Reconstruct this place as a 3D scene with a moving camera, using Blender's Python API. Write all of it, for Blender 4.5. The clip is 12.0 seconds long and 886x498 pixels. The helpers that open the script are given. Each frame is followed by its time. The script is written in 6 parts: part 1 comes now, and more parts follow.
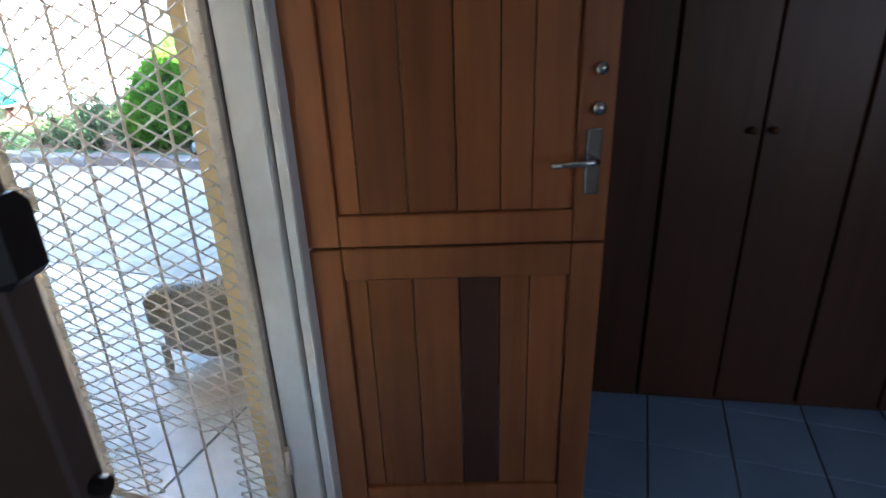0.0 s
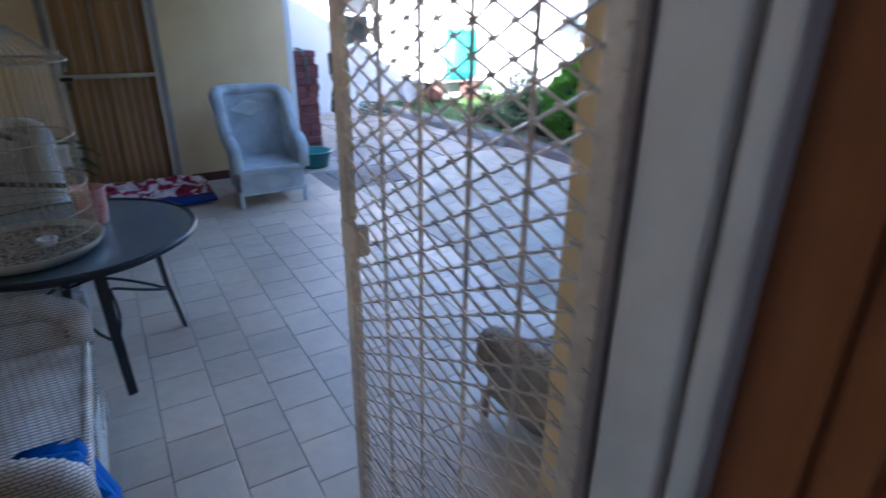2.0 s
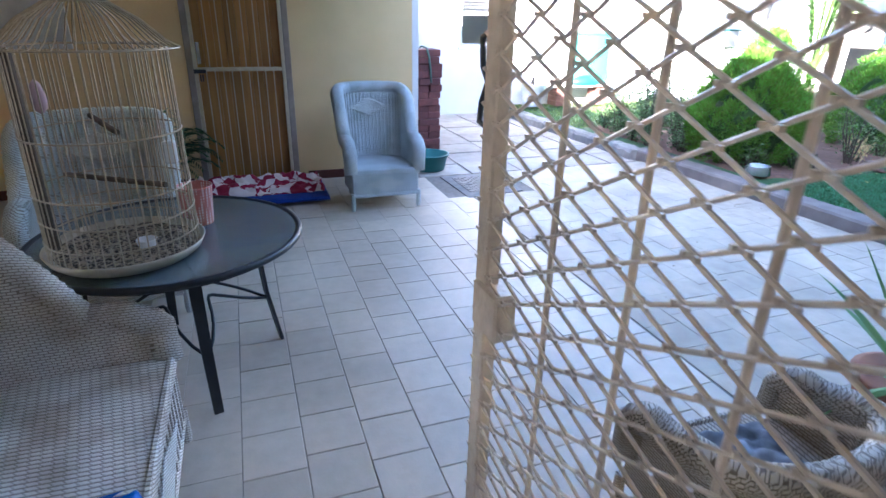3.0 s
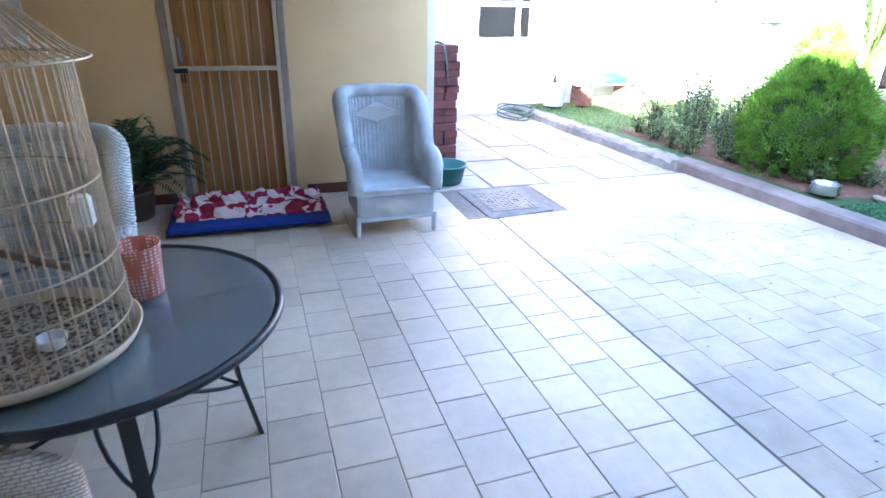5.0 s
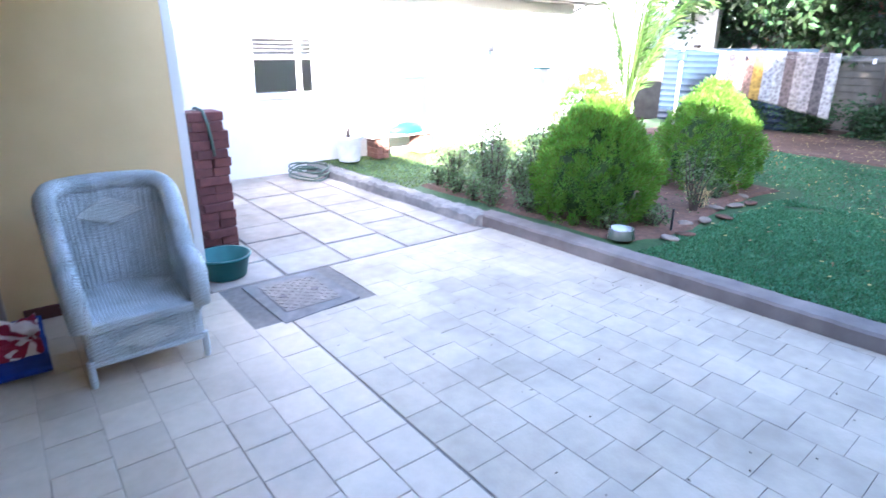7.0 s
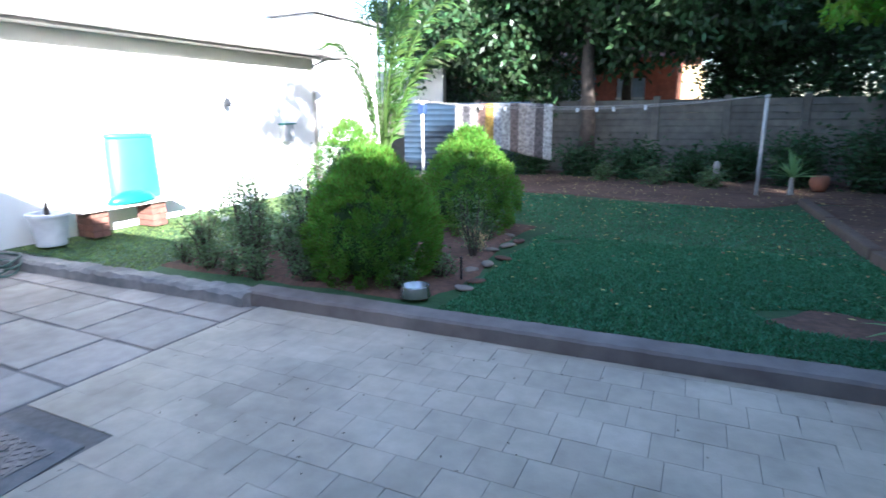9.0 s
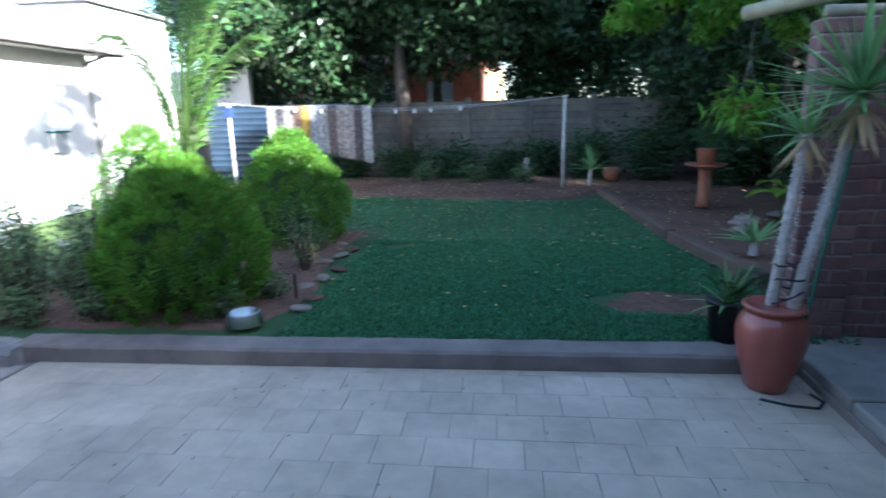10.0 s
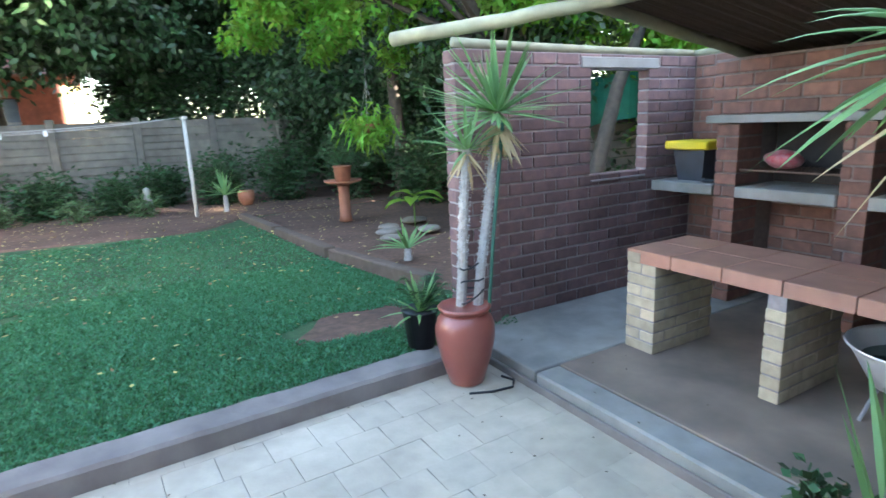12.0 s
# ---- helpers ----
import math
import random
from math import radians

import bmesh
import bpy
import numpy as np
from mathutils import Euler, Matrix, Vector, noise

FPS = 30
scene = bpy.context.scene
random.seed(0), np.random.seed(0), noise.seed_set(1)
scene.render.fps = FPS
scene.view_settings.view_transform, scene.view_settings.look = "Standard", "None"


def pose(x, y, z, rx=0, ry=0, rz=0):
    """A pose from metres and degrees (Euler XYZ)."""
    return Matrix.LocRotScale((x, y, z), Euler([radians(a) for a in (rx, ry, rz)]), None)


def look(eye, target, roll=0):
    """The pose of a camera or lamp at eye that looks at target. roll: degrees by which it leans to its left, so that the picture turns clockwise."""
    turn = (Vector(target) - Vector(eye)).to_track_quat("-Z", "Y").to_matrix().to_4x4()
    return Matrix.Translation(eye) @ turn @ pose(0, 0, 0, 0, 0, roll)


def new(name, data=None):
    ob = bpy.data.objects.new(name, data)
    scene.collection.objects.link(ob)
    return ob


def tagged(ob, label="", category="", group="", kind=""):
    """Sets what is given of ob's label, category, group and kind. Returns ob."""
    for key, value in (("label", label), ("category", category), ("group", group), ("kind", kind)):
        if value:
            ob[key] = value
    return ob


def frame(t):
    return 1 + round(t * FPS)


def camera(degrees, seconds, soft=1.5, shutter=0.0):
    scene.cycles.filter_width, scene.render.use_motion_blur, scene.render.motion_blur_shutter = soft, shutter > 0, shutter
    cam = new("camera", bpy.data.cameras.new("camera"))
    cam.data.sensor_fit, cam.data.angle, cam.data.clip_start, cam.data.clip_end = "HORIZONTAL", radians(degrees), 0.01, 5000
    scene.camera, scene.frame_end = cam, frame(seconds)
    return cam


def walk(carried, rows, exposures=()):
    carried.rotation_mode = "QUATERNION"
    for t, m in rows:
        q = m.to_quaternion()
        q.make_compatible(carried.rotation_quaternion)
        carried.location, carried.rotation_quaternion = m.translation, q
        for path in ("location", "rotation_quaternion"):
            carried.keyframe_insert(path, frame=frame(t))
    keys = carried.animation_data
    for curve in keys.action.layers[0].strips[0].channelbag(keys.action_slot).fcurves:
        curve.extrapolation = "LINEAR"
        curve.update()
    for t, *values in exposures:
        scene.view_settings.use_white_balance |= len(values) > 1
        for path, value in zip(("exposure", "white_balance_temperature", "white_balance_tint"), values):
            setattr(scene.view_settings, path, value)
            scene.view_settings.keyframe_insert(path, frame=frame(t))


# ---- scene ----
cam = camera(76.7, 12.0, shutter=0.4)
PATH = [
    (0, (0.423, 0.337, 1.662), (-0.171, 2.03, 0.912), -2.1),
    (0.5, (0.31, 0.542, 1.65), (-0.442, 2.206, 0.95), -1.6),
    (1, (0.193, 0.701, 1.66), (-0.803, 2.265, 0.957), -0.8),
    (1.5, (0.07, 0.858, 1.72), (-1.221, 2.179, 0.953), -0.1),
    (2, (-0.087, 0.957, 1.695), (-1.665, 1.909, 0.919), 0.5),
    (2.5, (-0.338, 1.015, 1.672), (-2.045, 1.716, 0.9), 1.2),
    (3, (-0.536, 1.073, 1.638), (-2.273, 1.694, 0.866), 1.2),
    (4.8, (-1.238, 1.231, 1.65), (-2.975, 1.809, 0.845), 1.6),
    (5, (-1.328, 1.243, 1.647), (-3.061, 1.838, 0.846), 1.5),
    (5.5, (-1.475, 1.326, 1.679), (-3.157, 2.056, 0.88), 1.2),
    (6, (-1.67, 1.503, 1.72), (-3.282, 2.405, 0.953), 0.9),
    (6.5, (-1.835, 1.63, 1.742), (-3.387, 2.672, 1.033), 0.9),
    (7, (-2.007, 1.775, 1.765), (-3.489, 2.941, 1.1), 0.5),
    (7.2, (-2.088, 1.826, 1.762), (-3.534, 3.056, 1.131), 0.4),
    (8.8, (-2.59, 2.172, 1.627), (-3.543, 3.867, 1.157), -0.6),
    (9, (-2.679, 2.218, 1.636), (-3.541, 3.961, 1.164), -0.5),
    (9.5, (-2.818, 2.348, 1.617), (-3.409, 4.202, 1.155), -1.0),
    (10, (-2.903, 2.512, 1.605), (-3.17, 4.438, 1.136), -1.3),
    (10.5, (-2.999, 2.665, 1.616), (-2.806, 4.6, 1.151), -1.6),
    (11, (-3.091, 2.745, 1.621), (-2.629, 4.637, 1.163), -1.8),
    (11.5, (-3.158, 2.861, 1.619), (-2.386, 4.652, 1.173), -2.1),
    (12, (-3.218, 2.927, 1.633), (-2.246, 4.616, 1.188), -2.5),
]
walk(cam, [(t, look(eye, target, roll)) for t, eye, target, roll in PATH],
     [(0, 4.68, 5600, 10), (0.5, 4.13, 5450, 12), (1.0, 3.70, 5150, 14), (1.5, 3.68, 5150, 18), (2.0, 3.33, 5150, 20), (2.5, 3.65, 5250, 20), (3.0, 4.05, 5500, 20), (5.0, 4.65, 5700, 22), (6.5, 4.42, 5700, 22), (7.2, 4.08, 5700, 22), (9.0, 2.90, 5450, 14), (10.0, 2.75, 5400, 12), (10.5, 3.00, 5700, 12), (11.0, 3.35, 6000, 12), (11.5, 3.90, 6300, 11), (12.0, 4.30, 6500, 10)])

# ---- world, sun ----
SUN = Vector((1.0, -0.74, 0.46)).normalized()
w = bpy.data.worlds.new("sky")
scene.world = w
w.use_nodes = True
wn = w.node_tree
sky = wn.nodes.new("ShaderNodeTexSky")
sky.sky_type = "NISHITA"
sky.sun_disc = False
sky.sun_elevation = math.asin(SUN.z)
sky.sun_rotation = math.atan2(SUN.x, SUN.y)
wn.links.new(sky.outputs[0], wn.nodes["Background"].inputs[0])
wn.nodes["Background"].inputs[1].default_value = 0.105
sun = new("sun", bpy.data.lights.new("sun", "SUN"))
sun.data.energy = 5.0
sun.data.angle = radians(0.6)
sun.data.color = (1.0, 0.93, 0.82)
sun.matrix_world = look(SUN * 30, (0, 0, 0))
# added fill light for the room, set in a made-up window
fill_lamp = new("indoor_fill", bpy.data.lights.new("indoor_fill", "AREA"))
fill_lamp.data.shape, fill_lamp.data.size, fill_lamp.data.size_y = "RECTANGLE", 2.3, 1.15
fill_lamp.data.energy = 0.7
fill_lamp.data.color = (0.86, 0.92, 1.0)
fill_lamp.matrix_world = look((3.1, 0, 1.5), (0, 0.3, 1.2))

# ---- materials ----
MATS = {}


def mat(name, c, c2=None, scale=8.0, rough=0.7, bump=0.2, bscale=60.0, metal=0.0, rand=0.0, pat="noise", stretch=(1, 1, 1), stain=0.25, spec=0.4, coat=0.0, trans=0.0):
    """A procedural surface: fine grain, wide stains, relief; rand varies it piece by piece."""
    if name in MATS:
        return MATS[name]
    m = bpy.data.materials.new(name)
    m.use_nodes = True
    nt = m.node_tree
    N, L = nt.nodes, nt.links
    b = N["Principled BSDF"]
    c2 = c2 or tuple(v * 0.72 for v in c)
    tc = N.new("ShaderNodeTexCoord")
    mp = N.new("ShaderNodeMapping")
    mp.inputs["Scale"].default_value = stretch
    place = N.new("ShaderNodeNewGeometry").outputs["Position"] if rand > 0 else tc.outputs["Object"]
    L.new(place, mp.inputs[0])
    if pat == "wave":
        t1 = N.new("ShaderNodeTexWave")
        t1.inputs["Scale"].default_value = scale
        t1.inputs["Distortion"].default_value = 6.0
        t1.inputs["Detail"].default_value = 3.0
        t1.inputs["Detail Scale"].default_value = 1.5
    elif pat == "voronoi":
        t1 = N.new("ShaderNodeTexVoronoi")
        t1.inputs["Scale"].default_value = scale
    else:
        t1 = N.new("ShaderNodeTexNoise")
        t1.inputs["Scale"].default_value = scale
        t1.inputs["Detail"].default_value = 6.0
    L.new(mp.outputs[0], t1.inputs["Vector"])
    f1 = t1.outputs["Distance"] if pat == "voronoi" else t1.outputs[1] if pat == "wave" else t1.outputs[0]
    t2 = N.new("ShaderNodeTexNoise")
    t2.inputs["Scale"].default_value = 1.3
    t2.inputs["Detail"].default_value = 4.0
    L.new(place, t2.inputs["Vector"])
    rp = N.new("ShaderNodeValToRGB")
    rp.color_ramp.elements[0].position, rp.color_ramp.elements[1].position = 0.3, 0.7
    rp.color_ramp.elements[0].color, rp.color_ramp.elements[1].color = (*c2, 1), (*c, 1)
    L.new(f1, rp.inputs[0])
    mx = N.new("ShaderNodeMixRGB")
    mx.blend_type = "MULTIPLY"
    r2 = N.new("ShaderNodeValToRGB")
    r2.color_ramp.elements[0].position, r2.color_ramp.elements[1].position = 0.32, 0.62
    r2.color_ramp.elements[0].color = (1 - stain, 1 - stain, 1 - stain, 1)
    L.new(t2.outputs[0], r2.inputs[0])
    mx.inputs[0].default_value = 1.0
    L.new(rp.outputs[0], mx.inputs[1])
    L.new(r2.outputs[0], mx.inputs[2])
    out = mx.outputs[0]
    if rand > 0:
        oi = N.new("ShaderNodeObjectInfo")
        ge = N.new("ShaderNodeNewGeometry")
        ad = N.new("ShaderNodeMath")
        L.new(oi.outputs["Random"], ad.inputs[0])
        L.new(ge.outputs["Random Per Island"], ad.inputs[1])
        fr = N.new("ShaderNodeMath")
        fr.operation = "FRACT"
        L.new(ad.outputs[0], fr.inputs[0])
        mr = N.new("ShaderNodeMapRange")
        mr.inputs["To Min"].default_value, mr.inputs["To Max"].default_value = 1 - rand, 1 + rand * 0.6
        L.new(fr.outputs[0], mr.inputs[0])
        hs = N.new("ShaderNodeHueSaturation")
        L.new(mr.outputs[0], hs.inputs["Value"])
        L.new(out, hs.inputs["Color"])
        out = hs.outputs[0]
    L.new(out, b.inputs["Base Color"])
    b.inputs["Roughness"].default_value = rough
    b.inputs["Metallic"].default_value = metal
    b.inputs["Specular IOR Level"].default_value = spec
    b.inputs["Coat Weight"].default_value = coat
    b.inputs["Transmission Weight"].default_value = trans
    if bump > 0:
        t3 = N.new("ShaderNodeTexNoise")
        t3.inputs["Scale"].default_value = bscale
        t3.inputs["Detail"].default_value = 4.0
        L.new(mp.outputs[0], t3.inputs["Vector"])
        bp = N.new("ShaderNodeBump")
        bp.inputs["Strength"].default_value = bump
        bp.inputs["Distance"].default_value = 0.004
        L.new(t3.outputs[0], bp.inputs["Height"])
        L.new(bp.outputs[0], b.inputs["Normal"])
    MATS[name] = m
    return m


def leaf_mat(name, c, rand=0.35, thin=0.35, rough=0.45):
    """A thin leaf: light passes through it."""
    m = bpy.data.materials.new(name)
    m.use_nodes = True
    N, L = m.node_tree.nodes, m.node_tree.links
    b = N["Principled BSDF"]
    ge = N.new("ShaderNodeNewGeometry")
    mr = N.new("ShaderNodeMapRange")
    mr.inputs["To Min"].default_value, mr.inputs["To Max"].default_value = 1 - rand, 1 + rand
    L.new(ge.outputs["Random Per Island"], mr.inputs[0])
    hs = N.new("ShaderNodeHueSaturation")
    hs.inputs["Color"].default_value = (*c, 1)
    L.new(mr.outputs[0], hs.inputs["Value"])
    h2 = N.new("ShaderNodeMapRange")
    h2.inputs["To Min"].default_value, h2.inputs["To Max"].default_value = 0.47, 0.53
    L.new(ge.outputs["Random Per Island"], h2.inputs[0])
    L.new(h2.outputs[0], hs.inputs["Hue"])
    L.new(hs.outputs[0], b.inputs["Base Color"])
    b.inputs["Roughness"].default_value = rough
    b.inputs["Specular IOR Level"].default_value = 0.3
    tr = N.new("ShaderNodeBsdfTranslucent")
    L.new(hs.outputs[0], tr.inputs[0])
    ms = N.new("ShaderNodeMixShader")
    ms.inputs[0].default_value = thin
    L.new(b.outputs[0], ms.inputs[1])
    L.new(tr.outputs[0], ms.inputs[2])
    L.new(ms.outputs[0], N["Material Output"].inputs[0])
    return m


def wicker_mat(name, c, worn):
    """Woven cane: strands over and under, paint worn off in patches."""
    m = bpy.data.materials.new(name)
    m.use_nodes = True
    N, L = m.node_tree.nodes, m.node_tree.links
    b = N["Principled BSDF"]
    tc = N.new("ShaderNodeTexCoord")
    br = N.new("ShaderNodeTexBrick")
    br.inputs["Scale"].default_value = 1.0
    br.inputs["Brick Width"].default_value = 0.030
    br.inputs["Row Height"].default_value = 0.011
    br.inputs["Mortar Size"].default_value = 0.0024
    br.inputs["Mortar Smooth"].default_value = 0.6
    cx = N.new("ShaderNodeSeparateXYZ")
    L.new(tc.outputs["Object"], cx.inputs[0])
    ad = N.new("ShaderNodeMath")
    L.new(cx.outputs[0], ad.inputs[0])
    L.new(cx.outputs[1], ad.inputs[1])
    sb = N.new("ShaderNodeMath")
    sb.operation = "MULTIPLY_ADD"
    sb.inputs[1].default_value = 0.6
    L.new(cx.outputs[1], sb.inputs[0])
    L.new(cx.outputs[2], sb.inputs[2])
    cb = N.new("ShaderNodeCombineXYZ")
    L.new(ad.outputs[0], cb.inputs[0])
    L.new(sb.outputs[0], cb.inputs[1])
    L.new(cb.outputs[0], br.inputs["Vector"])
    ns = N.new("ShaderNodeTexNoise")
    ns.inputs["Scale"].default_value = 5.0
    ns.inputs["Detail"].default_value = 8.0
    L.new(tc.outputs["Object"], ns.inputs["Vector"])
    rp = N.new("ShaderNodeValToRGB")
    rp.color_ramp.elements[0].position, rp.color_ramp.elements[1].position = 0.36, 0.6
    rp.color_ramp.elements[0].color, rp.color_ramp.elements[1].color = (*worn, 1), (*c, 1)
    L.new(ns.outputs[0], rp.inputs[0])
    mx = N.new("ShaderNodeMixRGB")
    mx.blend_type = "MULTIPLY"
    mx.inputs[2].default_value = (0.42, 0.38, 0.34, 1)
    L.new(br.outputs["Fac"], mx.inputs[0])
    L.new(rp.outputs[0], mx.inputs[1])
    L.new(mx.outputs[0], b.inputs["Base Color"])
    b.inputs["Roughness"].default_value = 0.6
    iv = N.new("ShaderNodeMath")
    iv.operation = "SUBTRACT"
    iv.inputs[0].default_value = 1.0
    L.new(br.outputs["Fac"], iv.inputs[1])
    bp = N.new("ShaderNodeBump")
    bp.inputs["Strength"].default_value = 0.9
    bp.inputs["Distance"].default_value = 0.004
    L.new(iv.outputs[0], bp.inputs["Height"])
    L.new(bp.outputs[0], b.inputs["Normal"])
    return m


CREAM = mat("cream_plaster", (0.78, 0.565, 0.30), (0.73, 0.52, 0.27), 3, 0.75, 0.25, 40, stain=0.08)
WHITEWALL = mat("white_plaster", (0.78, 0.76, 0.73), (0.72, 0.69, 0.66), 2, 0.8, 0.3, 45, stain=0.06)
TILE = mat("sandy_tile", (0.61, 0.50, 0.385), (0.54, 0.44, 0.33), 14, 0.42, 0.12, 70, rand=0.12, stain=0.22)
TILE2 = mat("weathered_tile", (0.54, 0.455, 0.35), (0.45, 0.375, 0.285), 9, 0.62, 0.25, 60, rand=0.08, stain=0.3)
GROUT = mat("dark_grout", (0.25, 0.22, 0.19), None, 20, 0.9)
SLAB = mat("paving_slab", (0.46, 0.40, 0.34), (0.36, 0.31, 0.26), 7, 0.8, 0.4, 50, rand=0.16, stain=0.3)
CONC = mat("grey_concrete", (0.34, 0.315, 0.28), (0.25, 0.23, 0.205), 6, 0.8, 0.5, 50, stain=0.35)
OLDCONC = mat("old_concrete", (0.30, 0.28, 0.26), (0.20, 0.19, 0.18), 10, 0.9, 0.9, 30, stain=0.4)
STAINED = mat("stained_concrete", (0.33, 0.24, 0.18), (0.19, 0.14, 0.11), 3, 0.6, 0.3, 40, stain=0.45)
KERB = mat("kerb_concrete", (0.255, 0.215, 0.19), (0.17, 0.14, 0.125), 5, 0.85, 0.5, 45, stain=0.3)
SOIL = mat("red_soil", (0.17, 0.092, 0.062), (0.09, 0.052, 0.037), 18, 0.95, 1.0, 25, stain=0.4)
LAWN = mat("lawn_base", (0.045, 0.105, 0.035), (0.03, 0.07, 0.025), 26, 0.9, 1.0, 60, stain=0.4)
GROUND = mat("ground_earth", (0.13, 0.10, 0.07), None, 3, 0.95, 0.6, 20)
BRICK = mat("purple_brick", (0.235, 0.13, 0.115), (0.15, 0.088, 0.088), 14, 0.8, 0.5, 60, rand=0.3, stain=0.3)
BRICKR = mat("red_brick", (0.28, 0.13, 0.09), (0.18, 0.085, 0.065), 14, 0.8, 0.5, 60, rand=0.28, stain=0.3)
YBRICK = mat("yellow_brick", (0.55, 0.44, 0.30), (0.42, 0.33, 0.23), 16, 0.8, 0.5, 60, rand=0.22, stain=0.25)
MORTARR = mat("red_mortar", (0.24, 0.175, 0.15), None, 25, 0.95, 0.6, 60)
MORTAR = mat("mortar", (0.36, 0.305, 0.29), None, 25, 0.95, 0.6, 60)
SOOT = mat("sooty_brick", (0.05, 0.04, 0.037), None, 10, 0.95, 0.5, 50)
TERRA = mat("terracotta_paint", (0.36, 0.105, 0.075), (0.30, 0.085, 0.065), 4, 0.28, 0.15, 30, stain=0.25, coat=0.3)
TERRA2 = mat("terracotta_pot", (0.38, 0.15, 0.085), None, 9, 0.75, 0.3, 40)
PINKTILE = mat("terracotta_tile", (0.45, 0.22, 0.15), (0.36, 0.17, 0.12), 8, 0.55, 0.2, 50, rand=0.1)
WOOD = mat("teak_door", (0.38, 0.135, 0.043), (0.27, 0.09, 0.03), 5, 0.42, 0.12, 40, rand=0.42, stretch=(4.5, 4.5, 0.28), stain=0.3)
WOODD = mat("dark_wood", (0.115, 0.048, 0.025), (0.08, 0.034, 0.018), 5, 0.4, 0.12, 40, rand=0.2, stretch=(4.5, 4.5, 0.28), stain=0.25)
WOODB = mat("wooden_door_out", (0.50, 0.245, 0.07), (0.38, 0.175, 0.05), 5, 0.4, 0.15, 40, rand=0.2, stretch=(4.5, 4.5, 0.28), stain=0.25)
FRAMEP = mat("frame_paint", (0.80, 0.76, 0.73), (0.72, 0.67, 0.63), 12, 0.5, 0.2, 40, stain=0.25)
DOORFR = mat("mauve_frame", (0.40, 0.32, 0.27), None, 10, 0.6)
GATE = mat("gate_paint", (0.80, 0.66, 0.53), (0.64, 0.51, 0.40), 40, 0.34, 0.5, 90, stain=0.3, spec=0.6)
CREAMBAR = mat("cream_steel", (0.66, 0.56, 0.40), (0.56, 0.46, 0.32), 30, 0.45, 0.2, 60)
CHROME = mat("chrome", (0.72, 0.72, 0.72), None, 10, 0.18, 0.0, metal=1.0)
STEEL = mat("steel_bowl", (0.80, 0.80, 0.80), None, 10, 0.24, 0.05, metal=0.7)
BLACKM = mat("black_metal", (0.025, 0.027, 0.032), None, 20, 0.4, 0.1, 60)
BLACKP = mat("black_plastic", (0.02, 0.02, 0.022), None, 20, 0.45, 0.1, 60)
# Tile blue is deepened to carry sky light reflected on the floor.
FLOORIN = mat("indoor_tile", (0.25, 0.36, 0.56), (0.21, 0.31, 0.50), 5, 0.35, 0.06, 40, rand=0.08, stain=0.12)
GUM = mat("gum_pole", (0.33, 0.31, 0.20), (0.22, 0.20, 0.13), 8, 0.75, 0.4, 40, stretch=(1, 1, 1))
BARK = mat("bark", (0.085, 0.065, 0.05), (0.05, 0.038, 0.03), 14, 0.9, 1.0, 30)
BARKG = mat("yucca_bark", (0.50, 0.46, 0.42), (0.33, 0.29, 0.26), 30, 0.9, 1.0, 60)
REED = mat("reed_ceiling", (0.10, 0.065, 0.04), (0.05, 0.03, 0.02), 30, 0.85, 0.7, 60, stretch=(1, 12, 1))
VIBRA = mat("precast_fence", (0.19, 0.17, 0.14), (0.125, 0.112, 0.094), 5, 0.9, 0.6, 40, rand=0.12, stain=0.3)
TEAL = mat("teal_plastic", (0.02, 0.17, 0.16), None, 6, 0.35, 0.05, 40, stain=0.1)
GREENP = mat("green_plastic", (0.06, 0.42, 0.36), (0.05, 0.36, 0.30), 4, 0.4, 0.05, 40, stain=0.1)
WHITEP = mat("white_plastic", (0.72, 0.72, 0.72), None, 6, 0.4, 0.05, 40, stain=0.1)
ENAMEL = mat("white_enamel", (0.66, 0.62, 0.60), (0.55, 0.50, 0.48), 5, 0.3, 0.1, 30, stain=0.2)
YELLOW = mat("yellow_plastic", (0.75, 0.55, 0.02), None, 6, 0.4, 0.05, 40, stain=0.1)
REDB = mat("red_bag", (0.40, 0.02, 0.035), (0.45, 0.22, 0.22), 18, 0.4, 0.4, 20)
BLUEC = mat("blue_cloth", (0.008, 0.16, 0.55), (0.006, 0.11, 0.43), 8, 0.85, 0.5, 200)
NAVY = mat("navy_mat", (0.01, 0.05, 0.28), (0.008, 0.03, 0.18), 8, 0.85, 0.5, 200)
PIPE = mat("green_hose", (0.10, 0.16, 0.12), None, 10, 0.5)
GALV = mat("painted_pole", (0.62, 0.60, 0.56), None, 15, 0.5, 0.2, 60)
WIRE = mat("wire", (0.38, 0.36, 0.32), None, 30, 0.45, metal=0.2)
CAGEM = mat("cage_wire", (0.50, 0.41, 0.28), (0.32, 0.25, 0.17), 60, 0.45, 0.0)
SEED = mat("seed_litter", (0.36, 0.28, 0.19), (0.03, 0.022, 0.018), 70, 0.95, 1.0, 120, pat="voronoi")
ROOFM = mat("roof_sheet", (0.30, 0.30, 0.31), None, 8, 0.5, 0.1, 40)
FASCIA = mat("fascia", (0.5, 0.46, 0.42), None, 6, 0.6)
CEIL = mat("patio_ceiling", (0.85, 0.82, 0.76), (0.8, 0.77, 0.71), 4, 0.8)
INWALL = mat("indoor_wall", (0.42, 0.36, 0.29), None, 3, 0.8, 0.1)
HOUSEBR = mat("far_brick", (0.32, 0.10, 0.06), (0.22, 0.07, 0.045), 9, 0.85, 0.4, 40, rand=0.2)
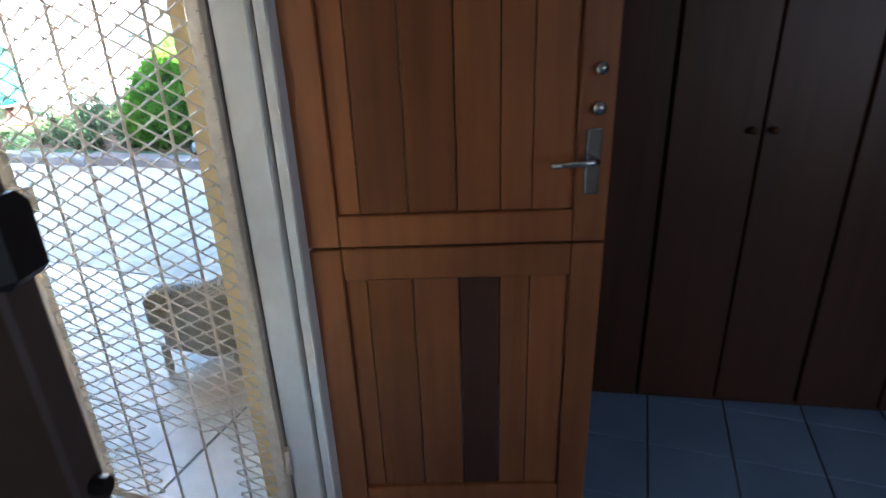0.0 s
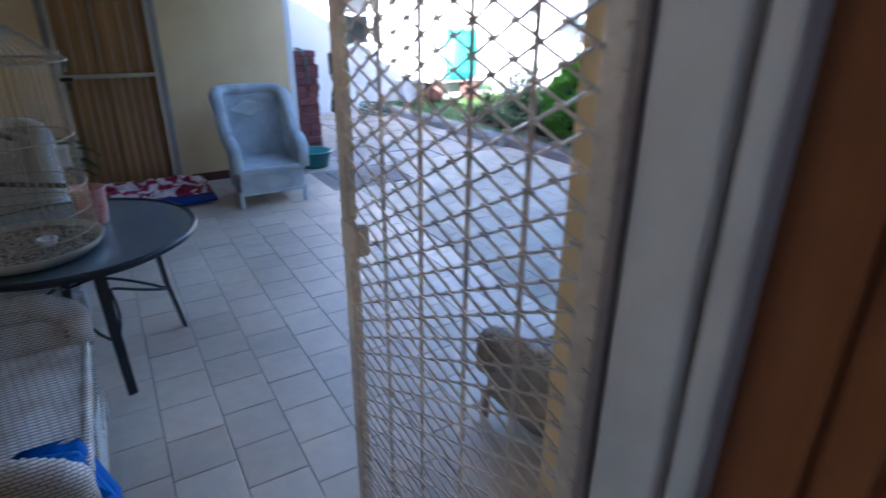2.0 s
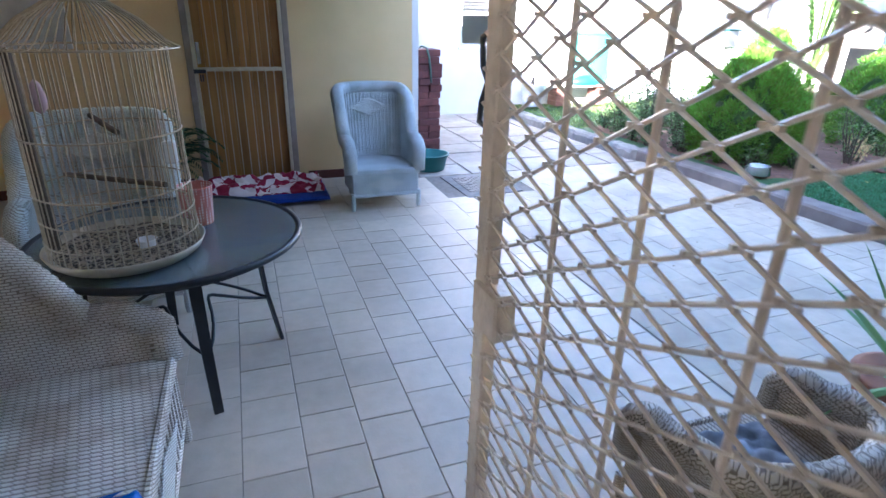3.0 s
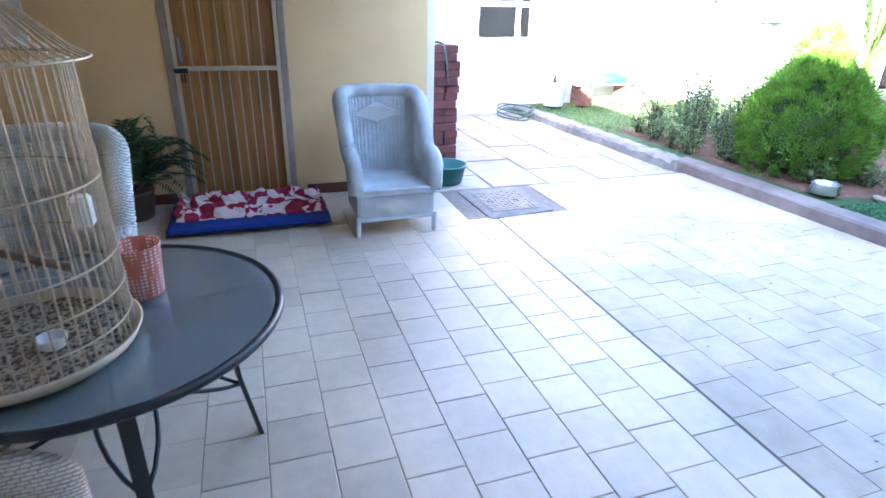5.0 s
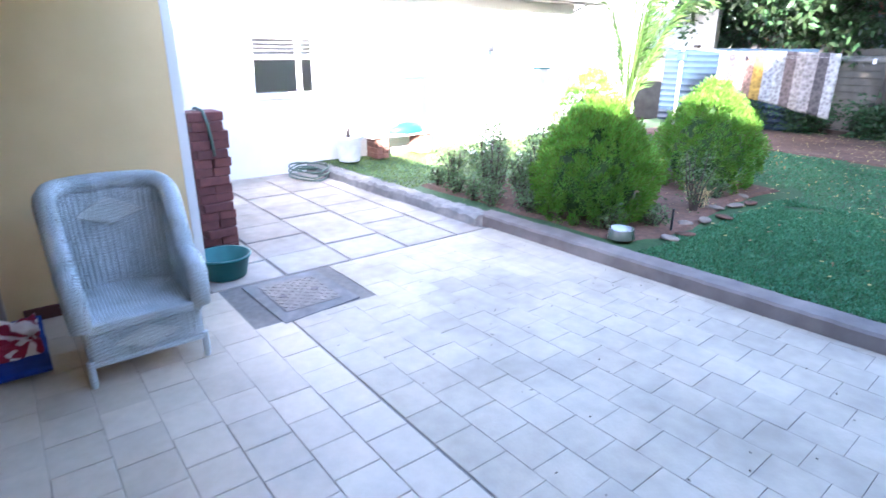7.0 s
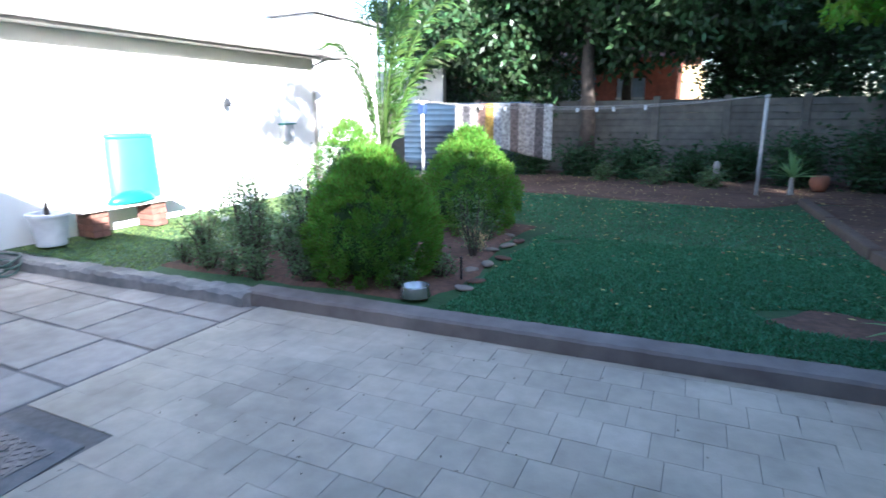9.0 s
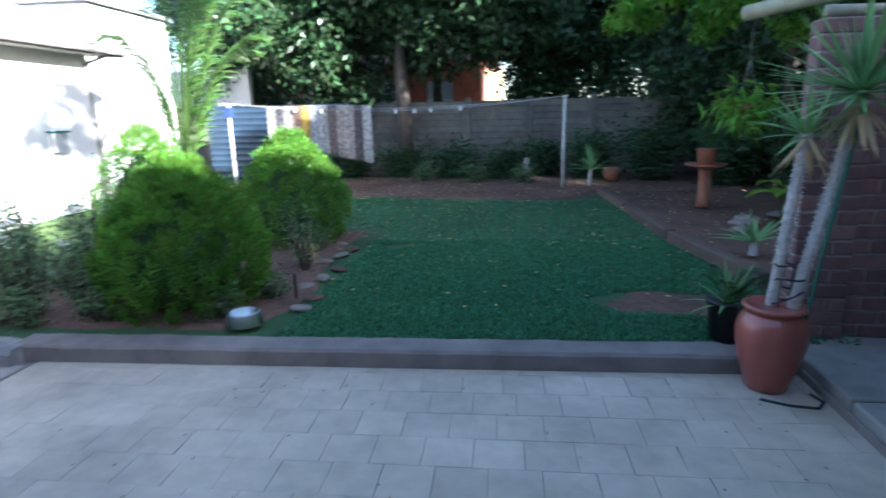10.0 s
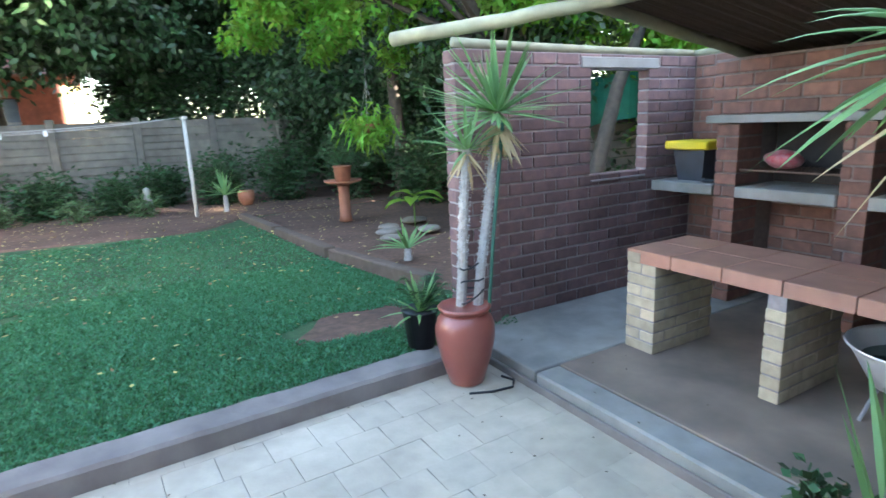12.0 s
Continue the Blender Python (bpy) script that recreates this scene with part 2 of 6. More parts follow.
STONE = mat("garden_stone", (0.25, 0.21, 0.175), (0.16, 0.135, 0.11), 9, 0.9, 0.7, 30, rand=0.25)
TIMBER = mat("timber_edging", (0.12, 0.085, 0.065), (0.09, 0.06, 0.045), 10, 0.9, 0.6, 40)
PALEW = mat("pale_board", (0.62, 0.56, 0.50), None, 10, 0.7)
PINKP = mat("pink_perch", (0.75, 0.5, 0.55), None, 6, 0.5)
DRAIN = mat("cast_iron_cover", (0.26, 0.24, 0.22), (0.17, 0.155, 0.14), 12, 0.55, 0.4, 60, metal=0.3, stain=0.3)
BASEB = mat("red_skirting", (0.14, 0.045, 0.035), None, 8, 0.6)
WICKB = wicker_mat("pale_blue_wicker", (0.73, 0.78, 0.79), (0.52, 0.57, 0.56))
WICKW = wicker_mat("worn_white_wicker", (0.80, 0.76, 0.70), (0.52, 0.45, 0.37))
WICKD = wicker_mat("brown_wicker", (0.55, 0.47, 0.38), (0.36, 0.29, 0.22))
WICKP = wicker_mat("pale_wicker_diamond", (0.80, 0.82, 0.80), (0.64, 0.66, 0.62))
L_LAWN = leaf_mat("grass_blade", (0.062, 0.195, 0.082), 0.5, 0.3)
# Paler copy of the grass: sunlight by the outbuilding put into the colour.
L_SUNLAWN = leaf_mat("sunlit_grass_blade", (0.17, 0.24, 0.07), 0.4, 0.35)
L_THUJA = leaf_mat("conifer_spray", (0.11, 0.23, 0.028), 0.4, 0.38)
L_ROSE = leaf_mat("rose_leaf", (0.10, 0.16, 0.065), 0.4, 0.3)
L_DARK = leaf_mat("dark_tree_leaf", (0.042, 0.08, 0.031), 0.55, 0.3, 0.35)
L_LIGHT = leaf_mat("bright_tree_leaf", (0.17, 0.34, 0.04), 0.4, 0.5)
L_FERN = leaf_mat("fern_leaf", (0.04, 0.085, 0.032), 0.4, 0.3)
L_PALM = leaf_mat("palm_leaf", (0.085, 0.165, 0.035), 0.3, 0.35)
L_YUCCA = leaf_mat("yucca_leaf", (0.17, 0.33, 0.12), 0.25, 0.25)
L_DEAD = leaf_mat("dead_leaf", (0.55, 0.42, 0.22), 0.3, 0.3)
L_FALL = leaf_mat("fallen_leaf", (0.42, 0.30, 0.12), 0.4, 0.2)
L_FLOWER = leaf_mat("white_petal", (0.8, 0.78, 0.72), 0.1, 0.3)


def glass(name, tint, rough=0.0):
    m = bpy.data.materials.new(name)
    m.use_nodes = True
    b = m.node_tree.nodes["Principled BSDF"]
    b.inputs["Base Color"].default_value = (*tint, 1)
    b.inputs["Roughness"].default_value = rough
    b.inputs["Transmission Weight"].default_value = 1.0
    b.inputs["IOR"].default_value = 1.45
    return m


GLASS = glass("window_glass", (0.9, 0.95, 0.95))
TABLEG = mat("dimpled_glass", (0.46, 0.56, 0.60), (0.36, 0.47, 0.52), 20, 0.08, 0.9, 45, spec=1.0, coat=0.5, trans=0.75)

# ---- mesh helpers ----


def bx(bm, x0, x1, y0, y1, z0, z1, bev=0.0):
    vs = [bm.verts.new((x, y, z)) for z in (z0, z1) for y in (y0, y1) for x in (x0, x1)]
    fs = [bm.faces.new([vs[i] for i in q]) for q in ((0, 2, 3, 1), (4, 5, 7, 6), (0, 1, 5, 4), (2, 6, 7, 3), (0, 4, 6, 2), (1, 3, 7, 5))]
    if bev:
        es = list({e for f in fs for e in f.edges})
        bmesh.ops.bevel(bm, geom=es, offset=bev, segments=1, affect="EDGES")
    return bm


def box(x0, x1, y0, y1, z0, z1, bev=0.0):
    return bx(bmesh.new(), x0, x1, y0, y1, z0, z1, bev)


def tube(bm, pts, r, seg=8, closed=False):
    pts = [Vector(p) for p in pts]
    n = len(pts)
    rings = []
    side = None
    for i, p in enumerate(pts):
        a = pts[(i - 1) % n] if closed or i else p
        c = pts[(i + 1) % n] if closed or i < n - 1 else p
        d = (c - a).normalized()
        if side is None:
            side = d.orthogonal().normalized()
        side = (side - d * side.dot(d)).normalized()
        up = d.cross(side)
        rr = r[i] if isinstance(r, (list, tuple)) else r
        rings.append([bm.verts.new(p + (side * math.cos(2 * math.pi * k / seg) + up * math.sin(2 * math.pi * k / seg)) * rr) for k in range(seg)])
    for i in range(n if closed else n - 1):
        A, B = rings[i], rings[(i + 1) % n]
        for k in range(seg):
            bm.faces.new((A[k], A[(k + 1) % seg], B[(k + 1) % seg], B[k]))
    if not closed:
        bm.faces.new(rings[0][::-1])
        bm.faces.new(rings[-1])
    return bm


def lathe(bm, prof, seg=32, at=(0, 0, 0), sx=1.0, sy=1.0):
    rings = []
    for r, z in prof:
        rings.append([bm.verts.new((at[0] + sx * r * math.cos(2 * math.pi * k / seg), at[1] + sy * r * math.sin(2 * math.pi * k / seg), at[2] + z)) for k in range(seg)])
    for A, B in zip(rings, rings[1:]):
        for k in range(seg):
            bm.faces.new((A[k], A[(k + 1) % seg], B[(k + 1) % seg], B[k]))
    bm.faces.new(rings[0][::-1])
    bm.faces.new(rings[-1])
    return bm


def grid(bm, f, nu, nv, closed=False):
    """A sheet of f(u, v), u and v from 0 to 1."""
    V = [[bm.verts.new(f(i / nu, j / nv)) for j in range(nv + 1)] for i in range(nu if closed else nu + 1)]
    m = len(V)
    for i in range(nu):
        for j in range(nv):
            bm.faces.new((V[i][j], V[(i + 1) % m][j], V[(i + 1) % m][j + 1], V[i][j + 1]))
    return bm


def thick(bm, t):
    """Gives a sheet thickness t."""
    bmesh.ops.recalc_face_normals(bm, faces=bm.faces)
    bmesh.ops.solidify(bm, geom=bm.faces[:], thickness=t)
    return bm


def mesh_of(name, bm, material, smooth=False):
    bmesh.ops.recalc_face_normals(bm, faces=bm.faces)
    me = bpy.data.meshes.new(name)
    bm.to_mesh(me)
    bm.free()
    me.materials.append(material)
    if smooth:
        me.polygons.foreach_set("use_smooth", [True] * len(me.polygons))
    return me


def part(name, bm, material, parent, label="", smooth=False):
    ob = new(name, mesh_of(name, bm, material, smooth))
    ob.parent = parent
    return tagged(ob, label)


def solo(name, bm, material, label, category, kind="", group="", smooth=False, at=None):
    ob = new(name, mesh_of(name, bm, material, smooth))
    if at is not None:
        ob.matrix_world = at
    return tagged(ob, label, category, group, kind)


def thing(name, m, label, category, group="", kind=""):
    ob = new(name)
    ob.empty_display_size = 0.1
    ob.matrix_world = m
    return tagged(ob, label, category, group, kind)


def blades(name, P, D, S, ln, wd, material, parent=None, label="", droop=0.0, category="", kind=""):
    """Leaves as one mesh: from points P along D, S across, of length ln and width wd."""
    n = len(P)
    D = D / np.linalg.norm(D, axis=1)[:, None]
    S = S - D * (S * D).sum(1)[:, None]
    S = S / (np.linalg.norm(S, axis=1)[:, None] + 1e-9)
    ln = np.broadcast_to(ln, n)[:, None]
    wd = np.broadcast_to(wd, n)[:, None]
    dn = np.array([[0, 0, -1.0]]) * droop * ln
    V = np.stack([P, P + D * ln * 0.45 + S * wd * 0.5 + dn * 0.25, P + D * ln + dn, P + D * ln * 0.45 - S * wd * 0.5 + dn * 0.25], 1).reshape(-1, 3)
    me = bpy.data.meshes.new(name)
    me.vertices.add(4 * n)
    me.vertices.foreach_set("co", V.ravel())
    me.loops.add(4 * n)
    me.loops.foreach_set("vertex_index", np.arange(4 * n))
    me.polygons.add(n)
    me.polygons.foreach_set("loop_start", np.arange(n) * 4)
    me.update(calc_edges=True)
    me.materials.append(material)
    ob = new(name, me)
    ob.parent = parent
    return tagged(ob, label, category, kind=kind)


RNG = np.random.default_rng(7)


def rdirs(n):
    v = RNG.normal(size=(n, 3))
    return v / np.linalg.norm(v, axis=1)[:, None]

# ---- large structure ----
KY = 5.9       # inner face of the kerb at the shelter corner
WX = -6.45     # wall with the back door
HX = -0.53     # outer face of the house wall that the walk leaves through


def ky(x):
    """Inner face of the kerb, which runs slightly askew."""
    return 5.91 + 0.046 * (x + 1.5)


def st(name, bm, material, label, category):
    return solo(name, bm, material, label, category, kind="structure")


st("ground", box(-150, 150, -150, 200, -0.6, -0.05), GROUND, "bare earth ground reaching the horizon", "ground")

# raised lawn, one sheet with an uneven top
bm = bmesh.new()


def lawn_z(x, y):
    return 0.118 + 0.02 * noise.noise(Vector((x * 0.6, y * 0.6, 0))) + 0.05 * max(0, min(1, (y - 7) / 6))


grid(bm, lambda u, v: (-10.3 + 15 * u, 6.6 + 19 * v, lawn_z(-10.3 + 15 * u, 6.6 + 19 * v)), 60, 76)


def lawn_edge(u, v):
    x = -10.3 + 9.13 * u
    y0 = ky(x) + (0.19 if x > -6.3 else 0.12)
    y = y0 + (6.6 - y0) * v
    return (x, y, lawn_z(x, y))


grid(bm, lawn_edge, 36, 4)
lawn = st("lawn", bm, LAWN, "short green lawn in open shade", "lawn")


def bed(name, outline, lift, label):
    b = bmesh.new()
    c = Vector((sum(p[0] for p in outline) / len(outline), sum(p[1] for p in outline) / len(outline), 0))
    n = 60
    pts = []
    for k in range(n):
        s = k / n * len(outline)
        i = int(s)
        a, e = Vector((*outline[i], 0)), Vector((*outline[(i + 1) % len(outline)], 0))
        p = a.lerp(e, s - i)
        p += (p - c).normalized() * 0.09 * noise.noise(p * 3)
        pts.append(p)
    rings = []
    for q in (0.0, 0.35, 0.7, 0.93, 1.0):
        row = []
        for p in pts:
            v = c.lerp(p, q) if q else c
            row.append(b.verts.new((v.x, v.y, lawn_z(v.x, v.y) + (lift if q < 1 else -0.03) + 0.012 * noise.noise(v * 4))))
            if not q:
                break
        rings.append(row)
    for k in range(n):
        b.faces.new((rings[0][0], rings[1][k], rings[1][(k + 1) % n]))
    for A, B in zip(rings[1:], rings[2:]):
        for k in range(n):
            b.faces.new((A[k], B[k], B[(k + 1) % n], A[(k + 1) % n]))
    return st(name, b, SOIL, label, "soil")


bed("flower_bed", [(-7.9, 5.9), (-4.75, 6.0), (-4.6, 7.0), (-4.9, 8.3), (-4.8, 9.5), (-7.2, 9.6), (-7.4, 7.6)], 0.03, "dark soil flower bed under the round bushes")
bed("back_bed", [(-9.5, 12.6), (-5.6, 12.3), (-2.2, 11.9), (-1.4, 12.7), (3.5, 13), (4.5, 16.5), (-9.5, 16.5)], 0.025, "reddish soil strewn with leaves along the fence")
bed("side_bed", [(-1.35, 12.8), (-1.2, 9.5), (-0.8, 7.0), (1.5, 6.8), (4.5, 8), (4.5, 13)], 0.03, "brown soil bed behind timber edging")
bed("bare_patch", [(-2.35, 6.7), (-1.6, 6.5), (-1.15, 6.7), (-1.2, 7.15), (-1.9, 7.2)], 0.007, "worn bare patch of soil in the lawn")

# kerbs
def kerb(name, x0, x1, prof, n, wob, freq, material, label):
    bm = bmesh.new()
    V = []
    for i in range(n + 1):
        x = x0 + (x1 - x0) * i / n
        row = []
        for y, z in prof:
            p = Vector((x, y - KY + ky(x), z))
            if z > 0:
                p += Vector((0, wob * noise.noise(p * freq), wob * noise.noise(p * freq * 1.4 + Vector((3, 1, 0)))))
            row.append(bm.verts.new(p))
        V.append(row)
    m = len(prof)
    for A, B in zip(V, V[1:]):
        for k in range(m):
            bm.faces.new((A[k], A[(k + 1) % m], B[(k + 1) % m], B[k]))
    bm.faces.new(V[0])
    bm.faces.new(V[-1][::-1])
    return st(name, bm, material, label, "kerb")


kerb("kerb_new", -6.36, -1.2, [(KY, -0.05), (KY + 0.004, 0.098), (KY + 0.022, 0.118), (KY + 0.19, 0.13), (KY + 0.215, 0.115), (KY + 0.22, -0.05)], 50, 0.008, 5, KERB, "smooth brown-grey concrete garden kerb")
kerb("kerb_old", -10.12, -6.30, [(KY - 0.10, -0.05), (KY - 0.085, 0.09), (KY - 0.05, 0.122), (KY + 0.10, 0.128), (KY + 0.15, 0.105), (KY + 0.16, -0.05)], 80, 0.028, 8, OLDCONC, "rough crumbling old concrete kerb")

# beds under the tiles and slabs
bm = box(-6.19, -1.18, -1.7, KY - 0.002, -0.2, -0.006)
for v in bm.verts:
    if v.co.y > 0:
        v.co.y = ky(v.co.x) - 0.002
pav = st("paving", bm, GROUT, "square sandy paving tiles laid in staggered rows", "paving")
bm = box(-10.1, -6.195, 2.8, KY, -0.2, -0.012)
for v in bm.verts:
    if v.co.y > 3:
        v.co.y = ky(v.co.x)
far = st("slab_paving", bm, GROUT, "worn concrete slabs with open joints", "paving")
st("patio_edge", box(-6.45, -6.192, -1.7, 2.8, -0.2, -0.004), TILE, "cut tiles along the patio wall", "paving")
st("threshold_paving", box(-1.178, HX, -1.7, 2.2, -0.2, -0.003), TILE, "paving by the doorway", "paving")

# braai slab
bm = bmesh.new()
bx(bm, -1.17, 1.9, 5.425, 6.6, -0.2, 0.11, 0.008)
st("braai_floor_north", bm, CONC, "grey concrete floor slab", "floor")
bm = bmesh.new()
bx(bm, -0.98, 1.9, 3.31, 5.41, -0.2, 0.112, 0.006)
bx(bm, -0.98, HX - 0.002, 2.2, 3.308, -0.2, 0.112, 0.006)
st("braai_floor", bm, STAINED, "brown-stained concrete floor of the barbecue shelter", "floor")
bm = bmesh.new()
bx(bm, -1.175, -0.984, 2.2, 5.41, -0.2, 0.108, 0.012)
st("braai_floor_edge", bm, CONC, "pale concrete edging of the raised floor", "kerb")
bm = bmesh.new()
bx(bm, -1.2, -1.178, 2.2, KY, -0.1, 0.05, 0.006)
st("slab_foot", bm, KERB, "low mortar strip under the slab edge", "kerb")

# patio walls
bm = bmesh.new()
bx(bm, WX - 0.25, WX, -1.7, 0.63, -0.1, 2.65)
bx(bm, WX - 0.25, WX, 1.57, 2.80, -0.1, 2.65)
bx(bm, WX - 0.25, WX, 0.63, 1.57, 2.08, 2.65)
st("wall_west", bm, CREAM, "cream-yellow plastered patio wall", "wall")
bm = bmesh.new()
bx(bm, -9.5, WX - 0.002, 2.803, 2.87, -0.1, 2.65)
st("wall_white_end", bm, WHITEWALL, "white plastered end wall behind the patio corner", "wall")
bm = bmesh.new()
bx(bm, WX + 0.001, WX + 0.018, 1.66, 2.80, 0, 0.09, 0.004)
bx(bm, WX + 0.001, WX + 0.018, -1.7, 0.55, 0, 0.09, 0.004)
st("baseboard", bm, BASEB, "dark red painted skirting", "skirting")
# Opening in this unseen wall is added to let sky light into the patio.
bm = bmesh.new()
for x0, x1, z0, z1 in ((-9.5, -3.4, -0.1, 2.65), (-1.0, HX, -0.1, 2.65), (-3.4, -1.0, -0.1, 0.9), (-3.4, -1.0, 2.4, 2.65)):
    bx(bm, x0, x1, -1.95, -1.7, z0, z1)
st("wall_south", bm, CREAM, "cream plastered closing wall with an opening added for sky light", "wall")
# Unseen wall, added so that low sun stays out of the patio.
st("wall_house_south", box(HX, HX + 0.2, -8.0, -1.96, -0.1, 2.65), CREAM, "unseen cream wall added to keep low sun off the patio", "wall")
st("room_behind_door", box(-9.5, -6.9, -1.7, 2.7, -0.1, 2.6), INWALL, "dark room volume behind the back door", "wall")
bm = bmesh.new()
bx(bm, HX, HX + 0.2, -1.7, 0.36, -0.1, 2.65)
bx(bm, HX, HX + 0.2, 1.55, 2.2, -0.1, 2.65)
bx(bm, HX, HX + 0.2, 0.36, 1.55, 2.16, 2.65)
st("wall_house", bm, CREAM, "cream plastered house wall with the doorway", "wall")
st("wall_pillar", box(-0.73, HX - 0.002, 1.57, 1.82, -0.02, 2.65, 0.01), CREAM, "cream plastered pillar beside the gate", "pillar")
st("patio_ceiling", box(WX - 0.25, HX + 0.2, -1.95, 2.6, 2.651, 2.72), CEIL, "plain boarded patio ceiling", "ceiling")
bm = bmesh.new()
bx(bm, -7.0, HX + 0.2, 2.6, 2.625, 2.60, 2.76)
st("patio_fascia", bm, FASCIA, "painted fascia board of the patio roof", "fascia")

# indoor room
bm = bmesh.new()
bx(bm, HX + 0.201, 3.0, -1.7, 3.1, -0.1, 0.10)
infl = st("floor_indoor", bm, GROUT, "glazed indoor floor tiles, grey-blue deepened by painted-in sky light", "floor")
st("doorstep", box(HX - 0.03, HX + 0.2, 0.38, 1.53, -0.06, 0.085, 0.006), CONC, "worn concrete doorstep", "step")
bm = bmesh.new()
# East side holds an invented window opening for the fill lamp, closed outside.
bx(bm, 3.0, 3.2, -1.9, -1.2, -0.1, 2.65)
bx(bm, 3.0, 3.2, 1.2, 3.4, -0.1, 2.65)
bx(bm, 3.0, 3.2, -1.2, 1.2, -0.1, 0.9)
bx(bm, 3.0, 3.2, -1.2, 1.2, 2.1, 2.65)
bx(bm, HX + 0.2, 3.0, -1.9, -1.7, -0.1, 2.65)
bx(bm, HX + 0.2, 3.0, 3.1, 3.3, -0.1, 2.65)
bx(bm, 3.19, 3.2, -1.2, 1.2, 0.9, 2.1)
bx(bm, HX, HX + 0.2, 2.2, 3.3, -0.1, 2.65)
st("wall_indoor", bm, INWALL, "dim indoor walls", "wall")
st("ceiling_indoor", box(HX, 3.2, -1.9, 3.3, 2.651, 2.75), CEIL, "plain indoor ceiling", "ceiling")

# main roof of the house behind the walk
bm = bmesh.new()
grid(bm, lambda u, v: (-9.5 + 16.0 * u, -8 + 10.6 * v, 2.74 + 2.3 * (1 - abs(2 * v - 1))), 1, 2)
thick(bm, 0.06)
st("house_roof", bm, ROOFM, "grey sheet roof of the house", "roof")

# Unseen stepped block, heights set to shade bushes and lawn from the sun.
bm = bmesh.new()
for x0, x1, z1 in ((1.6, 4.1, 5.25), (4.1, 7.6, 6.5), (7.6, 11.4, 8.5), (11.4, 17.0, 10.8)):
    bx(bm, x0, x1, -0.4, 0.0, 2.6, z1)
st("upper_storey", bm, WHITEWALL, "unseen stepped block added to shade bushes and lawn", "wall")

# white outbuilding across the slabs
OX = -10.1
bm = bmesh.new()
for y0, y1, z0, z1 in ((1.5, 4.72, -0.1, 2.75), (5.72, 11.5, -0.1, 2.75), (4.72, 5.72, -0.1, 1.14), (4.72, 5.72, 1.96, 2.75)):
    bx(bm, OX - 0.22, OX, y0, y1, z0, z1)
bx(bm, -16, OX - 0.22, 11.28, 11.5, -0.1, 2.75)
bx(bm, -16, OX - 0.22, 1.5, 1.7, -0.1, 2.75)
bx(bm, -16.2, -16, 1.5, 11.5, -0.1, 2.75)
st("outbuilding_wall", bm, WHITEWALL, "white plastered wall of the outbuilding", "wall")
st("outbuilding_floor", box(-16, OX - 0.22, 1.7, 11.28, -0.1, 0.1), CONC, "floor inside the outbuilding", "floor")
bm = bmesh.new()
grid(bm, lambda u, v: (OX + 0.45 - 7.5 * u, 1.2 + 10.7 * v, 2.84 + 1.0 * u), 1, 1)
thick(bm, 0.05)
st("outbuilding_roof", bm, ROOFM, "low sheet roof of the outbuilding", "roof")
bm = bmesh.new()
bx(bm, OX + 0.36, OX + 0.40, 1.2, 11.9, 2.66, 2.83, 0.006)
bx(bm, OX + 0.002, OX + 0.36, 1.2, 11.9, 2.68, 2.70)
st("outbuilding_fascia", bm, FASCIA, "weathered fascia and soffit", "fascia")
bm = bmesh.new()
tube(bm, [(OX + 0.46, 1.2, 2.76), (OX + 0.46, 11.95, 2.74)], 0.055, 10)
st("outbuilding_gutter", bm, FASCIA, "grey gutter along the eave", "gutter")
st("garage_tower", box(-12.5, -11.15, 13.0, 15.5, 0, 3.85, 0.02), WHITEWALL, "pale rendered building behind the outbuilding", "building")
bm = bmesh.new()
bx(bm, -12.6, -11.05, 12.9, 15.6, 3.85, 3.94)
st("tower_roof", bm, ROOFM, "flat roof edge of the pale building", "roof")

st("pale_wall", box(-12.4, -9.9, 16.9, 17.1, 0, 2.85), WHITEWALL, "pale rendered wall beyond the side fence", "building")

# window in the outbuilding
win = thing("window_1", pose(OX, 4.72, 1.14), "steel-framed window with white bars and dark panes", "window", kind="structure")
bm = bmesh.new()
for y0, y1, z0, z1 in ((0, 0.05, 0, 0.82), (0.95, 1.0, 0, 0.82), (0.05, 0.95, 0, 0.04), (0.05, 0.95, 0.78, 0.82), (0.05, 0.95, 0.5, 0.54), (0.70, 0.76, 0.04, 0.5), (0.70, 0.76, 0.54, 0.78)):
    bx(bm, -0.10, -0.05, y0, y1, z0, z1)
part("window_frame", bm, WHITEP, win)
for y0, y1, z0, z1 in ((0.05, 0.70, 0.04, 0.5), (0.76, 0.95, 0.04, 0.5), (0.05, 0.70, 0.54, 0.78), (0.76, 0.95, 0.54, 0.78)):
    part("pane", box(-0.08, -0.075, y0, y1, z0, z1), GLASS, win)
part("window_sill", box(-0.16, 0.03, -0.03, 1.03, -0.05, -0.002, 0.006), WHITEWALL, win)
bm = bmesh.new()
for k in range(4):
    bx(bm, -0.03, -0.02, 0.03, 0.97, 0.56 + 0.055 * k, 0.565 + 0.055 * k)
part("burglar_bar", bm, WHITEP, win)

# precast fence: posts and panels
fence = thing("precast_fence", pose(0, 16.6, 0), "grey-brown precast concrete panel fence", "fence", kind="structure")
pm = mesh_of("post", box(-0.075, 0.075, -0.085, 0.06, 0, 1.98, 0.014), VIBRA)
bm = bmesh.new()
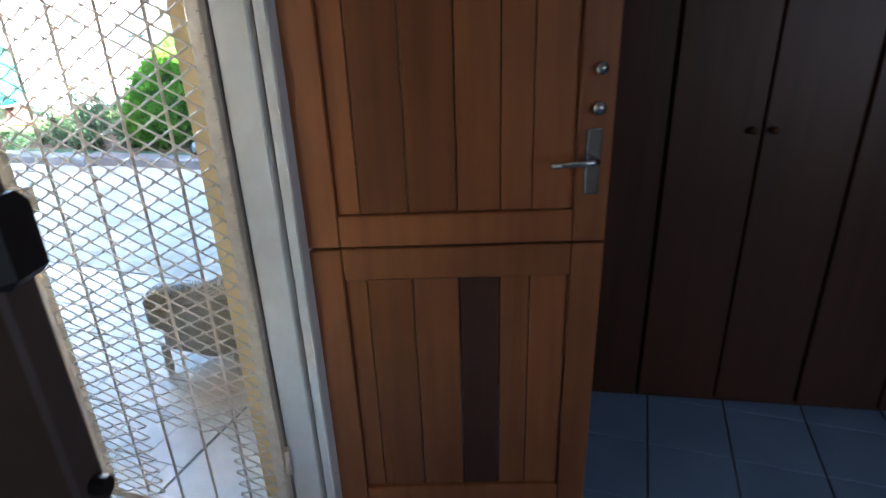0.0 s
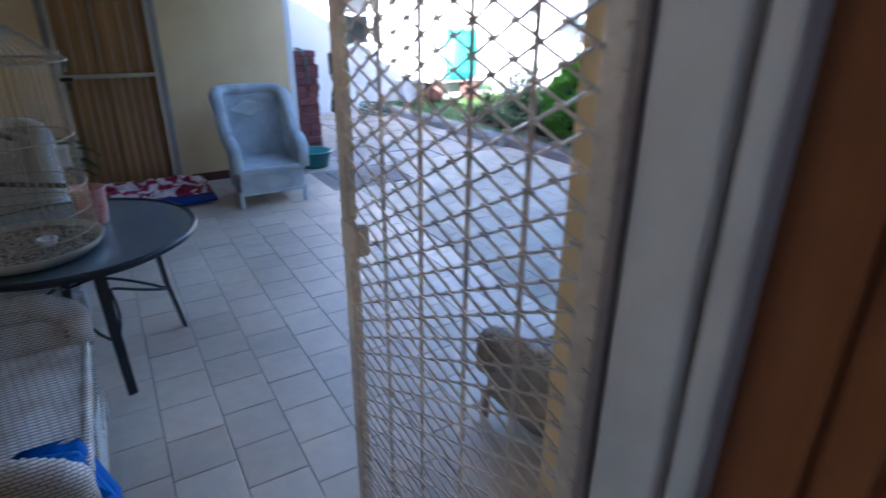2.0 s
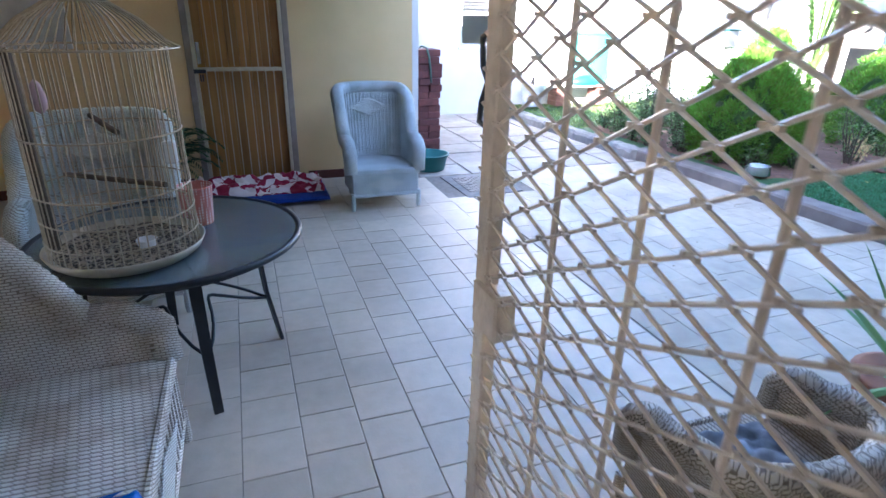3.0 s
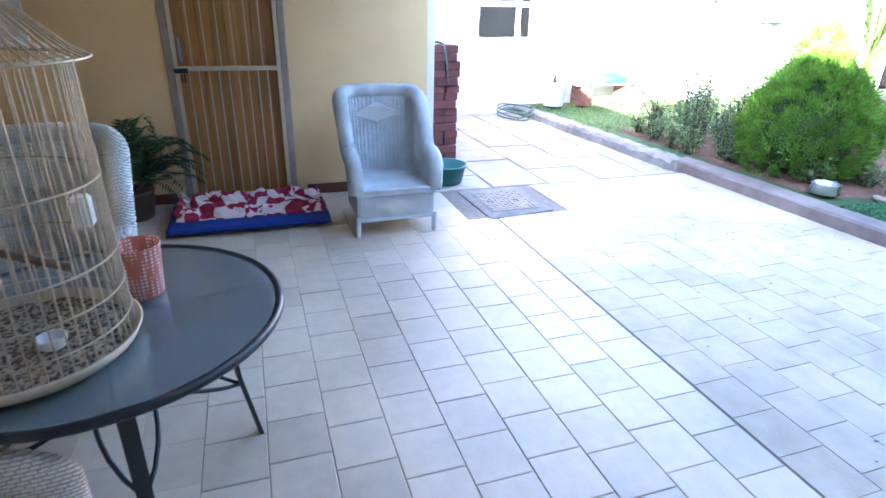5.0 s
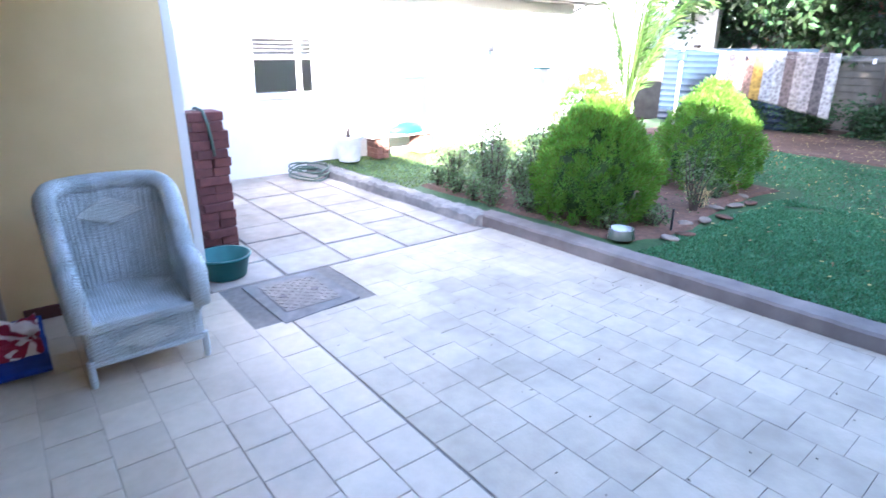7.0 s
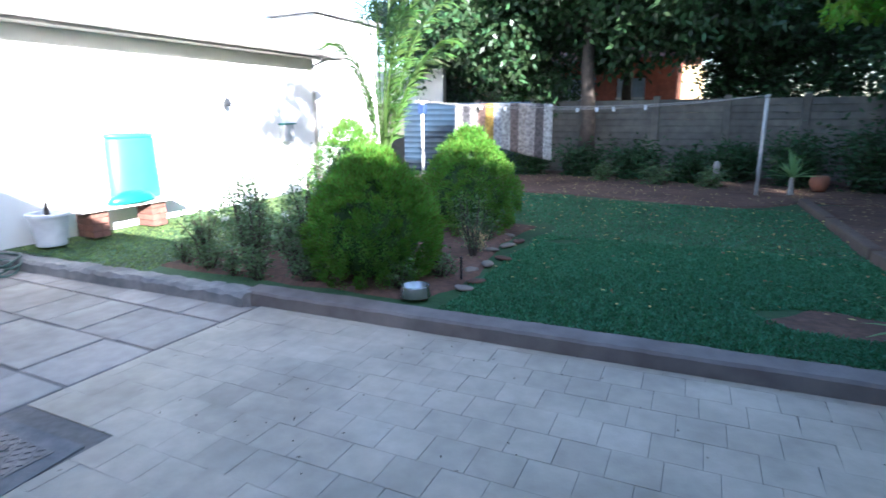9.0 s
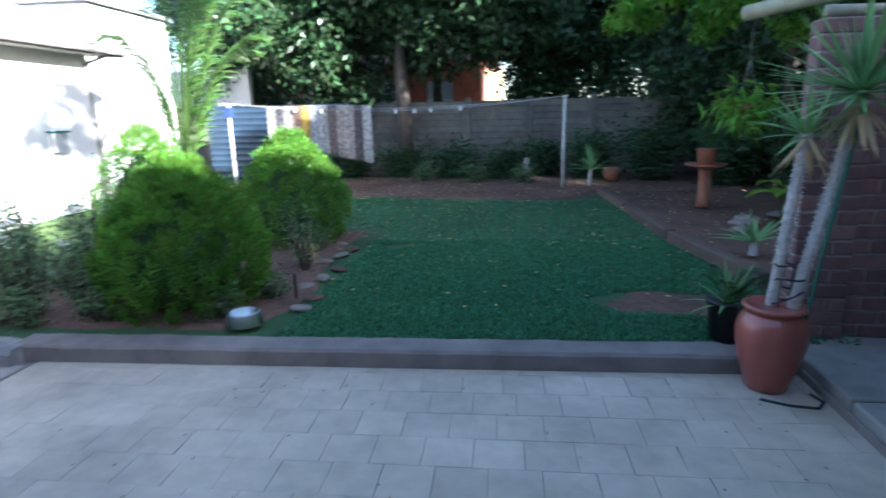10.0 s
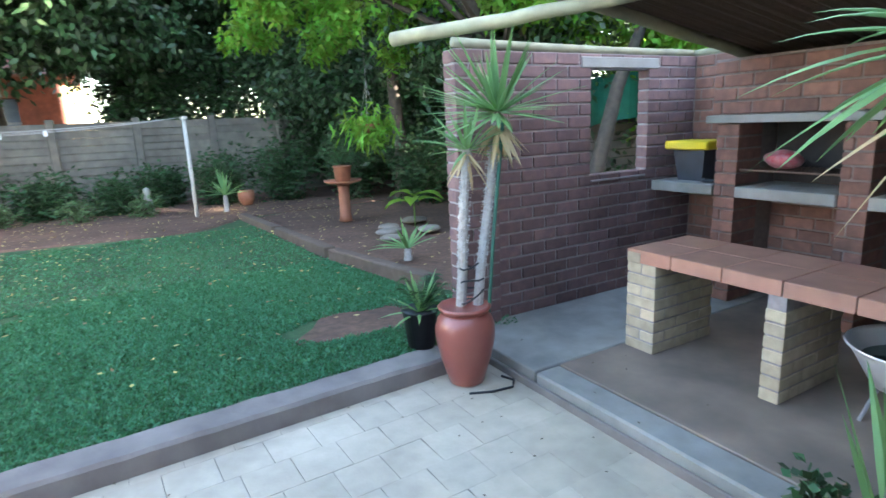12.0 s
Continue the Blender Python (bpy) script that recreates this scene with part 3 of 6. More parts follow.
for k in (0, 1):
    z0 = 0.15 * k
    vs = [bm.verts.new((x, y, z)) for x in (-0.70, 0.70) for y, z in ((0.03, z0 + 0.001), (-0.034, z0 + 0.001), (-0.034, z0 + 0.012), (-0.004, z0 + 0.138), (-0.004, z0 + 0.1495), (0.03, z0 + 0.1495))]
    bm.faces.new(vs[:6])
    bm.faces.new(vs[6:][::-1])
    for q in range(6):
        bm.faces.new((vs[q], vs[(q + 1) % 6], vs[6 + (q + 1) % 6], vs[6 + q]))
nm = mesh_of("panel", bm, VIBRA)
for i in range(-6, 5):
    px = -1.17 + 1.5 * i
    o = new("post", pm)
    o.parent = fence
    o.location = (px, 0, 0)
    for k in range(6):
        o = new("panel", nm)
        o.parent = fence
        o.location = (px + 0.75, 0, 0.1 + 0.3 * k)
st("fence_west", box(-16, -10.2, 16.56, 16.64, 0, 1.9), VIBRA, "precast fence running on behind the outbuilding", "fence")
st("fence_east", box(4.9, 5.0, 2.3, 16.6, 0, 1.9), VIBRA, "precast fence along the far side of the garden", "fence")

# blue corrugated gate by the outbuilding corner
bm = bmesh.new()
grid(bm, lambda u, v: (-10.2 + 3.4 * u, 15.2 + 0.02 * abs(math.sin(v * 13 * math.pi)), 0.1 + 1.78 * v), 1, 104)
thick(bm, 0.01)
st("corrugated_screen", bm, mat("blue_grey_sheet", (0.022, 0.045, 0.075), None, 5, 0.5), "blue-grey fence of horizontal ribbed sheets", "fence")


def brickwork(parent, material, origin, ux, n_up, length, depth, course=0.083, skip=None, bl=0.222, uy=None):
    """Courses of bricks along ux from origin, the wall's depth to the side; skip(z) gives the stretch left open."""
    ux = Vector(ux)
    uy = Vector(uy) if uy else Vector((-ux.y, ux.x, 0))
    rot = Matrix(((ux.x, uy.x, 0, 0), (ux.y, uy.y, 0, 0), (0, 0, 1, 0), (0, 0, 0, 1)))
    kinds = {}
    for c in range(n_up):
        s = -(bl + 0.01) / 2 if c % 2 else 0.0
        while s < length - 0.02:
            a, e = max(s, 0), min(s + bl, length)
            s += bl + 0.012
            gap_ = skip(c * course) if skip else None
            if gap_ and 0 < a - gap_[1] < 0.07:
                a = gap_[1]
            if gap_ and 0 < gap_[0] - e < 0.07:
                e = gap_[0]
            bits = [(a, e)] if not gap_ else [(a, min(e, gap_[0])), (max(a, gap_[1]), e)]
            for a, e in bits:
                if e - a < 0.03:
                    continue
                key = round(e - a, 3)
                if key not in kinds:
                    kinds[key] = mesh_of("brick", box(0, key, -0.005, depth + 0.005, 0, course - 0.014, 0.005), material)
                o = new("brick", kinds[key])
                o.parent = parent
                j = random.uniform(-0.002, 0.002)
                o.matrix_local = Matrix.Translation(Vector(origin) + ux * a + uy * j + Vector((0, 0, c * course + 0.004))) @ rot


# brick shelter walls
BY = 6.30      # face of the shelter wall
PY = 6.36      # back of the pier


def hole(z):
    return (1.29, 1.955) if 0.98 < z + 0.03 < 1.86 else None


bm = bmesh.new()
X0 = -1.15
for a, e, z0, z1 in ((X0 + 0.006, X0 + 1.285, 0.0, 2.1), (X0 + 1.96, 1.42, 0.0, 2.1), (X0 + 1.285, X0 + 1.96, 0.0, 1.09), (X0 + 1.285, X0 + 1.96, 1.98, 2.1)):
    bx(bm, a, e, BY + 0.004, BY + 0.106, z0, z1)
wn_ = st("wall_north", bm, MORTAR, "purple-brown face brick wall with a square opening", "wall")
brickwork(wn_, BRICK, (X0, BY, 0.11), (1, 0, 0), 21, 2.57, 0.11, course=0.095, skip=hole)
bm = bmesh.new()
bx(bm, X0 - 0.004, X0 + 0.33, PY - 0.11, BY - 0.002, 0.0, 2.1)
pier = st("brick_pier", bm, MORTAR, "brick pier at the end of the shelter wall", "pillar")
brickwork(pier, BRICK, (X0 - 0.01, PY - 0.115, 0.11), (1, 0, 0), 21, 0.345, PY - 0.125 - BY + 0.11, course=0.095)
st("window_lintel", box(X0 + 1.18, X0 + 2.07, BY - 0.012, BY + 0.12, 1.99, 2.075, 0.006), CONC, "pale concrete lintel over the wall opening", "lintel")
st("window_sill_brick", box(X0 + 1.295, X0 + 1.95, BY - 0.012, BY + 0.125, 1.09, 1.108, 0.004), MORTAR, "mortar sill of the wall opening", "sill")
bm = bmesh.new()
bx(bm, 1.424, 1.6, 3.31, BY + 0.11, 0.0, 2.1)
we_ = st("wall_east", bm, MORTARR, "red face brick back wall of the barbecue", "wall")
brickwork(we_, BRICKR, (1.42, 3.31, 0.11), (0, 1, 0), 21, 2.98, 0.10, course=0.095, uy=(1, 0, 0))

# ---- doorway: frame, stable door, security gate ----
fr = thing("door_frame", pose(HX, 1.46, 0), "cream-white painted wooden door frame, paint chipped", "door frame", kind="structure")
bm = bmesh.new()
bx(bm, 0.024, 0.124, 0.0, 0.088, -0.02, 2.14, 0.004)
part("jamb", bm, FRAMEP, fr)
# The strip's dark mauve stands for shade on the frame's outer edge.
part("outer_strip", box(-0.014, 0.022, -0.004, 0.088, -0.02, 2.14, 0.003), DOORFR, fr, "mauve-brown outer strip, shade put in its colour")
bm = bmesh.new()
bx(bm, 0.135, 0.17, 0.008, 0.088, 0.0, 2.14, 0.004)
part("jamb_stop", bm, FRAMEP, fr)
part("jamb_groove", box(0.12, 0.138, 0.03, 0.085, 0.0, 2.13), DOORFR, fr)
bm = bmesh.new()
bx(bm, -0.01, 0.17, -0.885, -0.80, -0.02, 2.14, 0.004)
part("jamb", bm, FRAMEP, fr)
part("head", box(-0.01, 0.17, -0.80, 0.0, 2.08, 2.14, 0.004), FRAMEP, fr)

LEAF = pose(-0.362, 1.503, 0, 0, 0, 18.2)


def stable_leaf(name, z0, z1, rails, label, dark):
    ob = thing(name, LEAF @ pose(0, 0, z0), label, "door", kind="structure")
    h, wd, th = z1 - z0, 0.775, 0.042
    s = 0.085
    lo, hi = rails
    for x0, x1 in ((0.0, s), (wd - s, wd)):
        part("stile", box(x0, x1, 0, th, 0, h, 0.003), WOOD, ob)
    for a, e in ((0.0, lo), (h - hi, h)):
        part("rail", box(s + 0.001, wd - s - 0.001, 0.001, th - 0.001, a, e, 0.003), WOOD, ob)
    cuts = [0.0, 0.06, 0.185, 0.31, 0.42, 0.50, 0.605]
    for i in range(6):
        x0, x1 = s + cuts[i], s + cuts[i + 1]
        part("plank", box(x0 + 0.001, x1 - 0.0015, 0.014, 0.03, lo + 0.002, h - hi - 0.002, 0.002), WOODD if i == dark else WOOD, ob)
    return ob


low = stable_leaf("stable_door_lower", 0.115, 1.10, (0.16, 0.09), "brown varnished lower half of a stable door, open", 3)
top = stable_leaf("stable_door_upper", 1.107, 2.085, (0.085, 0.1), "brown varnished upper half of a stable door, open", 9)
HZ = 1.107
bm = bmesh.new()
bx(bm, 0.712, 0.748, -0.008, 0.0, 1.235 - HZ, 1.40 - HZ, 0.003)
plate = part("lock_plate", bm, CHROME, top, "chrome lock plate")
bm = bmesh.new()
tube(bm, [(0.73, -0.005, 0.22), (0.73, -0.045, 0.22), (0.715, -0.052, 0.22), (0.62, -0.052, 0.215)], 0.008, 8)
part("door_handle", bm, CHROME, top, "chrome lever handle", smooth=True)
for z, r in ((0.34, 0.016), (0.43, 0.014)):
    bm = bmesh.new()
    tube(bm, [(0.735, 0.001, z), (0.735, -0.014, z)], r, 14)
    part("lock_cylinder", bm, CHROME, top, "round chrome lock", smooth=True)

GATEM = pose(HX + 0.02, 1.447, 0.06, 0, 0, 182.7)
gate = thing("security_gate", GATEM, "open steel security gate of pale expanded mesh", "gate", kind="structure")
GW, GH = 0.78, 1.98
for x0, x1 in ((0.0, 0.04), (GW - 0.04, GW)):
    part("stile", box(x0, x1, -0.012, 0.012, 0.02, GH, 0.003), GATE, gate)
for z in (0.02, GH - 0.04):
    part("rail", box(0.041, GW - 0.041, -0.012, 0.012, z, z + 0.035, 0.003), GATE, gate)
for x in (0.17, 0.31, 0.46, 0.61):
    bm = bmesh.new()
    tube(bm, [(x, -0.014, 0.03), (x, -0.014, GH - 0.02)], 0.0045, 6)
    part("rod", bm, GATE, gate)
bm = bmesh.new()
PW, PH = 0.092, 0.0235


def gap(x, z):
    return z < 0.40 and 0.18 < x < 0.52


for j in range(int(GH / PH)):
    for i in range(int(GW / PW) + 1):
        x0 = i * PW + (PW / 2 if j % 2 else 0)
        z0 = 0.03 + j * PH
        if z0 > GH - 0.06:
            continue
        for sx in (-1, 1):
            x1 = x0 + sx * PW / 2
            if not (-0.005 <= x1 <= GW + 0.01 and -0.005 <= x0 <= GW + 0.01) or gap((x0 + x1) / 2, z0):
                continue
            y0, y1 = 0.006, 0.012
            a, e = Vector((x0, y0, z0)), Vector((x1, y1, z0 + PH))
            k = Vector((sx * 0.012, 0, 0.004))
            tube(bm, [a, e], 0.0027, 5)
            tube(bm, [e - k * 0.6, e + Vector((-k.x * 0.6, 0, k.z * 0.6))], 0.0036, 5)
part("expanded_mesh", bm, GATE, gate, "diamond expanded metal mesh")
bm = bmesh.new()
bx(bm, GW - 0.085, GW - 0.005, -0.02, 0.018, 1.11, 1.19, 0.004)
box_ = part("lock_box", bm, GATE, gate, "steel lock box")
bm = bmesh.new()
tube(bm, [(GW, 0, 1.56), (GW + 0.035, 0, 1.55), (GW + 0.03, 0, 1.51), (GW + 0.012, 0, 1.49), (GW + 0.03, 0, 1.46), (GW + 0.035, 0, 1.43), (GW, 0, 1.425)], 0.0045, 7)
part("hook_latch", bm, BLACKM, gate, "bent black hook", smooth=True)
for z in (0.3, 1.7):
    bm = bmesh.new()
    tube(bm, [(-0.008, 0, z), (-0.008, 0, z + 0.09)], 0.012, 10)
    part("hinge", bm, GATE, gate)

# inner door leaf on the way, and the cupboards
leaf = thing("inner_door", pose(0.0, 0.59, 0.1, 0, 0, -160), "dark brown inner door standing open", "door", kind="structure")
part("leaf", box(0, 0.5, -0.02, 0.02, 0, 2.0, 0.004), mat("dark_brown_paint", (0.12, 0.085, 0.075), None, 8, 0.5), leaf)
bm = bmesh.new()
bx(bm, -0.014, 0.05, -0.026, 0.026, 1.39, 1.455, 0.008)
part("lock_edge", bm, BLACKP, leaf, "black lock case")
bm = bmesh.new()
tube(bm, [(0.01, 0.0, 1.19), (-0.014, 0.0, 1.19)], 0.009, 8)
part("bolt", bm, BLACKP, leaf)

CUP = pose(0.22, 2.405, 0.111, 0, 0, 9.5)
for i in range(4):
    x0 = -0.30 + 0.62 * i
    c = thing("tall_cupboard", CUP @ pose(x0, 0, 0), "tall dark brown wooden built-in cupboard, closed", "cupboard", group="row of built-in cupboards")
    part("body", box(0.0, 0.615, 0.03, 0.42, 0.0, 2.4), WOODD, c)
    for a, e in ((0.004, 0.303), (0.311, 0.611)):
        d = part("door", box(a, e, 0.0, 0.028, 0.03, 2.38, 0.003), WOODD, c)
        bm = bmesh.new()
        kx = e - 0.03 if a < 0.1 else a + 0.03
        lathe(bm, [(0.006, 0), (0.013, 0.01), (0.013, 0.02), (0.004, 0.026)], 12)
        bmesh.ops.rotate(bm, cent=(0, 0, 0), matrix=Matrix.Rotation(radians(90), 3, "X"), verts=bm.verts)
        bmesh.ops.translate(bm, vec=(kx, 0, 1.15), verts=bm.verts)
        k = part("knob", bm, WOODD, c)

# ---- patio back door with barred gate ----
bd = thing("back_door", pose(WX, 0.63, 0), "brown planked back door behind a cream barred security gate, closed", "door", kind="structure")
part("frame_side", box(-0.06, 0.022, 0.0, 0.055, 0, 2.08, 0.004), DOORFR, bd)
part("frame_side", box(-0.06, 0.022, 0.885, 0.94, 0, 2.08, 0.004), DOORFR, bd)
part("frame_head", box(-0.06, 0.022, 0.055, 0.885, 2.03, 2.08, 0.004), DOORFR, bd)
for i in range(8):
    y0 = 0.056 + 0.1035 * i
    part("plank", box(-0.12, -0.085, y0, y0 + 0.1015, 0.02, 2.03, 0.004), WOODB, bd)
bm = bmesh.new()
for y0, y1, z0, z1 in ((0.058, 0.09, 0.03, 2.02), (0.85, 0.882, 0.03, 2.02), (0.09, 0.85, 0.03, 0.06), (0.09, 0.85, 1.99, 2.02), (0.09, 0.85, 1.105, 1.14)):
    bx(bm, 0, 0.025, y0, y1, z0, z1, 0.002)
part("gate_frame", bm, CREAMBAR, bd, "cream steel gate frame")
for i in range(9):
    y = 0.09 + 0.076 * (i + 0.95)
    part("bar", box(0.006, 0.020, y - 0.0045, y + 0.0045, 0.06, 1.105), CREAMBAR, bd)
for i in range(6):
    y = 0.09 + 0.1085 * (i + 1)
    part("bar", box(0.006, 0.020, y - 0.0045, y + 0.0045, 1.14, 1.99), CREAMBAR, bd)
bm = bmesh.new()
bx(bm, -0.084, -0.076, 0.09, 0.125, 1.16, 1.36, 0.003)
part("handle_plate", bm, CHROME, bd, "steel handle plate")
bm = bmesh.new()
bx(bm, 0.026, 0.05, 0.055, 0.16, 1.09, 1.125, 0.003)
tube(bm, [(0.05, 0.11, 1.08), (0.06, 0.11, 1.02), (0.06, 0.13, 1.02), (0.05, 0.13, 1.08)], 0.006, 6)
part("padlock", bm, BLACKM, bd, "dark sliding bolt with padlock")
part("step", box(0.0, 0.10, 0.0, 0.94, -0.01, 0.02, 0.004), CREAM, bd)
w2 = thing("window_2", pose(WX, -1.25, 1.3), "white-framed window in the cream patio wall with a pale curtain", "window", kind="structure")
for y0, y1, z0, z1 in ((0, 0.05, 0, 0.85), (0.95, 1.0, 0, 0.85), (0.05, 0.95, 0, 0.05), (0.05, 0.95, 0.8, 0.85)):
    part("window_frame", box(0.002, 0.03, y0, y1, z0, z1, 0.003), WHITEP, w2)
part("pane", box(0.003, 0.008, 0.05, 0.95, 0.05, 0.8), mat("pale_curtain_glass", (0.7, 0.72, 0.75), None, 4, 0.08), w2)



# ---- wicker armchairs ----
def armchair(m, material, label, W=0.66, Dp=0.66, back=1.02, arm=0.60, seat=0.36, lat=1.0, rim=0.05):
    """Rounded wicker armchair that faces +x, its front feet at x = 0."""
    ob = thing("wicker_armchair", m, label, "armchair", group="wicker armchairs")

    def plan(u, off=0.0):
        # u from 0 (one arm's front) round the back to 1
        a = W / 2 + off
        L1 = Dp * 0.62
        if u < 0.3:
            return Vector((-L1 * u / 0.3, -a, 0))
        if u > 0.7:
            return Vector((-L1 * (1 - u) / 0.3, a, 0))
        t = (u - 0.3) / 0.4 * math.pi
        return Vector((-L1 - (Dp - L1 + off) * math.sin(t), -a * math.cos(t), 0))

    def height(u):
        e = min(u, 1 - u)
        s = max(0, min(1, (e - 0.15) / 0.24))
        s = math.sin(s * math.pi / 2) ** 1.1
        dip = -0.05 * max(0, 1 - e / 0.06)
        return arm + (back - arm) * s + dip

    def lean(p, z):
        return Vector((p.x - 0.10 * max(0, z - seat), p.y * (1 + 0.10 * max(0, (z - seat))), z))
    bm = bmesh.new()
    grid(bm, lambda u, v: lean(plan(u), 0.14 + (height(u) - 0.14) * v), 44, 8)
    thick(bm, 0.03)
    part("shell", bm, material, ob, smooth=True)
    bm = bmesh.new()
    pts = [lean(plan(i / 60, 0.006), height(i / 60)) for i in range(61)]
    pts = [lean(plan(0, 0.005), seat - 0.02)] + pts + [lean(plan(1, 0.005), seat - 0.02)]
    fine = [pts[0]] + [a_.lerp(b_, q / 3) for a_, b_ in zip(pts[1:-2], pts[2:-1]) for q in range(3)] + pts[-2:]
    tube(bm, fine, [rim * (1 + 0.10 * (k % 2)) for k in range(len(fine))], 10)
    part("rolled_rim", bm, material, ob, smooth=True)
    bm = bmesh.new()
    n = 28
    ring = [plan(i / n, -0.016) for i in range(n + 1)]
    lo = [bm.verts.new((p.x, p.y, seat - 0.045)) for p in ring]
    hi = [bm.verts.new((p.x, p.y, seat + 0.008 * math.sin(i * 0.3))) for i, p in enumerate(ring)]
    bm.faces.new(lo[::-1])
    bm.faces.new(hi)
    for i in range(n):
        bm.faces.new((lo[i], lo[i + 1], hi[i + 1], hi[i]))
    part("seat", bm, material, ob)
    part("front_edge", box(0.0, 0.028, -W / 2 - 0.01, W / 2 + 0.01, seat - 0.045, seat + 0.012, 0.008), material, ob)
    part("apron", box(0.004, 0.018, -W / 2 + 0.02, W / 2 - 0.02, 0.15, seat - 0.046, 0.002), material, ob)
    part("stretcher", box(-0.002, 0.026, -W / 2 + 0.01, W / 2 - 0.01, 0.12, 0.149, 0.006), material, ob)
    # woven ribs over the back and apron
    bm = bmesh.new()
    for k in range(17):
        y = -W / 2 + 0.05 + (W - 0.1) * k / 16
        bx(bm, 0.018, 0.024, y - 0.005, y + 0.005, 0.15, seat - 0.05, 0.001)
    part("ribs", bm, material, ob)
    bm = bmesh.new()
    for k in range(19):
        u = 0.34 + 0.32 * k / 18
        p = plan(u, -0.034)
        tube(bm, [lean(p, seat + 0.01), lean(p, (seat + height(u)) / 2), lean(p, height(u) - 0.03)], 0.006, 5)
    part("back_ribs", bm, material, ob)
    # paler diamond woven into the back and the apron
    bm = bmesh.new()
    hm = seat + 0.72 * (back - seat)

    def lozenge(u, v):
        b_ = (2 * v - 1) * (1 - abs(2 * u - 1))
        p_ = plan(0.5 + 0.10 * (2 * u - 1), -0.042)
        return lean(p_, hm + 0.09 * b_)
    grid(bm, lozenge, 14, 6)
    thick(bm, 0.005)
    part("back_diamond", bm, WICKP, ob, "pale worn woven diamond", smooth=True)
    bm = bmesh.new()
    zm = (0.15 + seat) / 2 - 0.02
    grid(bm, lambda u, v: Vector((0.027, (2 * u - 1) * W * 0.3, zm + (2 * v - 1) * (1 - abs(2 * u - 1)) * (seat - 0.2) * 0.42)), 14, 6)
    thick(bm, 0.004)
    part("apron_diamond", bm, WICKP, ob, "pale woven diamond")
    for sx, sy in ((0.01, -1), (0.01, 1), (-Dp * 0.8, -0.75), (-Dp * 0.8, 0.75)):
        bm = bmesh.new()
        tube(bm, [(sx, sy * W / 2, 0.0), (sx, sy * W / 2, 0.03), (sx, sy * W / 2, 0.16)], [0.016, 0.021, 0.019], 10)
        part("leg", bm, material, ob)
    return ob


armchair(pose(-5.28, 2.215, 0), WICKB, "pale blue painted wicker armchair standing by the cream wall", 0.60, 0.66, 0.985, 0.59, 0.36, rim=0.056)
armchair(pose(-2.08, 0.70, 0, 0, 0, 90), WICKW, "worn off-white wide wicker armchair with a greyed woven seat", 1.02, 0.72, 1.0, 0.60, 0.42, rim=0.055)
armchair(pose(-3.72, 0.30, 0, 0, 0, 6), WICKB, "faded blue wicker armchair behind the round table", 0.70, 0.70, 1.03, 0.66, 0.40)
low_chair = armchair(pose(-1.74, 2.5, 0, 0, 0, 180), WICKD, "low worn wicker chair behind the gate", 0.62, 0.46, 0.52, 0.47, 0.30)


def cloth(name, f, nu, nv, material, label, category, th=0.012):
    bm = bmesh.new()
    grid(bm, f, nu, nv)
    thick(bm, th)
    return solo(name, bm, material, label, category, smooth=True)


def fold(x, y, s=1.0):
    return noise.noise(Vector((x * 9 * s, y * 9 * s, 2.2))) * 0.5 + noise.noise(Vector((x * 22 * s, y * 16 * s, 5))) * 0.25


def towel(u, v):
    lie = 0.455 + 0.05 * max(0, fold(u * 0.8, v * 0.7) + 0.35)
    k = max(0, (v - 0.9) / 0.1)
    return (-1.83 + 0.24 * u + 0.03 * fold(u, v), 0.20 + 0.56 * min(v, 0.9) + 0.07 * k, lie - 0.24 * k)


cloth("blue_towel", towel, 40, 40, BLUEC, "bright blue cloth lying over the wicker seat", "cloth")
cloth("dark_cloth", lambda u, v: (-1.66 + 0.32 * u, 2.32 + 0.34 * v, 0.315 + 0.07 * max(0, fold(u * 0.5, v * 0.5) + 0.4)), 24, 24, mat("dark_cloth", (0.05, 0.05, 0.055), (0.35, 0.36, 0.4), 9, 0.9), "dark and pale crumpled cloth on the low chair", "cloth")

# ---- round glass table ----
TC = (-3.17, 0.705)
tb = thing("round_table", pose(TC[0], TC[1], 0), "round black metal table with a dimpled dark glass top", "table")
bm = bmesh.new()
lathe(bm, [(0.553, 0.690), (0.553, 0.698)], 64)
part("glass_top", bm, TABLEG, tb, "dimpled grey glass", smooth=False)
bm = bmesh.new()
tube(bm, [(0.562 * math.cos(a * math.pi / 32), 0.562 * math.sin(a * math.pi / 32), 0.69) for a in range(64)], 0.016, 8, closed=True)
part("rim", bm, BLACKM, tb, smooth=True)
bm = bmesh.new()
for r0, z0, z1 in ((0.53, 0.655, 0.675),):
    lathe(bm, [(r0 - 0.01, z0), (r0, z0), (r0, z1), (r0 - 0.01, z1)], 64)
for a in (15, 105):
    c, s = math.cos(radians(a)), math.sin(radians(a))
    tube(bm, [(-0.53 * c, -0.53 * s, 0.675), (0.53 * c, 0.53 * s, 0.675)], 0.012, 6)
part("support_frame", bm, BLACKM, tb)
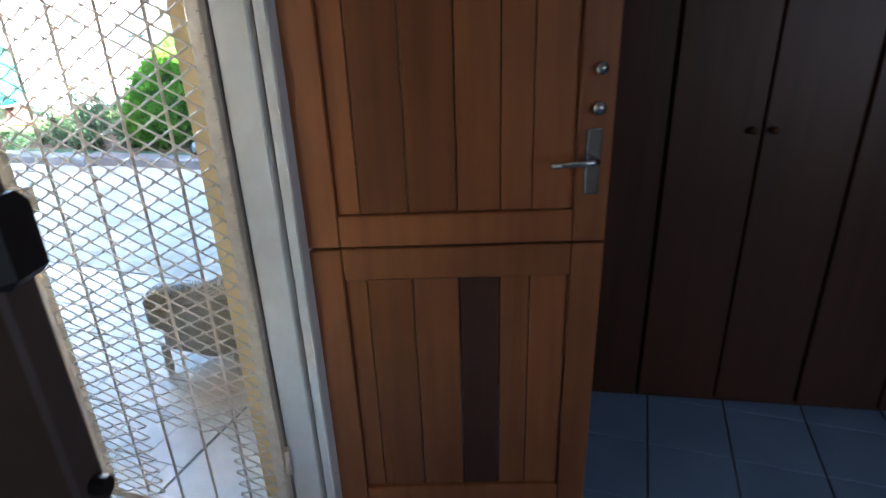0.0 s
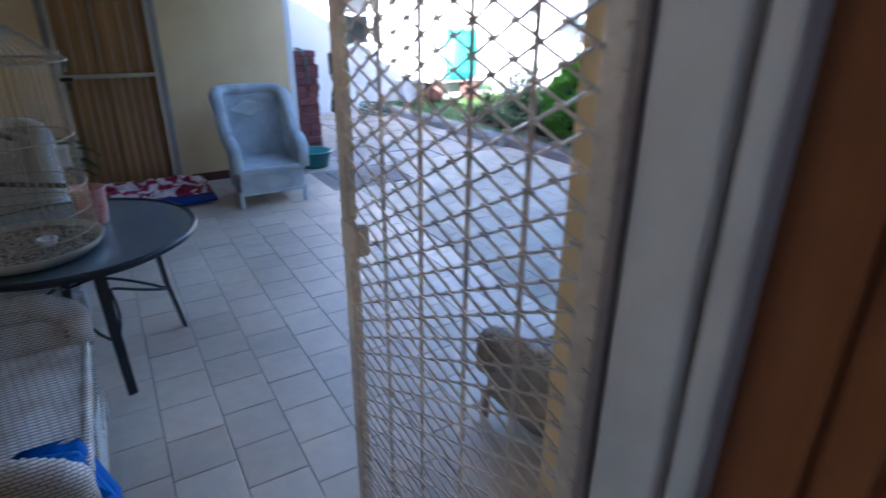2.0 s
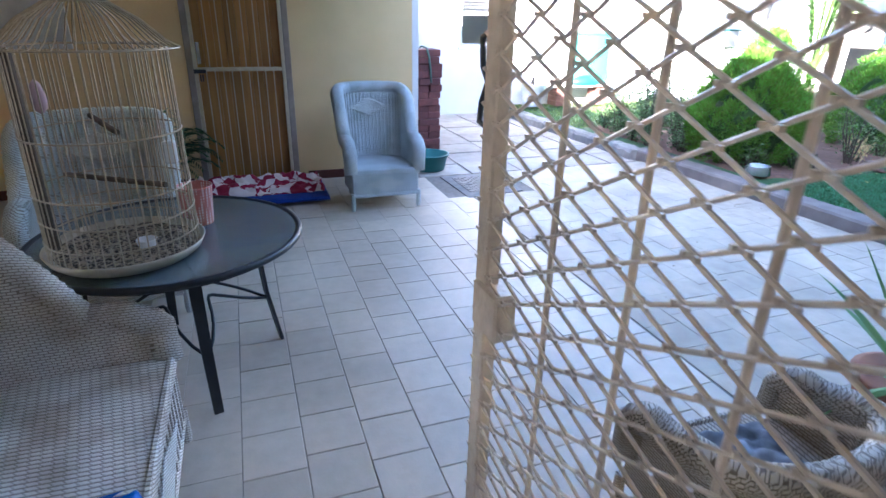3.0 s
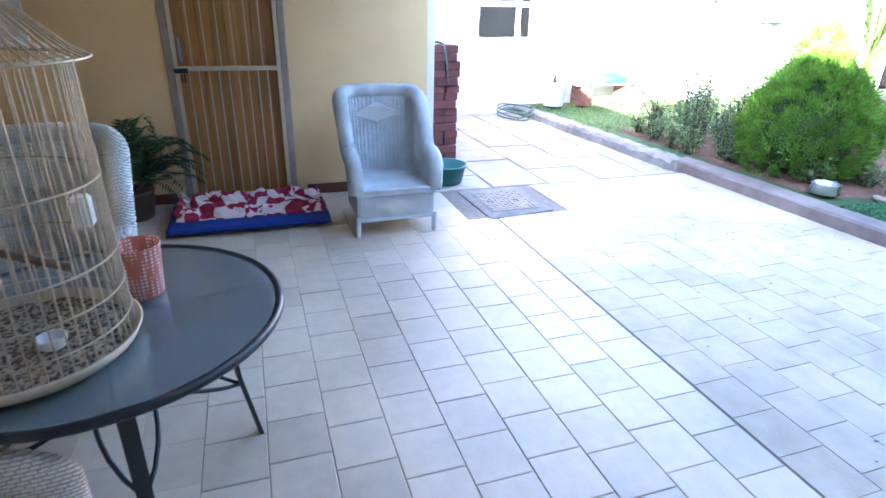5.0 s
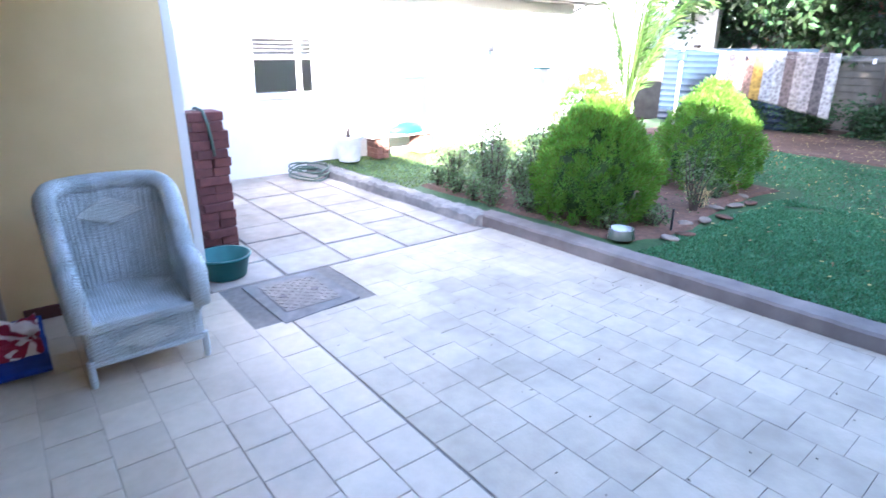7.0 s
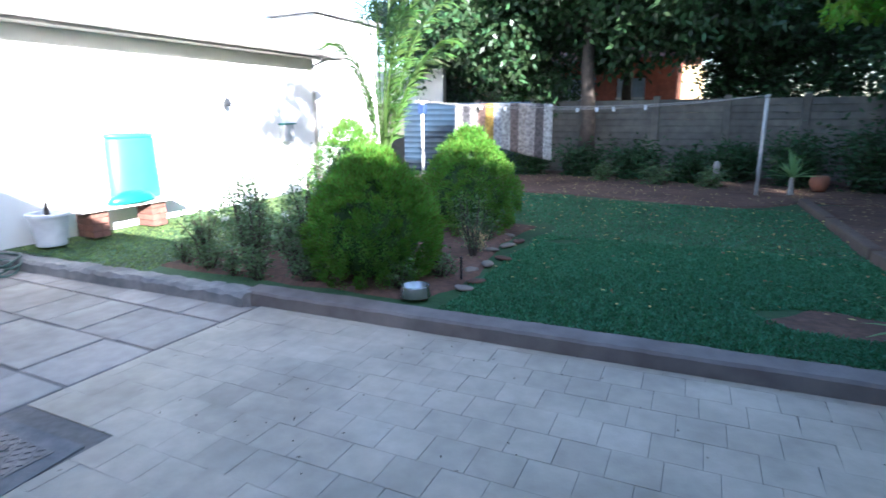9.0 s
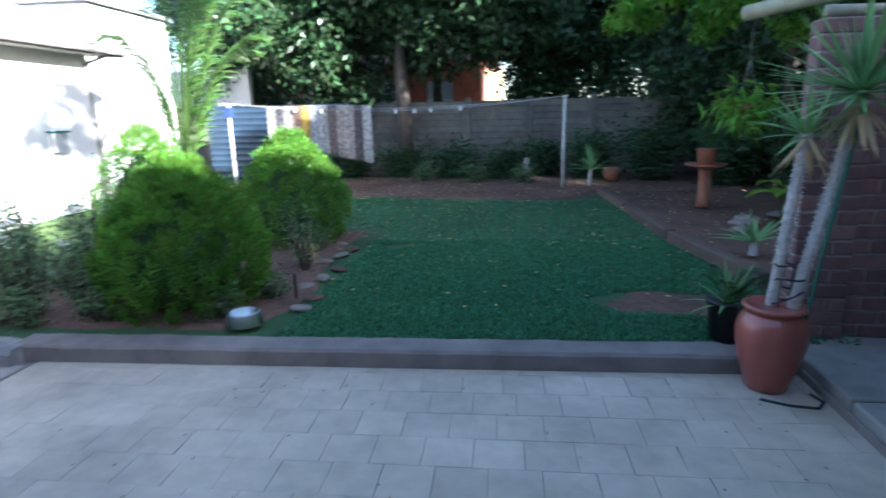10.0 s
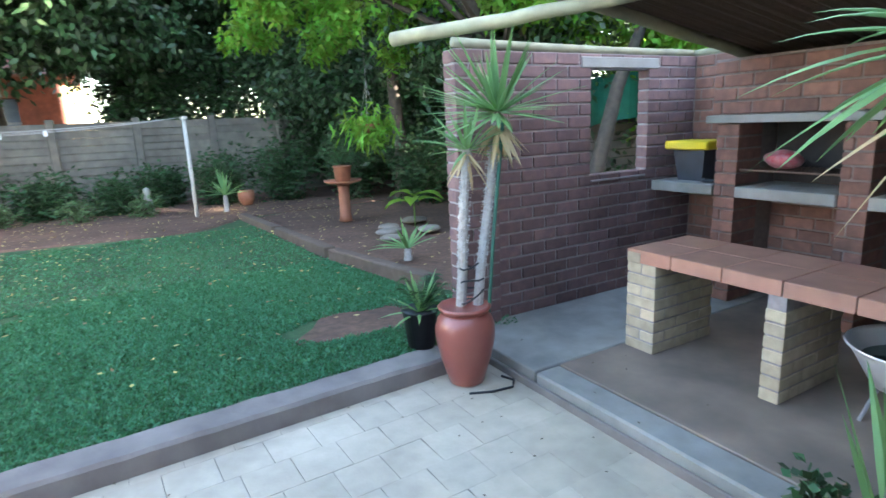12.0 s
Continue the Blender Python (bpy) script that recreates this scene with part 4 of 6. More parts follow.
for a in (16, 106, 196, 286):
    c, s = math.cos(radians(a)), math.sin(radians(a))
    bm = bmesh.new()
    rows_ = []
    for r_, z_, w_ in ((0.36, 0.672, 0.026), (0.395, 0.30, 0.023), (0.45, 0.0, 0.02)):
        rows_.append([bm.verts.new(((r_ + dr_) * c - w_ * k_ * s, (r_ + dr_) * s + w_ * k_ * c, z_)) for dr_, k_ in ((-0.008, -1), (0.008, -1), (0.008, 1), (-0.008, 1))])
    for A, B in zip(rows_, rows_[1:]):
        for k_ in range(4):
            bm.faces.new((A[k_], A[(k_ + 1) % 4], B[(k_ + 1) % 4], B[k_]))
    bm.faces.new(rows_[0])
    bm.faces.new(rows_[-1][::-1])
    part("leg", bm, BLACKM, tb, "flat tapered black leg")
for a in (16, 106, 196, 286):
    bm = bmesh.new()
    pts = []
    for k in range(13):
        t = a + 90 * k / 12
        r = 0.40 - 0.26 * math.sin(math.pi * k / 12)
        pts.append((r * math.cos(radians(t)), r * math.sin(radians(t)), 0.26 + 0.14 * math.sin(math.pi * k / 12)))
    tube(bm, pts, 0.008, 6)
    part("brace", bm, BLACKM, tb, smooth=True)

# ---- bird cage ----
CG = (-2.98, 0.565)
cg = thing("bird_cage", pose(CG[0], CG[1], 0.707), "tall round cream wire bird cage with a conical top", "bird cage")
bm = bmesh.new()
lathe(bm, [(0.0, 0.0), (0.26, 0.0), (0.285, 0.02), (0.30, 0.05), (0.293, 0.052), (0.27, 0.022), (0.0, 0.015)], 48)
part("base_tray", bm, mat("tray_tin", (0.55, 0.48, 0.36), (0.38, 0.31, 0.22), 12, 0.5), cg, smooth=True)
bm = bmesh.new()
grid(bm, lambda u, v: (0.262 * v * math.cos(2 * math.pi * u), 0.262 * v * math.sin(2 * math.pi * u), 0.03 + 0.014 * noise.noise(Vector((v * 9 * math.cos(6.283 * u), v * 9 * math.sin(6.283 * u), 1)))), 40, 10, closed=True)
part("seed_litter", bm, SEED, cg, "husks and seed litter")
NW = 56
for k in range(NW):
    a = 2 * math.pi * k / NW
    c, s = math.cos(a), math.sin(a)
    bm = bmesh.new()
    tube(bm, [(0.275 * c, 0.275 * s, 0.03), (0.27 * c, 0.27 * s, 0.40), (0.265 * c, 0.265 * s, 0.81)], 0.0026, 5)
    part("bar", bm, CAGEM, cg)
for k in range(NW):
    a = 2 * math.pi * k / NW
    c, s = math.cos(a), math.sin(a)
    bm = bmesh.new()
    tube(bm, [(0.31 * c, 0.31 * s, 0.80), (0.265 * c, 0.265 * s, 0.825), (0.19 * c, 0.19 * s, 0.895), (0.10 * c, 0.10 * s, 0.95), (0.035 * c, 0.035 * s, 0.985)], 0.0026, 5)
    part("roof_wire", bm, CAGEM, cg)
for r, z in ((0.277, 0.10), (0.275, 0.19), (0.275, 0.29), (0.272, 0.50), (0.267, 0.80), (0.31, 0.80), (0.10, 0.95), (0.035, 0.985)):
    bm = bmesh.new()
    tube(bm, [(r * math.cos(math.pi * k / 24), r * math.sin(math.pi * k / 24), z) for k in range(48)], 0.0032, 5, closed=True)
    part("hoop", bm, CAGEM, cg)
for z, a in ((0.52, 0.35), (0.30, 0.9)):
    bm = bmesh.new()
    c, s = 0.26 * math.cos(a), 0.26 * math.sin(a)
    tube(bm, [(-c, -s, z), (c, s, z + 0.015)], 0.011, 8)
    part("perch", bm, BARK, cg, "rough brown wooden perch")
bm = bmesh.new()
lathe(bm, [(0.005, 0), (0.03, 0.02), (0.034, 0.06), (0.02, 0.11), (0.004, 0.125)], 16, (-0.05, -0.2, 0.56), 0.8, 0.8)
part("toy", bm, PINKP, cg, "small pink hanging toy", smooth=True)
bm = bmesh.new()
bx(bm, -0.03, 0.03, 0.19, 0.24, 0.36, 0.45, 0.01)
part("feeder", bm, WHITEP, cg, "white clip-on feeder")
bm = bmesh.new()
lathe(bm, [(0.032, 0.0), (0.040, 0.03), (0.036, 0.031), (0.028, 0.006)], 20, (0.05, 0.08, 0.035))
part("food_bowl", bm, WHITEP, cg, "small white bowl")
bm = bmesh.new()
bx(bm, -0.02, 0.02, -0.275, -0.235, 0.04, 0.80, 0.004)
part("corner_strut", bm, BARK, cg)


def dotted():
    m = bpy.data.materials.new("polka_dots")
    m.use_nodes = True
    N, L = m.node_tree.nodes, m.node_tree.links
    tc = N.new("ShaderNodeTexCoord")
    vo = N.new("ShaderNodeTexVoronoi")
    vo.inputs["Scale"].default_value = 75
    vo.inputs["Randomness"].default_value = 0.0
    L.new(tc.outputs["Object"], vo.inputs["Vector"])
    rp = N.new("ShaderNodeValToRGB")
    rp.color_ramp.elements[0].position, rp.color_ramp.elements[1].position = 0.34, 0.40
    rp.color_ramp.elements[0].color, rp.color_ramp.elements[1].color = (0.75, 0.66, 0.6, 1), (0.52, 0.16, 0.12, 1)
    L.new(vo.outputs["Distance"], rp.inputs[0])
    L.new(rp.outputs[0], N["Principled BSDF"].inputs["Base Color"])
    N["Principled BSDF"].inputs["Roughness"].default_value = 0.4
    return m


bm = bmesh.new()
lathe(bm, [(0.062, 0), (0.066, 0.004), (0.078, 0.178), (0.080, 0.185), (0.076, 0.185), (0.063, 0.012), (0.0, 0.01)], 36)
solo("dotted_tin", bm, dotted(), "pink-red tin with white polka dots on the table", "tin", smooth=True, at=pose(-3.29, 0.82, 0.7))

# ---- by the back door ----
cloth("blue_mat", lambda u, v: (WX + 0.10 + 0.80 * v + 0.02 * fold(u, 1), 0.55 + 1.20 * u, 0.018 + 0.02 * max(0, fold(u, v)) + 0.02), 40, 24, NAVY, "dark blue dog mat on the tiles by the door", "mat", 0.03)


def checked():
    m = bpy.data.materials.new("red_white_fleece")
    m.use_nodes = True
    N, L = m.node_tree.nodes, m.node_tree.links
    tc = N.new("ShaderNodeTexCoord")
    n = N.new("ShaderNodeTexNoise")
    n.inputs["Scale"].default_value = 3.0
    L.new(tc.outputs["Object"], n.inputs["Vector"])
    mixv = N.new("ShaderNodeMixRGB")
    mixv.inputs[0].default_value = 0.3
    L.new(tc.outputs["Object"], mixv.inputs[1])
    L.new(n.outputs[1], mixv.inputs[2])
    ck = N.new("ShaderNodeTexChecker")
    ck.inputs["Scale"].default_value = 8.5
    ck.inputs["Color1"].default_value = (0.27, 0.012, 0.04, 1)
    ck.inputs["Color2"].default_value = (0.68, 0.55, 0.52, 1)
    L.new(mixv.outputs[0], ck.inputs["Vector"])
    L.new(ck.outputs[0], N["Principled BSDF"].inputs["Base Color"])
    N["Principled BSDF"].inputs["Roughness"].default_value = 0.95
    return m


cloth("red_blanket", lambda u, v: (WX + 0.13 + 0.58 * v + 0.05 * fold(u, v + 2), 0.60 + 1.12 * u + 0.05 * fold(u + 4, v), 0.075 + 0.20 * max(0, fold(u * 0.9, v * 0.8) + 0.28) * (1 - abs(2 * v - 1) ** 3)), 60, 36, checked(), "crumpled red and white checked fleece blanket", "blanket")

fp = thing("fern_pot", pose(-6.12, 0.28, 0), "leafy dark green pot plant by the back door", "plant")
bm = bmesh.new()
lathe(bm, [(0.10, 0), (0.13, 0.02), (0.155, 0.22), (0.165, 0.24), (0.15, 0.245), (0.0, 0.21)], 28)
part("pot", bm, mat("dark_pot", (0.10, 0.06, 0.045), None, 8, 0.6), fp, smooth=True)


def fronds(parent, n, base, ln, material, up=0.6, leaflets=26, lw=0.012, ll=0.09, droop=0.6, stem=None, spread=(0, 360), name="frond"):
    """Arching fronds, each its own part with a stem and two rows of leaflets."""
    for k in range(n):
        a = radians(random.uniform(*spread))
        L0 = ln * random.uniform(0.75, 1.1)
        el = radians(random.uniform(35, 85)) if up else radians(10)
        d = Vector((math.cos(a) * math.cos(el), math.sin(a) * math.cos(el), math.sin(el)))
        side = Vector((-math.sin(a), math.cos(a), 0))
        P, D, S, LL = [], [], [], []
        p = Vector(base)
        for i in range(leaflets):
            t = i / (leaflets - 1)
            dd = (d + Vector((0, 0, -droop * 1.6 * t * t))).normalized()
            p = p + dd * (L0 / leaflets)
            if t > 0.15:
                for s in (-1, 1):
                    P.append(p)
                    D.append(dd * 0.75 + side * s + Vector((0, 0, random.uniform(-0.25, 0.1))))
                    S.append(dd.cross(side) * 0.4 + dd)
                    LL.append(ll * (0.45 + 0.55 * math.sin(math.pi * min(1, t * 0.9 + 0.1))) * random.uniform(0.85, 1.15))
        blades(name, np.array([tuple(v) for v in P]), np.array([tuple(v) for v in D]), np.array([tuple(v) for v in S]), np.array(LL), lw, material, parent, droop=0.12)


fronds(fp, 64, (0, 0, 0.2), 0.74, L_FERN, 1, 24, 0.016, 0.11, 0.9)

# ---- stacked pavers, tub, drain, hose ----
st_ = thing("paver_stack", pose(-7.22, 3.19, -0.01, 0, 0, 4), "tall stack of dark red brick pavers", "paver stack")
pv = [mesh_of("paver", box(-0.13, 0.13, -0.155, -0.003, 0, 0.078, 0.006), mat("red_paver", (0.20, 0.065, 0.055), (0.14, 0.05, 0.045), 12, 0.8, 0.4, 60, rand=0.25)), mesh_of("paver", box(-0.13, 0.13, 0.003, 0.155, 0, 0.078, 0.006), MATS["red_paver"])]
for k in range(16):
    for q in (0, 1):
        o = new("paver", pv[q])
        o.parent = st_
        o.matrix_local = pose(random.uniform(-0.008, 0.008) + 0.012 * math.sin(k * 0.7), random.uniform(-0.01, 0.01), 0.0795 * k, 0, 0, random.uniform(-3, 3) + (90 if k % 3 == 2 else 0))
bm = bmesh.new()
tube(bm, [(-0.12, -0.02, 1.285), (0.02, -0.05, 1.30), (0.12, -0.03, 1.285), (0.165, -0.02, 1.20), (0.17, 0.0, 1.05), (0.165, 0.01, 0.9)], 0.012, 8)
part("hose_end", bm, PIPE, st_, "green hose end hanging over the stack", smooth=True)

bm = bmesh.new()
lathe(bm, [(0.15, 0.0), (0.17, 0.01), (0.205, 0.17), (0.222, 0.175), (0.224, 0.19), (0.20, 0.19), (0.165, 0.02), (0.0, 0.016)], 40)
solo("plastic_tub", bm, TEAL, "round teal plastic tub on the slabs", "tub", smooth=True, at=pose(-6.50, 3.02, 0.0))

dr = thing("drain_cover", pose(0, 0, 0), "grey cast-iron drain cover with raised studs set in cement", "drain cover", kind="structure")
bm = bmesh.new()
vs = [bm.verts.new(v) for v in ((-6.16, 3.03, 0.004), (-5.37, 3.06, 0.004), (-5.45, 3.68, 0.004), (-6.17, 3.66, 0.004))]
bm.faces.new(vs)
bmesh.ops.extrude_face_region(bm, geom=bm.faces[:])
for v in vs:
    v.co.z = -0.05
part("cement_surround", bm, OLDCONC, dr)
part("plate", box(-6.06, -5.53, 3.13, 3.58, -0.02, 0.009, 0.003), DRAIN, dr)
bm = bmesh.new()
for i in range(13):
    for j in range(11):
        x, y = -6.03 + 0.0395 * i, 3.155 + 0.04 * j
        tube(bm, [(x - 0.011, y - 0.011 * (1 if (i + j) % 2 else -1), 0.0105), (x + 0.011, y + 0.011 * (1 if (i + j) % 2 else -1), 0.0105)], 0.0035, 4)
part("stud_pattern", bm, DRAIN, dr)
for y in (3.22, 3.48):
    bm = bmesh.new()
    lathe(bm, [(0.03, 0.0), (0.03, 0.006), (0.0, 0.006)], 16, (-5.795, y, 0.007))
    part("lifting_hole", bm, BLACKM, dr)

bm = bmesh.new()
pts = []
for k in range(90):
    a = k * 0.32
    r = 0.26 + 0.05 * math.sin(k * 0.21)
    pts.append((-9.62 + r * math.cos(a) * 1.1 + 0.04 * math.sin(k), 5.25 + r * math.sin(a), 0.015 + 0.10 * (0.5 + 0.5 * math.sin(k * 0.13)) + 0.05 * abs(math.sin(a / 2))))
tube(bm, pts, 0.012, 6)
solo("garden_hose", bm, PIPE, "loose coil of grey-green garden hose", "hose", smooth=True)

# ---- by the outbuilding ----
bm = bmesh.new()
lathe(bm, [(0.15, 0), (0.16, 0.01), (0.20, 0.34), (0.225, 0.345), (0.225, 0.385), (0.20, 0.385), (0.185, 0.3), (0.0, 0.3)], 32)
wp = solo("white_planter", bm, WHITEP, "ribbed white plastic planter on the lawn edge", "planter", at=pose(-9.68, 5.96, 0.16))
bm = bmesh.new()
tube(bm, [(-9.68, 5.96, 0.45), (-9.67, 5.95, 0.56), (-9.69, 5.97, 0.66)], [0.035, 0.03, 0.018], 7)
solo("plant_stump", bm, BARK, "short dead stump in the white planter", "stump")
gb = thing("plank_bench", pose(-9.72, 6.95, 0.16), "low bench of a grey plank on brick piles", "bench")
part("plank", box(-0.2, 0.24, -0.72, 0.80, 0.33, 0.37, 0.005), PALEW, gb)
for y in (-0.45, 0.38):
    for k in range(4):
        for q in (0, 1):
            o = part("brick", box(-0.16, 0.16, y - 0.11 + 0.112 * q, y - 0.002 + 0.112 * q, 0.0825 * k, 0.0825 * k + 0.078, 0.004), BRICKR, gb)
gd = thing("green_drum", pose(-9.84, 7.22, 0.531), "tall pale green plastic drum standing on the bench", "drum")
bm = bmesh.new()
lathe(bm, [(0.33, 0.0), (0.37, 0.02), (0.37, 0.10), (0.35, 0.80), (0.33, 0.82), (0.0, 0.82)], 40, sx=0.42)
part("body", bm, GREENP, gd, smooth=True)
bm = bmesh.new()
lathe(bm, [(0.34, 0.822), (0.358, 0.83), (0.355, 0.865), (0.31, 0.88), (0.0, 0.885)], 40, sx=0.42)
part("lid", bm, GREENP, gd, smooth=True)
bm = bmesh.new()
lathe(bm, [(0.22, 0.0), (0.24, 0.02), (0.2, 0.1), (0.09, 0.15), (0.0, 0.16)], 24, sx=0.55, sy=1.4)
solo("toy_turtle_shell", bm, TEAL, "low green plastic dome lying on the bench", "plastic dome", smooth=True, at=pose(-9.56, 6.95, 0.531))
bm = bmesh.new()
lathe(bm, [(0.12, 0), (0.2, 0.1), (0.24, 0.32), (0.2, 0.52), (0.12, 0.6), (0.14, 0.64), (0.11, 0.64), (0.0, 0.5)], 32)
solo("white_jar", bm, ENAMEL, "large pale pottery jar on the lawn", "jar", smooth=True, at=pose(-9.6, 11.2, 0.17))
wl = thing("wall_lamp", pose(OX, 9.1, 1.9), "dark bracket lamp on the white wall", "lamp")
bm = bmesh.new()
tube(bm, [(0.0, 0, 0), (0.1, 0, 0.05), (0.14, 0, 0.0)], 0.012, 6)
part("bracket", bm, BLACKM, wl)
bm = bmesh.new()
lathe(bm, [(0.03, 0.0), (0.07, -0.08), (0.05, -0.13), (0.0, -0.13)], 16, (0.14, 0, 0.0))
part("shade", bm, BLACKM, wl)
mb = thing("meter_box", pose(OX, 10.55, 1.15), "small grey box with a teal lid on the wall", "box")
part("case", box(0.001, 0.12, -0.14, 0.14, 0, 0.30, 0.01), mat("grey_box", (0.5, 0.5, 0.5), None, 6, 0.5), mb)
part("lid", box(0.0, 0.15, -0.17, 0.17, 0.301, 0.33, 0.006), TEAL, mb)
bm = bmesh.new()
tube(bm, [(OX + 0.05, 11.42, 0.1), (OX + 0.05, 11.42, 2.55), (OX + 0.4, 11.6, 2.72)], 0.035, 10)
solo("downpipe", bm, FASCIA, "grey downpipe at the outbuilding corner", "pipe", smooth=True)


# ---- conifer bushes ----
def conifer(x, y, r, h, label, n=300, per=100):
    z = lawn_z(x, y)
    ob = thing("conifer_bush", pose(x, y, z), label, "bush", group="clipped conifer bushes")
    bm = bmesh.new()
    tube(bm, [(0, 0, -0.05), (0, 0, 0.3)], [0.05, 0.04], 8)
    part("trunk", bm, BARK, ob)

    def surf(th, v):
        # v 0 at the ground, 1 at the tip: widest at a third, drawn in to a blunt tip
        rr = r * (math.sin(math.pi * (0.18 + 0.80 * v)) ** 0.8) * (1.12 - 0.36 * v)
        return Vector((rr * math.cos(th), rr * math.sin(th), 0.04 + h * v))
    # Inner shell closes the bush; its dark colour stands for the shade within.
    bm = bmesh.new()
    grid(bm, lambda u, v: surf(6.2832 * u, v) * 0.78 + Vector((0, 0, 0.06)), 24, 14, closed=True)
    part("dark_core", bm, mat("conifer_inner_shade", (0.03, 0.07, 0.014), None, 20, 0.95), ob)
    P, D, S, LL = [], [], [], []
    for k in range(n):
        v = (k + 0.5) / n
        v = v ** 0.85
        th = k * 2.39996 + random.uniform(-0.2, 0.2)
        c = surf(th, v * 0.985) * (1 + 0.10 * noise.noise(Vector((th * 1.6, v * 7, r * 9))))
        nrm = Vector((c.x, c.y, (c.z - h * 0.36) * 0.9)).normalized()
        up = (nrm * 0.75 + Vector((0, 0, 0.75))).normalized()
        cs = random.uniform(0.055, 0.115) * (r / 0.66)
        for q in range(per):
            o = Vector(tuple(RNG.normal(size=3)))
            o = o.normalized() * cs * random.uniform(0.25, 1.0)
            if o.dot(nrm) < -0.3 * cs:
                o -= 2 * nrm * o.dot(nrm)
            P.append(tuple(c * 0.95 + o + nrm * (0.075 if k % 3 else -0.05)))
            D.append(tuple(up + o.normalized() * 0.75 + Vector(tuple(RNG.normal(size=3))) * 0.18))
            S.append(tuple(RNG.normal(size=3)))
            LL.append(random.uniform(0.028, 0.055))
    blades("foliage", np.array(P), np.array(D), np.array(S), np.array(LL), 0.013, L_THUJA, ob)
    return ob


conifer(-5.55, 6.55, 0.55, 1.13, "dense round green conifer bush by the kerb", 420, 105)
conifer(-5.57, 8.85, 0.565, 1.22, "round conifer bush with a sunlit yellow-green top", 380, 80)
conifer(-7.3, 8.7, 0.55, 1.36, "conifer bush half hidden, its top in the sun", 300, 50)


# ---- shrubs, trees ----
def shrub(name, x, y, w, h, n, material, label, leaf=0.045, stems=9, category="shrub", z0=None, wid=0.6, up=0.4, group=""):
    z = lawn_z(x, y) if z0 is None else z0
    ob = thing(name, pose(x, y, z), label, category, group)
    P = []
    for k in range(stems):
        a = random.uniform(0, 6.283)
        t = Vector((w * 0.9 * math.cos(a) * random.random(), w * 0.9 * math.sin(a) * random.random(), h * random.uniform(0.6, 1.0)))
        bm = bmesh.new()
        mid = t * 0.5 + Vector((random.uniform(-0.05, 0.05), random.uniform(-0.05, 0.05), 0.03))
        tube(bm, [(t.x * 0.1, t.y * 0.1, -0.03), mid, t], [0.012, 0.008, 0.004], 5)
        part("stem", bm, BARK, ob)
        for q in range(n // stems):
            s = random.uniform(0.2, 1.05)
            c = (mid * 2 * s if s < 0.5 else mid.lerp(t, (s - 0.5) * 2))
            P.append(tuple(c + Vector(tuple(RNG.normal(size=3))) * w * 0.22))
    P = np.array(P)
    P[:, 2] = np.maximum(P[:, 2], 0.03)
    D = rdirs(len(P))
    D[:, 2] = D[:, 2] * 0.5 + up
    blades("leaves", P, D, rdirs(len(P)), RNG.uniform(0.6, 1.3, len(P)) * leaf, leaf * wid, material, ob, droop=0.2)
    return ob


for x, y, w_, h_ in ((-7.4, 6.15, 0.32, 0.70), (-7.0, 6.35, 0.36, 0.95), (-6.65, 6.15, 0.32, 0.8), (-6.3, 6.7, 0.38, 1.15), (-6.8, 7.1, 0.40, 1.05), (-6.2, 6.2, 0.30, 0.7), (-7.4, 7.0, 0.36, 0.9)):
    o = shrub("rose_bush", x, y, w_, h_, 950, L_ROSE, "straggly grey-green rose bush with a few pale blooms", 0.042, 10, group="rose bushes along the kerb")
    P = RNG.normal(size=(40, 3)) * 0.03
    cs = np.array([[random.uniform(-w_, w_) * 0.7, random.uniform(-w_, w_) * 0.7, h_ * random.uniform(0.6, 1.0)] for _ in range(4)])
    for q in range(4):
        blades("bloom", np.repeat(cs[q:q + 1], 10, 0) + P[q * 10:q * 10 + 10] * 0.6, rdirs(10), rdirs(10), 0.03, 0.025, L_FLOWER, o)
for x, y in ((-7.6, 6.1), (-7.2, 6.05), (-6.85, 6.02), (-6.5, 6.0), (-6.0, 6.1), (-5.1, 6.25), (-4.95, 6.75), (-6.9, 6.8), (-7.4, 7.6), (-6.6, 7.6), (-5.1, 8.3), (-6.3, 8.3)):
    shrub("bed_weed", x, y, 0.2, 0.26, 380, L_ROSE, "low straggly green growth in the flower bed", 0.04, 8, group="low plants in the flower bed")
shrub("low_shrub", -4.95, 7.55, 0.28, 0.7, 500, L_ROSE, "thin rose bush in front of a conifer", 0.035, 8)
o = shrub("golden_grass", -5.0, 7.75, 0.16, 0.24, 260, L_DEAD, "small tuft of pale golden grass", 0.09, 6, wid=0.12, up=1.4)

for k, (x, y, w_, h_) in enumerate(((-6.9, 15.4, 0.8, 0.8), (-5.6, 15.5, 0.7, 0.75), (-4.4, 15.3, 0.75, 0.8), (-3.3, 15.2, 0.7, 0.7), (-2.4, 15.6, 0.6, 0.9), (-1.3, 15.0, 0.8, 1.2), (-0.2, 14.6, 0.8, 1.35), (0.9, 13.6, 0.8, 1.5), (1.6, 12.0, 0.8, 1.5), (-8.2, 15.0, 0.7, 0.7), (1.8, 10.2, 0.8, 1.6))):
    shrub("garden_shrub", x, y, w_ * 0.95, h_ * 0.78, 2600, L_FERN, "dark green leafy shrub along the fence", 0.13, 14, wid=0.35, group="dark shrubs along the fence")
for x, y in ((-3.8, 14.3), (-2.9, 14.2), (-5.0, 14.6)):
    shrub("ground_fern", x, y, 0.4, 0.32, 500, L_ROSE, "low grey-green fern in the back bed", 0.1, 8, wid=0.3, group="low ferns in the back bed")


